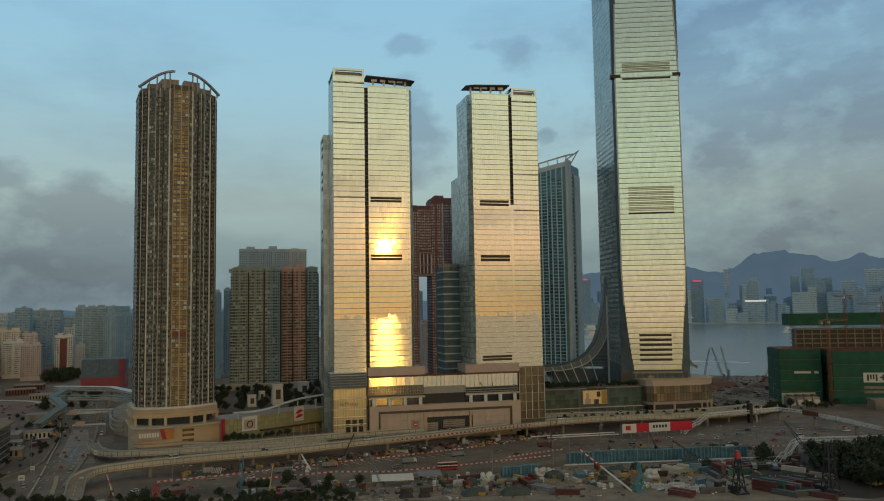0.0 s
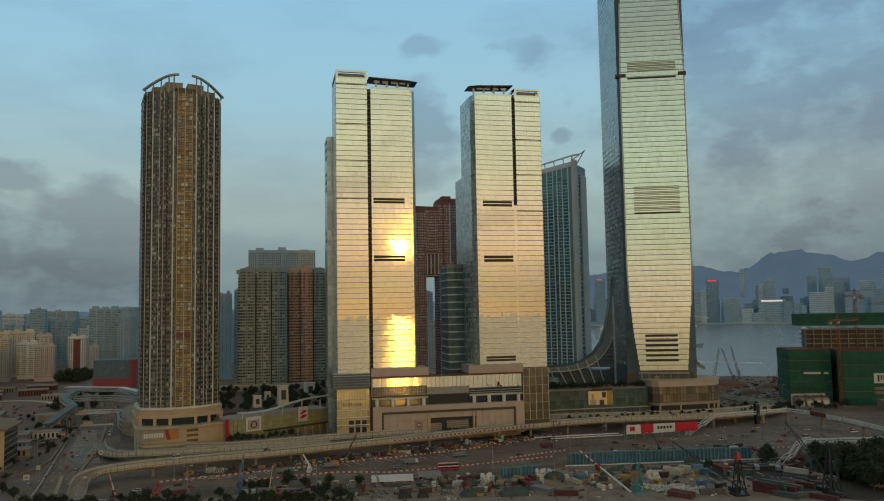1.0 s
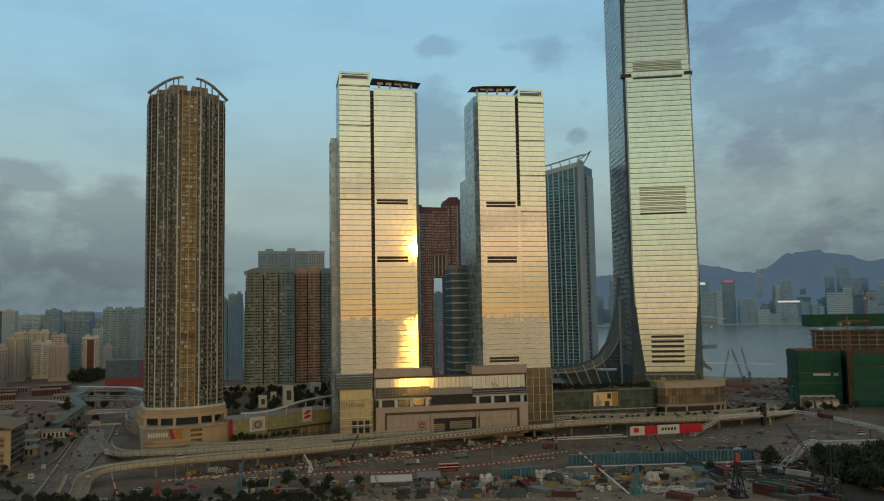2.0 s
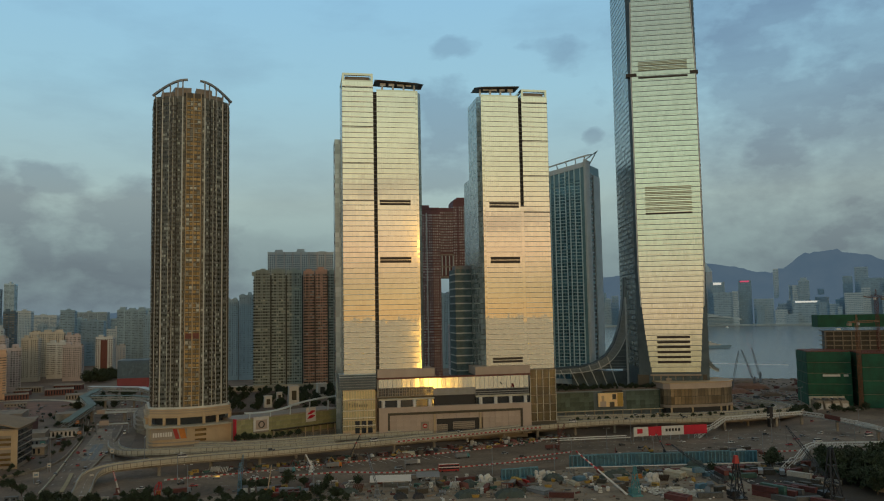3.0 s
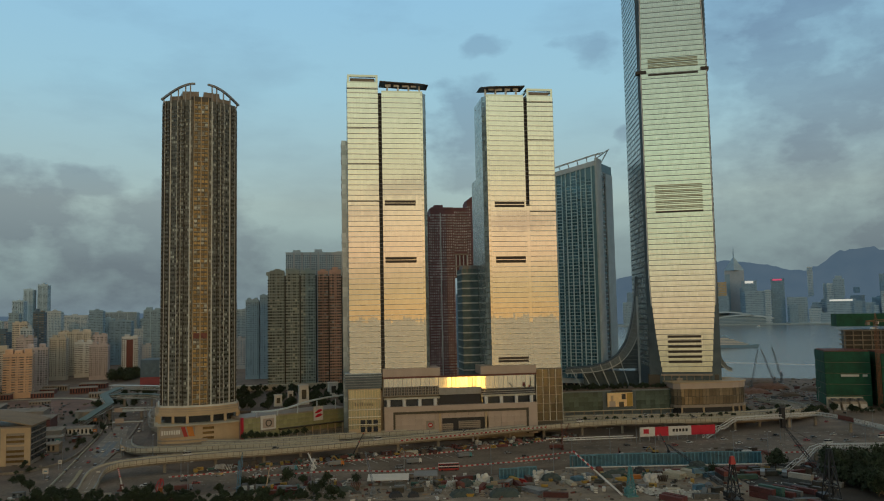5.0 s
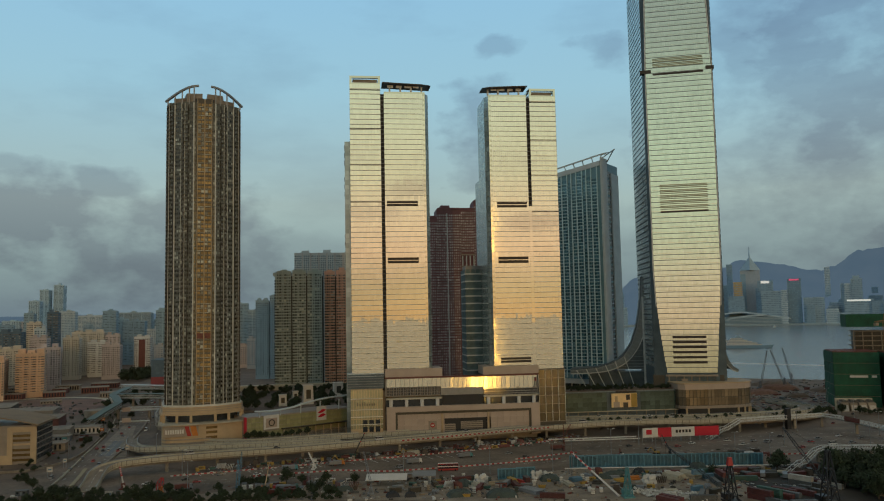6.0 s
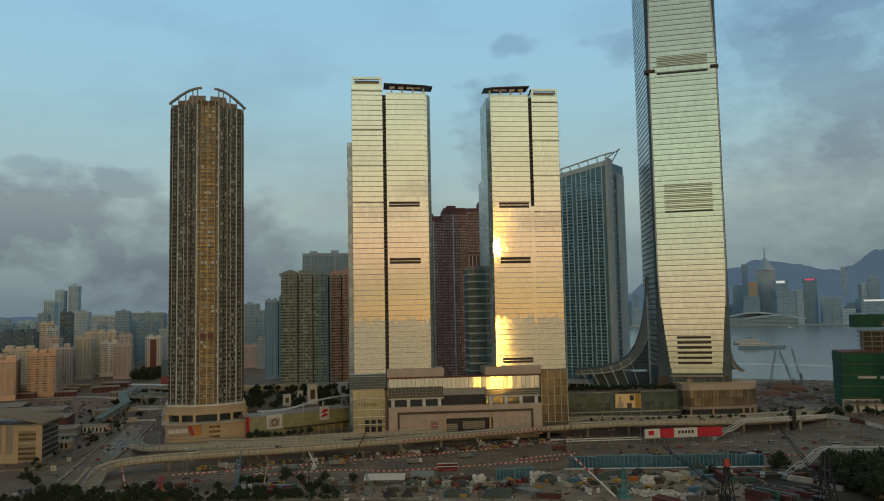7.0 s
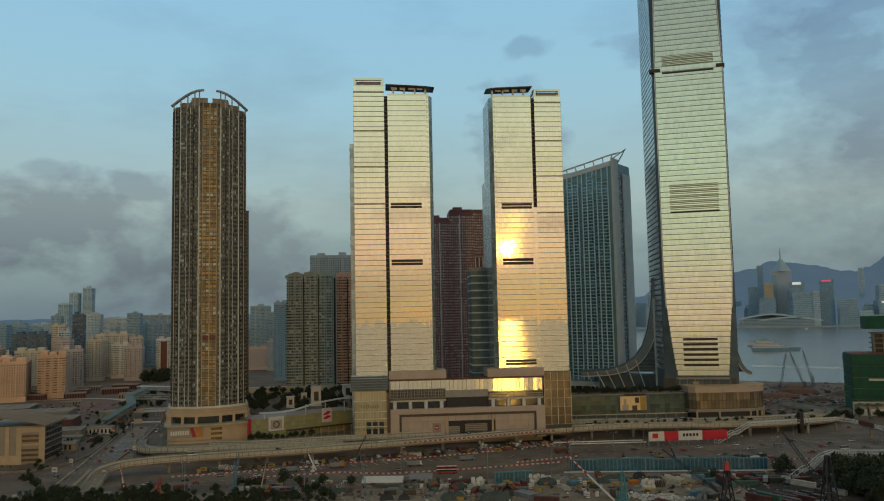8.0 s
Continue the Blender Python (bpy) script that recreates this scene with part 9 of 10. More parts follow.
yard_crane(6.8, 417, 17.0, 2.2, ((7, 417, 2.0), (8, 424, 20)), "blue", "blue", "slim blue-grey lattice mast crane", 0, 0.9)
yard_crane(77, 398, 3.0, 2.4, ((78, 398, 1.0), (74, 424, 17.5)), "steel", "steel", "grey lattice jib reaching over the canopy", 0, 0.9)
yard_crane(20, 414, 2.2, 2.0, ((21, 414, 1.0), (23, 420, 14.5)), "orange", "cream", "small orange crane with pale boom", 0, 0.7, True)
yard_crane(-58, 437, 2.0, 2.2, ((-57, 437, 0.8), (-62, 446, 10.5)), "rust", "barrier_white", "small red and white striped crane arm", 5, 1.1, True)
yard_crane(-35, 424, 2.0, 2.4, ((-36, 424, 0.8), (-34.5, 427, 7.5)), "orange", "red", "stubby red and orange lattice crane", 0, 2.4)
yard_crane(44, 468, 1.6, 1.8, ((46, 468, 1.0), (41, 474, 9.5)), "white", "white", "small white crane arm on the plaza", 0, 1.1, True)
yard_crane(72, 500, 2.0, 1.8, ((69, 497, 3.0), (76, 500, 16)), "black", "black", "dark jib leaning against the viaduct", 1, 0.9, True)
yard_crane(208, 495, 18, 1.2, ((208, 495, 8.0), (214, 498, 17)), "rust", "rust", "rusty piling mast beside the tunnel approach", 0, 0.8)
yard_crane(268, 462, 3, 1.4, ((269, 462, 1), (264, 466, 13.5)), "black", "black", "dark piling arm behind the blue screens", 1, 0.8, True)
# wharf cranes on the water's edge
for x, y, h, dx, c in ((556, 812, 12, -17, "steel"), (600, 800, 10, 22, "rust"), (520, 800, 10, 8, "steel"), (585, 845, 14, -12, "steel")):
    yard_crane(x, y, h, 4, ((x, y, 3), (x + dx, y - 3, 44)), c, c, "lattice crawler crane on the waterfront site" if c == "steel" else "red crawler crane on the waterfront site", 0, 1.6)


# lorries, sheds and site clutter, by kind
def lorry(x, y, rz, colour, label):
    root = thing("lorry", x, y, 0.06, rz, label, "lorry", "site lorries")
    b = bmesh.new()
    hexa(b, [(3.2, -1.2, 0.5), (5.0, -1.2, 0.5), (5.0, 1.2, 0.5), (3.2, 1.2, 0.5), (3.2, -1.2, 2.9), (4.6, -1.2, 2.9), (4.6, 1.2, 2.9), (3.2, 1.2, 2.9)])
    part("cab", b, colour, root)
    b = bmesh.new()
    box(b, 4.3, 5.02, -1.1, 1.1, 1.7, 2.5)
    part("windscreen", b, "dark_glass", root)
    b = bmesh.new()
    box(b, -4.6, 3.0, -1.25, 1.25, 0.9, 3.0)
    part("load_box", b, "steel" if colour != "steel" else "rust", root)
    for u in (-3.6, -2.4, 3.9):
        for v in (-1, 1):
            b = bmesh.new()
            tube(b, (u, v * 0.95, 0.5), (u, v * 1.25, 0.5), 0.5, n=10)
            part("wheel", b, "tyre", root)


for x, y, rz, c, lab in ((106, 474, 12, "white", "white site lorry on the plaza"), (140, 486, 15, "teal", "teal site lorry by the barriers"), (30, 470, 8, "teal", "teal site lorry on the plaza"), (58, 478, 10, "orange", "orange site lorry by the barriers"), (205, 500, 5, "steel", "grey tipper lorry by the tunnel approach"), (292, 395, 60, "black", "dark yard lorry among containers"),
                         (302, 390, 60, "black", "dark yard lorry among containers"), (20, 421, 0, "yellow", "yellow yard lorry under trees"), (30, 416, 170, "red", "red yard lorry under trees"), (-24, 430, 10, "steel", "grey yard lorry under trees"), (100, 431, 5, "black", "dark lorry behind the canopy"), (272, 458, 0, "rust", "rusty machine lorry behind the screens"), (250, 457, 4, "rust", "rusty machine lorry behind the screens"), (150, 402, 60, "rust", "rusty yard lorry beside crates")):
    lorry(x, y, rz, c, lab)


def shed(x, y, rz, w, d, h, colour, label):
    root = thing("site_shed", x, y, 0, rz, label, "shed", "site sheds")
    b = bmesh.new()
    box(b, -w / 2, w / 2, -d / 2, d / 2, 0, h)
    part("wall", b, colour, root)
    b = bmesh.new()
    prism(b, [(-w / 2 - 0.3, -d / 2 - 0.3), (w / 2 + 0.3, -d / 2 - 0.3), (w / 2 + 0.3, d / 2 + 0.3), (-w / 2 - 0.3, d / 2 + 0.3)], h, [h + 0.2, h + 0.2, h + 0.9, h + 0.9])
    part("roof", b, "concrete", root)
    for k in range(max(1, int(w / 3)) if h < 7 else 0):
        b = bmesh.new()
        u = -w / 2 + 1.5 + k * 3
        box(b, u - 0.7, u + 0.7, -d / 2 - 0.08, -d / 2 + 0.1, 1.0, h - 0.6)
        part("window", b, "dark_glass", root)


for x, y, rz, w, d, h, c, lab in ((560, 575, -15, 30, 14, 8, "concrete", "low grey site office by the netted building"), (600, 560, -15, 26, 12, 12, "orange", "orange and grey site office stack"), (632, 552, -15, 24, 12, 9, "concrete", "grey flat-roofed site office block"), (545, 545, -10, 24, 10, 5, "steel", "long low grey site shed"), (330, 345, 10, 12, 6, 4, "cream", "small cream yard hut among trees"), (-150, 580, 5, 26, 10, 5, "concrete", "low grey roadside depot"), (-165, 600, 5, 22, 10, 4, "rust", "low rusty roadside shed"), (-175, 640, 8, 40, 20, 7, "tan_stone", "flat-roofed tan roadside depot"), (-210, 690, 8, 60, 30, 10, "rust", "dusty brown flat-roofed depot"), (-240, 760, 8, 60, 30, 9, "tan_stone", "dusty tan flat-roofed depot"), (-150, 660, 5, 24, 12, 5, "white", "row of white roadside cabins"), (-158, 620, 5, 20, 8, 4, "steel", "row of grey roadside cabins"), (-300, 800, 12, 70, 40, 9, "brown_clad", "broad brown flat-roofed depot")):
    shed(x, y, rz, w, d, h, c, lab)
def vent_block(x, y, rz, bays, label):
    """Concrete ventilation house: a back wall and a row of sloped-front bays with pale shutters."""
    root = thing("ventilation_house", x, y, 0, rz, label, "ventilation house", "ventilation houses")
    for k in range(bays):
        u = k * 7.4
        b = bmesh.new()
        hexa(b, [(u, 0, 0), (u + 6.4, 0, 0), (u + 6.4, 13, 0), (u, 13, 0), (u, 2.6, 7.2), (u + 6.4, 2.6, 7.2), (u + 6.4, 13, 8.6), (u, 13, 8.6)])
        bay = part("bay", b, "concrete", root)
        b = bmesh.new()
        hexa(b, [(u + 0.8, -0.12, 0.4), (u + 5.6, -0.12, 0.4), (u + 5.6, 0.5, 0.4), (u + 0.8, 0.5, 0.4), (u + 0.8, 1.72, 5.4), (u + 5.6, 1.72, 5.4), (u + 5.6, 2.3, 5.4), (u + 0.8, 2.3, 5.4)])
        part("shutter", b, "barrier_white", bay)
        b = bmesh.new()
        box(b, u + 1.4, u + 5.0, 5, 11, 8.0, 9.6)
        part("roof_louvre", b, "box_grey", bay)
    b = bmesh.new()
    box(b, -1.2, bays * 7.4, 13, 15, 0, 10.4)
    part("back_wall", b, "pale_concrete", root)


vent_block(494, 620, -16, 4, "low pale concrete ventilation house with sloped shuttered bays")
vent_block(548, 652, -20, 2, "small concrete ventilation house beside the netted building")
for k in range(26):
    plant(tree_rng.choice((0, 1, 1, 3)), tree_rng.choice((tree_rng.uniform(498, 540), tree_rng.uniform(440, 476), tree_rng.uniform(395, 425))), tree_rng.uniform(592, 612), 0, tree_rng.uniform(0.55, 1.0))
# the red and grey mall block beside the far end of the highway
root = thing("red_base_mall", -176, 1062, 0, 3, "grey glass mall block with dark red base", "mall")
b = bmesh.new()
box(b, -22, 30, 0, 40, 0, 14)
part("base", b, "hazy_red", root)
b = bmesh.new()
box(b, -22, 30, 2, 40, 14, 37)
part("upper_box", b, "wall_blue", root)
for k in range(4):
    b = bmesh.new()
    box(b, -18 + k * 9, -11 + k * 9, 1.4, 2, 18, 32)
    part("window", b, "haze_glass", root)
b = bmesh.new()
box(b, 22, 30.2, 1.2, 3, 14, 37)
part("red_flank", b, "hazy_red", root)

# low clutter that cannot be counted: rubble and timber on the plaza, wharf and yard
clutter_rng = random.Random(91)
sheet("site_patch", [(-345, 740), (-215, 715), (-196, 800), (-204, 930), (-300, 940), (-350, 860)], 0.12, "red_soil", "red-brown earth of a cleared building site", "ground")
sheet("site_patch", [(-300, 590), (-190, 560), (-168, 640), (-186, 700), (-300, 715)], 0.12, "red_soil", "red-brown earth beside the depots", "ground")
groups = {"concrete": bmesh.new(), "brown_clad": bmesh.new(), "rust": bmesh.new(), "white": bmesh.new(), "steel": bmesh.new()}
zones = [((-20, 60), (474, 492), 130, 0.9, 0.0), ((60, 140), (486, 512), 240, 0.9, 0.0), ((140, 235), (505, 540), 240, 0.9, 0.0), ((0, 320), (352, 432), 620, 0.9, 0.0), ((450, 700), (690, 900), 260, 1.6, 0.0), ((-240, -128), (500, 700), 260, 1.2, 0.0), ((200, 330), (440, 475), 90, 0.9, 0.0), ((-330, -190), (700, 900), 160, 2.0, 0.0)]
for (xa, xb), (ya, yb), n, s, z in zones:
    for k in range(n):
        key = clutter_rng.choice(("concrete", "brown_clad", "brown_clad", "rust", "white", "steel") if s < 1 else ("brown_clad", "brown_clad", "concrete"))
        x, y = clutter_rng.uniform(xa, xb), clutter_rng.uniform(ya, yb)
        if 60 < x < 235 and 480 < y < 545 and not 486 + (x - 60) * 0.25 < y < 503 + (x - 60) * 0.26:
            continue
        if -20 < x < 320 and 352 <= y <= 432 and y < 400 - 0.22 * x:
            continue
        m = pose(x, y, z, 0, 0, clutter_rng.uniform(0, 180))
        l, w, h = clutter_rng.uniform(0.6, 3.2) * s, clutter_rng.uniform(0.3, 1.0) * s, clutter_rng.uniform(0.2, 1.1) * s
        box(groups[key], -l / 2, l / 2, -w / 2, w / 2, 0, h, m)
for key, bm_ in groups.items():
    solo("site_clutter", bm_, key, "scattered timber, rubble and site scrap", "clutter", kind="stuff")
# wharf apron of the waterfront site
sheet("wharf", [(470, 800), (500, 690), (620, 720), (760, 760), (700, 850), (560, 930), (470, 980)], 0.3, "earth", "brown waterfront building site", "ground")

# earth mounds on the waterfront site and beside the viaduct
for x, y, w, d, h, rz, c in ((500, 770, 40, 22, 5, 10, "red_soil"), (540, 800, 46, 20, 6, -12, "red_soil"), (580, 770, 36, 20, 5, 4, "earth"), (480, 820, 34, 18, 4, 20, "earth"), (620, 800, 44, 22, 6, -6, "red_soil"), (560, 850, 50, 20, 5, 8, "earth"), (520, 730, 24, 12, 4, 0, "earth"), (650, 760, 40, 18, 5, 10, "red_soil"), (86, 496, 9, 5, 1.8, 15, "earth"), (104, 500, 12, 5, 2.2, 15, "red_soil"), (132, 508, 11, 5, 2.0, 18, "earth"), (160, 516, 12, 5, 2.4, 20, "red_soil"), (186, 526, 10, 5, 2.0, 20, "earth"), (22, 480, 12, 3, 1.6, 12, "earth")):
    tarp_heap(x, y, w, d, h, rz, c, "reddish earth mound on the building site" if c == "red_soil" else "brown earth mound on the building site")


def tank(x, y, r, h):
    root = thing("site_tank", x, y, 0.06, 0, "dirty white upright water tank beside the viaduct", "tank", "site tanks")
    b = bmesh.new()
    tube(b, (0, 0, 0), (0, 0, h), r, n=16)
    part("body", b, "barrier_white", root)
    b = bmesh.new()
    tube(b, (0, 0, h), (0, 0, h + 0.5), r * 1.04, r * 0.5, n=16)
    part("lid", b, "barrier_white", root)
    for z in (h * 0.35, h * 0.7):
        b = bmesh.new()
        tube(b, (0, 0, z), (0, 0, z + 0.12), r * 1.03, n=16)
        part("hoop", b, "steel", root)


for x, y, r, h in ((156.0, 527.9, 1.4, 3.2), (184.0, 534.3, 1.3, 3.4), (158.2, 527.2, 1.0, 2.4), (156.5, 544.5, 0.9, 2.0)):
    tank(x, y, r, h)


# ---- ground west of the highway ----
spots = []
for k in range(70):
    f = tree_rng.random()
    spots.append((tree_rng.choice((1, 3, 3)), -150 - 60 * f + tree_rng.gauss(0, 12), 640 + 420 * f + tree_rng.gauss(0, 14), 0, tree_rng.uniform(0.35, 0.8)))
for k in range(44):
    spots.append((tree_rng.choice((1, 2, 0)), tree_rng.uniform(-266, -236), tree_rng.uniform(1170, 1265), 0, tree_rng.uniform(0.9, 1.7)))
for k in range(260):
    x = tree_rng.uniform(-135, 62)
    spots.append((tree_rng.choice((1, 3, 3, 0)), x, 424 - (x + 135) * 0.10 + tree_rng.uniform(-16, -1), 0, tree_rng.uniform(0.28, 0.58)))
for k in range(120):
    spots.append((tree_rng.choice((0, 2, 1)), tree_rng.uniform(318, 430), tree_rng.uniform(330, 392), 0, tree_rng.uniform(0.6, 1.1)))
ob = grove(spots, "dark green scrub and small trees on the verges")
ob.name = "verge_scrub"
for line, w, lab in (([(-420, 905, 0.1), (-330, 955, 0.1), (-260, 960, 0.1), (-215, 930, 0.1), (-196, 880, 0.1)], 9, "pale curving service road by the old town"), ([(-400, 700, 0.1), (-300, 722, 0.1), (-220, 705, 0.1), (-160, 690, 0.1)], 7, "pale dusty track across the cleared site")):
    b = ribbon(bmesh.new(), smooth_line(line, 5), -w / 2, w / 2, 0, 0.1)
    solo("road_service", b, "pale_concrete", lab, "road", kind="structure")
low_rng = random.Random(52)
for k in range(16):
    x, y = low_rng.uniform(-400, -215), low_rng.uniform(950, 1120)
    shed(x, y, low_rng.uniform(0, 20), low_rng.uniform(14, 34), low_rng.uniform(10, 18), low_rng.uniform(4.0, 6.8), low_rng.choice(("concrete", "tan_stone", "brown_clad", "rust")), "low flat-roofed building among the old town blocks")
for k in range(10):
    x, y = low_rng.uniform(-330, -205), low_rng.uniform(600, 900)
    shed(x, y, low_rng.uniform(0, 20), low_rng.uniform(8, 22), low_rng.uniform(6, 12), low_rng.uniform(3, 6), low_rng.choice(("concrete", "tan_stone", "rust", "brown_clad")), "low site hut on the cleared brown ground")


# ---- diggers on the works ----
def digger(colour, label):
    root = thing("excavator", 0, 0, 0.1, 0, label, "excavator", "site diggers")
    for v in (-1.15, 1.15):
        b = bmesh.new()
        prism(b, [(-1.9, v - 0.3), (1.9, v - 0.3), (1.9, v + 0.3), (-1.9, v + 0.3)], 0, 0.85)
        bmesh.ops.bevel(b, geom=b.edges[:], offset=0.2, segments=1, affect="EDGES")
        part("track", b, "tyre", root)
    b = bmesh.new()
    box(b, -2.1, 1.3, -1.25, 1.25, 1.0, 2.0)
    bmesh.ops.bevel(b, geom=b.edges[:], offset=0.15, segments=1, affect="EDGES")
    body = part("body", b, colour, root)
    b = bmesh.new()
    hexa(b, [(0.1, -1.25, 2.0), (1.4, -1.25, 2.0), (1.4, -0.2, 2.0), (0.1, -0.2, 2.0), (0.1, -1.2, 3.1), (1.0, -1.2, 3.1), (1.0, -0.25, 3.1), (0.1, -0.25, 3.1)])
    part("cab", b, "dark_glass", body)
    b = bmesh.new()
    bar(b, (1.2, 0.3, 1.6), (3.4, 0.3, 4.6), 0.5)
    part("boom", b, colour, root)
    b = bmesh.new()
    bar(b, (3.3, 0.3, 4.7), (5.4, 0.3, 2.4), 0.38)
    part("arm", b, colour, root)
    b = bmesh.new()
    hexa(b, [(5.0, -0.3, 1.2), (5.9, -0.3, 1.4), (5.9, 0.9, 1.4), (5.0, 0.9, 1.2), (5.1, -0.3, 2.2), (5.7, -0.3, 2.5), (5.7, 0.9, 2.5), (5.1, 0.9, 2.2)])
    part("bucket", b, "rust", root)
    return root


DIGGERS = [digger("yellow", "dull yellow excavator on the works"), digger("rust", "rusty red excavator on the works")]
spots = ((0, 505, 779, 40), (1, 548, 812, 120), (0, 588, 778, 210), (1, 562, 742, 300), (0, 98, 501.5, 20), (1, 141, 512, 190), (0, 173, 522, 30), (0, -250, 822, 70), (1, -288, 762, 150), (0, -222, 770, 250), (1, 30, 482, 15), (0, 262, 470, 170), (1, 236, 466, 60), (0, 60, 489, 200), (1, 620, 770, 30))
first = [True, True]
for i, x, y, rz in spots:
    m = pose(x, y, 0.1, 0, 0, rz)
    ob = DIGGERS[i] if first[i] else copy_thing(DIGGERS[i], m)
    first[i] = False
    ob.matrix_world = m


# ---- stock and plant that fills the yards and the works ----
def skip_bin(colour, label):
    root = thing("skip_bin", 0, 0, 0, 0, label, "skip", "site skips")
    b = bmesh.new()
    hexa(b, [(-1.5, -0.8, 0.1), (1.5, -0.8, 0.1), (1.5, 0.8, 0.1), (-1.5, 0.8, 0.1), (-2.1, -0.95, 1.5), (2.1, -0.95, 1.5), (2.1, 0.95, 1.5), (-2.1, 0.95, 1.5)])
    part("body", b, colour, root)
    b = bmesh.new()
    for k in range(9):
        u = -1.6 + k * 0.4
        box(b, u - 0.3, u + 0.2, -0.7, 0.7, 1.3, 1.55 + 0.3 * math.sin(k * 2.2))
    part("rubble", b, "concrete", root)["kind"] = "stuff"
    return root


def cable_drum(colour, label):
    root = thing("cable_drum", 0, 0, 0, 0, label, "cable drum", "cable drums")
    for v in (-0.6, 0.6):
        b = bmesh.new()
        tube(b, (0, v - 0.08, 1.1), (0, v + 0.08, 1.1), 1.1, n=14)
        part("flange", b, colour, root)
    b = bmesh.new()
    tube(b, (0, -0.55, 1.1), (0, 0.55, 1.1), 0.7, n=12)
    part("coil", b, "black", root)
    return root


def pallet_stack(colour, label):
    root = thing("pallet_stack", 0, 0, 0, 0, label, "pallet stack", "pallet stacks")
    rng = random.Random(len(label))
    for k in range(3):
        b = bmesh.new()
        box(b, -1.1, 1.1, -0.9, 0.9, k * 0.95, k * 0.95 + 0.16)
        part("pallet", b, "bark", root)
        b = bmesh.new()
        box(b, -1.0 + rng.uniform(0, 0.1), 1.0 - rng.uniform(0, 0.1), -0.82, 0.82, k * 0.95 + 0.16, k * 0.95 + 0.95)
        part("load", b, colour, root)
    return root


def generator(colour, label):
    root = thing("generator", 0, 0, 0, 0, label, "generator", "site generators")
    b = bmesh.new()
    box(b, -2.0, 2.0, -0.9, 0.9, 0.25, 2.1)
    bmesh.ops.bevel(b, geom=b.edges[:], offset=0.12, segments=1, affect="EDGES")
    part("housing", b, colour, root)
    b = bmesh.new()
    box(b, -2.1, 2.1, -0.95, 0.95, 0.0, 0.25)
    part("skid", b, "steel", root)
    b = bmesh.new()
    for k in range(5):
        box(b, -1.6 + k * 0.5, -1.3 + k * 0.5, -0.95, -0.88, 0.7, 1.7)
    part("grille", b, "black", root)
    b = bmesh.new()
    tube(b, (1.3, 0.4, 2.1), (1.3, 0.4, 3.0), 0.14, n=7)
    part("exhaust", b, "rust", root)
    return root


def pipe_bundle(colour, label, r=0.45):
    root = thing("pipe_bundle", 0, 0, 0, 0, label, "pipes", "pipe bundles")
    for k, (v, z) in enumerate(((-1.8, r), (-0.9, r), (0, r), (0.9, r), (-1.35, r * 2.75), (-0.45, r * 2.75), (0.45, r * 2.75))):
        b = bmesh.new()
        tube(b, (-4 + 0.2 * (k % 3), v, z), (4 + 0.15 * (k % 2), v, z), r, n=9)
        part("pipe", b, colour, root)
    return root


def formwork(colour, label):
    root = thing("formwork_panels", 0, 0, 0, 0, label, "formwork", "formwork panels")
    for k in range(6):
        b = bmesh.new()
        u = -2.4 + k * 0.95
        hexa(b, [(u, -1.5, 0), (u + 0.3, -1.5, 0), (u + 0.3, 1.5, 0), (u, 1.5, 0), (u + 0.9, -1.5, 3.0), (u + 1.2, -1.5, 3.0), (u + 1.2, 1.5, 3.0), (u + 0.9, 1.5, 3.0)])
        part("panel", b, colour, root)
    return root


def cabin(colour, label):
    root = thing("site_cabin", 0, 0, 0, 0, label, "cabin", "site cabins")
    b = bmesh.new()
    box(b, -3.0, 3.0, -1.25, 1.25, 0.2, 2.7)
    part("wall", b, colour, root)
    b = bmesh.new()
    box(b, -3.15, 3.15, -1.4, 1.4, 2.7, 2.85)
    part("roof", b, "box_grey", root)
    for u in (-1.9, 1.6):
        b = bmesh.new()
        box(b, u - 0.6, u + 0.6, -1.31, -1.22, 1.2, 2.1)
        part("window", b, "dark_glass", root)
    b = bmesh.new()
    box(b, -0.6, 0.3, -1.31, -1.22, 0.25, 2.2)
    part("door", b, "steel", root)
    for u in (-2.6, 2.6):
        b = bmesh.new()
        box(b, u - 0.2, u + 0.2, -1.1, 1.1, 0, 0.2)
        part("bearer", b, "concrete", root)
    return root


STOCK = {
    "skip": [skip_bin("box_green", "dull green rubble skip on the site"), skip_bin("yellow", "yellow rubble skip on the site")],
    "drum": [cable_drum("bark", "wooden cable drum standing in the yard")],
    "pallet": [pallet_stack("white_bag", "pallets of white bagged goods in the yard"), pallet_stack("tan_stone", "pallets of tan blocks in the yard"), pallet_stack("tarp", "pallets of dark sheeted goods in the yard")],
    "gen": [generator("white", "white boxed generator on the site"), generator("yellow", "yellow boxed generator on the site"), generator("box_green", "green boxed generator on the site")],
    "pipe": [pipe_bundle("rust", "stacked rusty steel pipes in the yard"), pipe_bundle("pale_concrete", "stacked pale concrete pipes in the yard", 0.5), pipe_bundle("steel", "stacked grey steel pipes in the yard", 0.4)],
    "form": [formwork("rust", "leaning rusty formwork panels in the yard"), formwork("bark", "leaning timber formwork panels in the yard"), formwork("white", "leaning white formwork panels in the yard")],
    "cabin": [cabin("white", "white site cabin with dark windows"), cabin("box_grey", "grey site cabin with dark windows"), cabin("box_rust", "dull red site cabin with dark windows")],
    "box": [BOXES["dark"], BOXES["red"]],
    "bin": [TREES[3]],
}
set_down = set()
stock_rng = random.Random(404)
taken = [(ob.matrix_world.translation.x, ob.matrix_world.translation.y) for ob in scene.objects if ob.parent is None and ob.type == "EMPTY"]
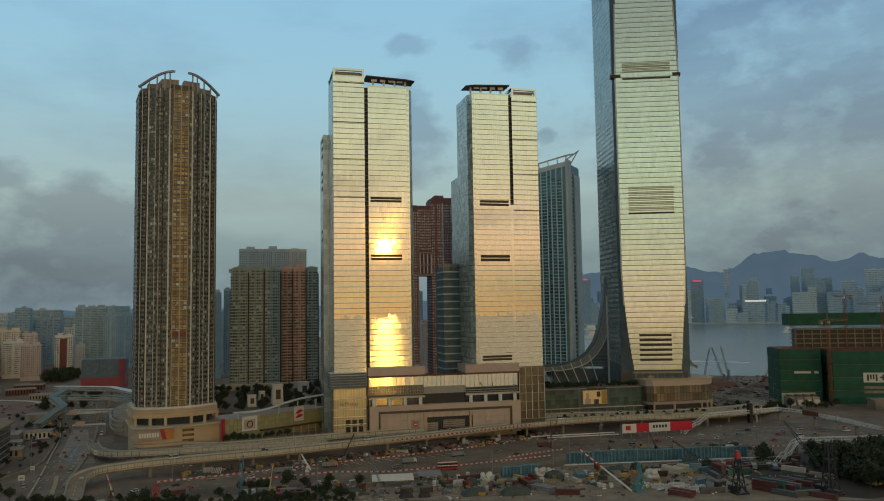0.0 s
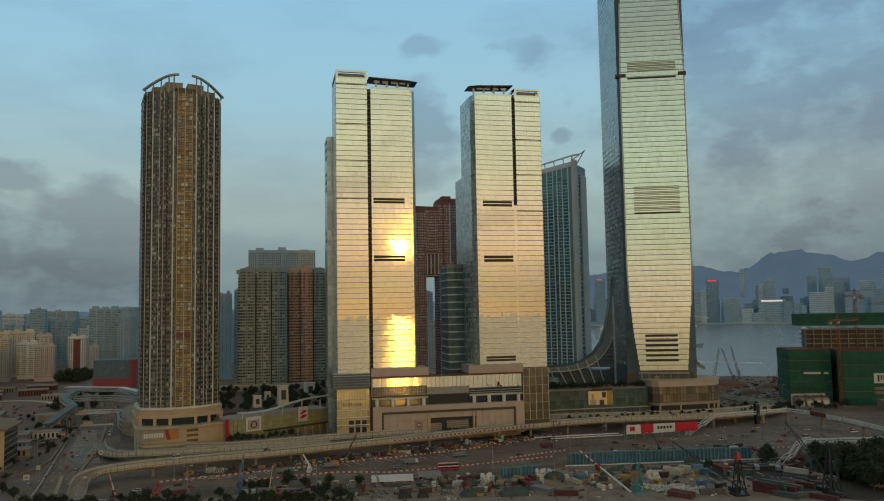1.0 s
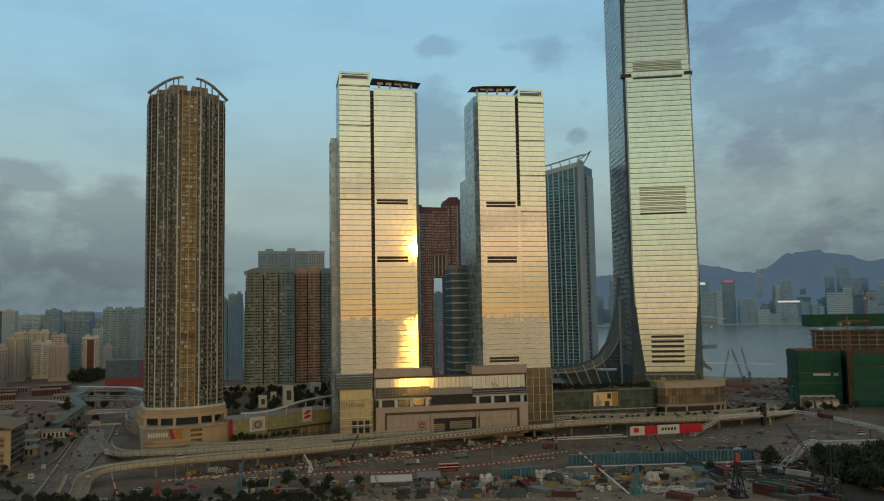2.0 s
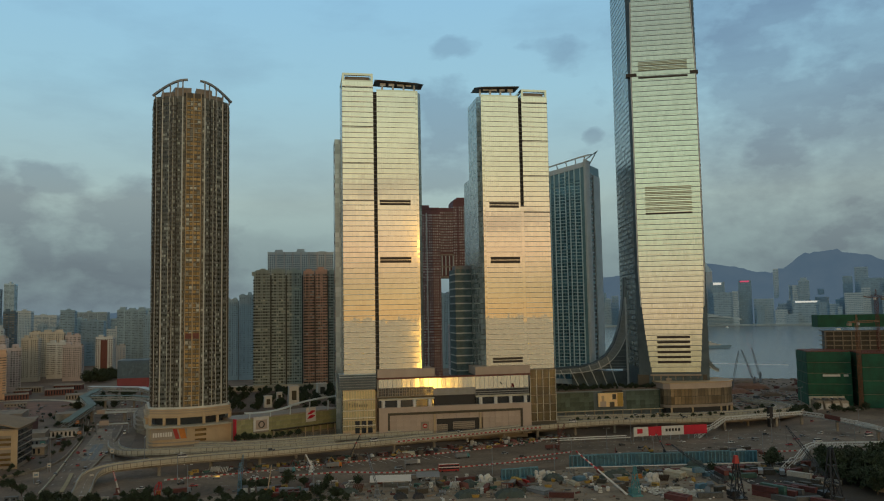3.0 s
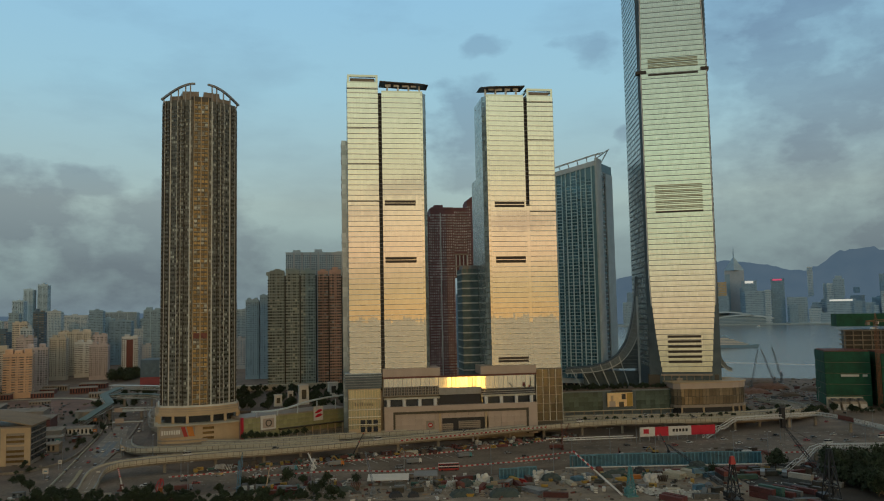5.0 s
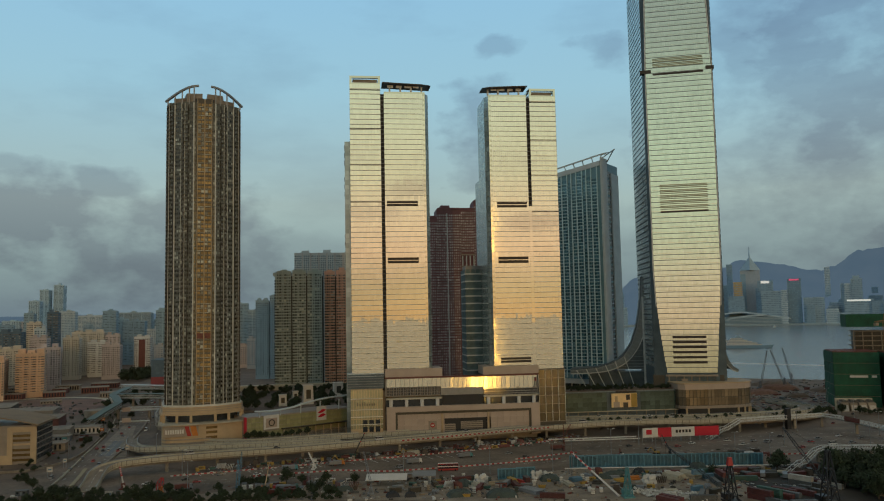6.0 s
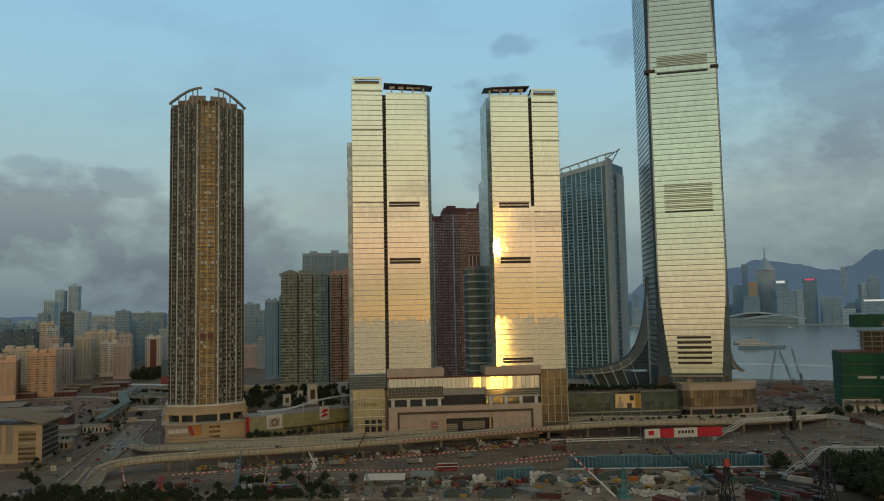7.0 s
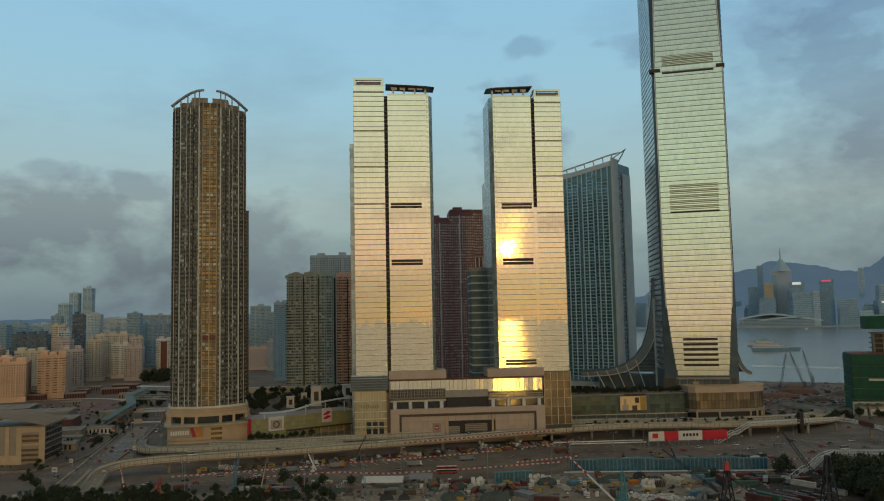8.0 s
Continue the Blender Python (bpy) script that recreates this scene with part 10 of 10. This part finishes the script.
taken += [(x, y) for x in range(74, 98, 4) for y in (412, 418, 424)]


def put_down(kind, x, y, rz, z=0.07):
    ob = stock_rng.choice(STOCK[kind])
    m = pose(x, y, z, 0, 0, rz)
    if kind in ("box", "bin") or ob.name in set_down:
        ob = copy_thing(ob, m)
    else:
        set_down.add(ob.name)
    ob.matrix_world = m
    taken.append((x, y))


def fill(xs, y_of, depth, count, kinds, gap, turn):
    """Strew stock over a strip whose near edge runs along y_of(x)."""
    for k in range(count):
        x = stock_rng.uniform(*xs)
        y = y_of(x) + stock_rng.uniform(0, depth)
        if all((x - a) ** 2 + (y - b) ** 2 > gap ** 2 for a, b in taken):
            put_down(stock_rng.choice(kinds), x, y, turn + stock_rng.choice((0, 90)) + stock_rng.gauss(0, 9))


yard = ("pallet", "pallet", "pipe", "form", "gen", "drum", "cabin", "skip", "box")
fill((98, 200), lambda x: 398 - 0.06 * (x - 98), 30, 120, yard, 4.6, 5)
fill((4, 74), lambda x: 407, 26, 110, ("bin", "pallet", "cabin", "gen", "skip", "drum", "form", "box"), 4.4, 3)
fill((120, 262), lambda x: 382 - 0.12 * (x - 120), 26, 60, yard, 5.2, -20)
fill((205, 330), lambda x: 402 - 0.1 * (x - 205), 20, 110, yard + ("bin",), 4.4, -8)
fill((60, 235), lambda x: 488 + 0.24 * (x - 60), 15, 90, ("form", "pipe", "gen", "skip", "pallet", "cabin", "drum"), 4.4, 15)
fill((-30, 60), lambda x: 475 + 0.2 * (x + 30), 8, 40, ("form", "pipe", "gen", "skip", "pallet"), 4.6, 12)
fill((216, 330), lambda x: 446, 12, 60, ("gen", "pipe", "form", "skip", "cabin"), 4.6, 0)
fill((455, 690), lambda x: 690 + 0.1 * (x - 455), 150, 55, ("cabin", "box", "pipe", "gen", "skip", "form"), 9, 0)
fill((-250, -134), lambda x: 540, 160, 55, ("cabin", "box", "pallet", "bin", "gen"), 6.5, 8)
fill((-112, -40), lambda x: 418 - 0.1 * (x + 112), 16, 60, ("bin", "bin", "pallet", "cabin"), 4.4, 4)
for x, y, rz in ((470, 760, 20), (486, 742, 30), (502, 722, 200), (520, 700, 15), (540, 690, 10), (462, 736, 80), (448, 700, 95), (520, 664, 60), (380, 488, 4), (352, 494, 182), (328, 505, 4), (300, 500, 2), (420, 492, 186), (388, 476, 3), (446, 498, 4), (-140, 560, 60), (-146, 572, 62), (-150, 586, 64), (-156, 602, 66), (-162, 616, 66), (-170, 632, 66), (-178, 648, 68)):
    park(car_rng.choice((0, 0, 1, 3, 4, 5)), x, y, rz)


# ---- loose building material, too small to pick apart ----
def litter(name, material, label, zones, size, seed):
    """Planks, plates and lumps strewn over (x0, x1, y0, slope, depth, count) strips, clear of the larger stock."""
    rng = random.Random(seed)
    b = bmesh.new()
    for x0, x1, y0, slope, depth, count in zones:
        for k in range(count):
            x = rng.uniform(x0, x1)
            y = y0 + slope * (x - x0) + rng.uniform(0, depth)
            if any((x - a) ** 2 + (y - c) ** 2 < 6.0 for a, c in taken):
                continue
            l, w, h = (rng.uniform(*size[0]), rng.uniform(*size[1]), rng.uniform(*size[2]))
            m = pose(x, y, 0.09, 0, 0, rng.choice((5, 95)) + rng.gauss(0, 14))
            q = rng.uniform(0.6, 0.95)
            hexa(b, [m @ Vector(v) for v in ((-l, -w, 0), (l, -w, 0), (l, w, 0), (-l, w, 0), (-l * q, -w * q, h), (l * q, -w * q, h * rng.uniform(0.7, 1)), (l * q, w * q, h), (-l * q, w * q, h * rng.uniform(0.7, 1)))])
    solo(name, b, material, label, "building material", kind="stuff")


shore_site = (405, 560, 600, 0.3, 170, 170)
near_yard = (6, 325, 392, -0.04, 40, 150)
works = (-20, 235, 476, 0.26, 16, 110)
litter("timber_litter", "roof_felt", "sandy timber offcuts and boards strewn over the site", [shore_site, near_yard, works], ((0.8, 3.2), (0.15, 0.6), (0.15, 0.7)), 51)
litter("concrete_litter", "box_white", "pale concrete blocks and plates strewn over the site", [shore_site, near_yard, works], ((0.5, 2.4), (0.4, 1.2), (0.3, 1.2)), 52)
litter("steel_litter", "box_grey", "dull grey steel plates and bundles strewn over the site", [shore_site, near_yard, works], ((0.8, 3.6), (0.2, 0.8), (0.3, 1.1)), 53)
litter("rusty_litter", "rust", "rusty reinforcement bundles strewn over the site", [shore_site, works], ((1.0, 4.2), (0.2, 0.7), (0.2, 0.8)), 54)
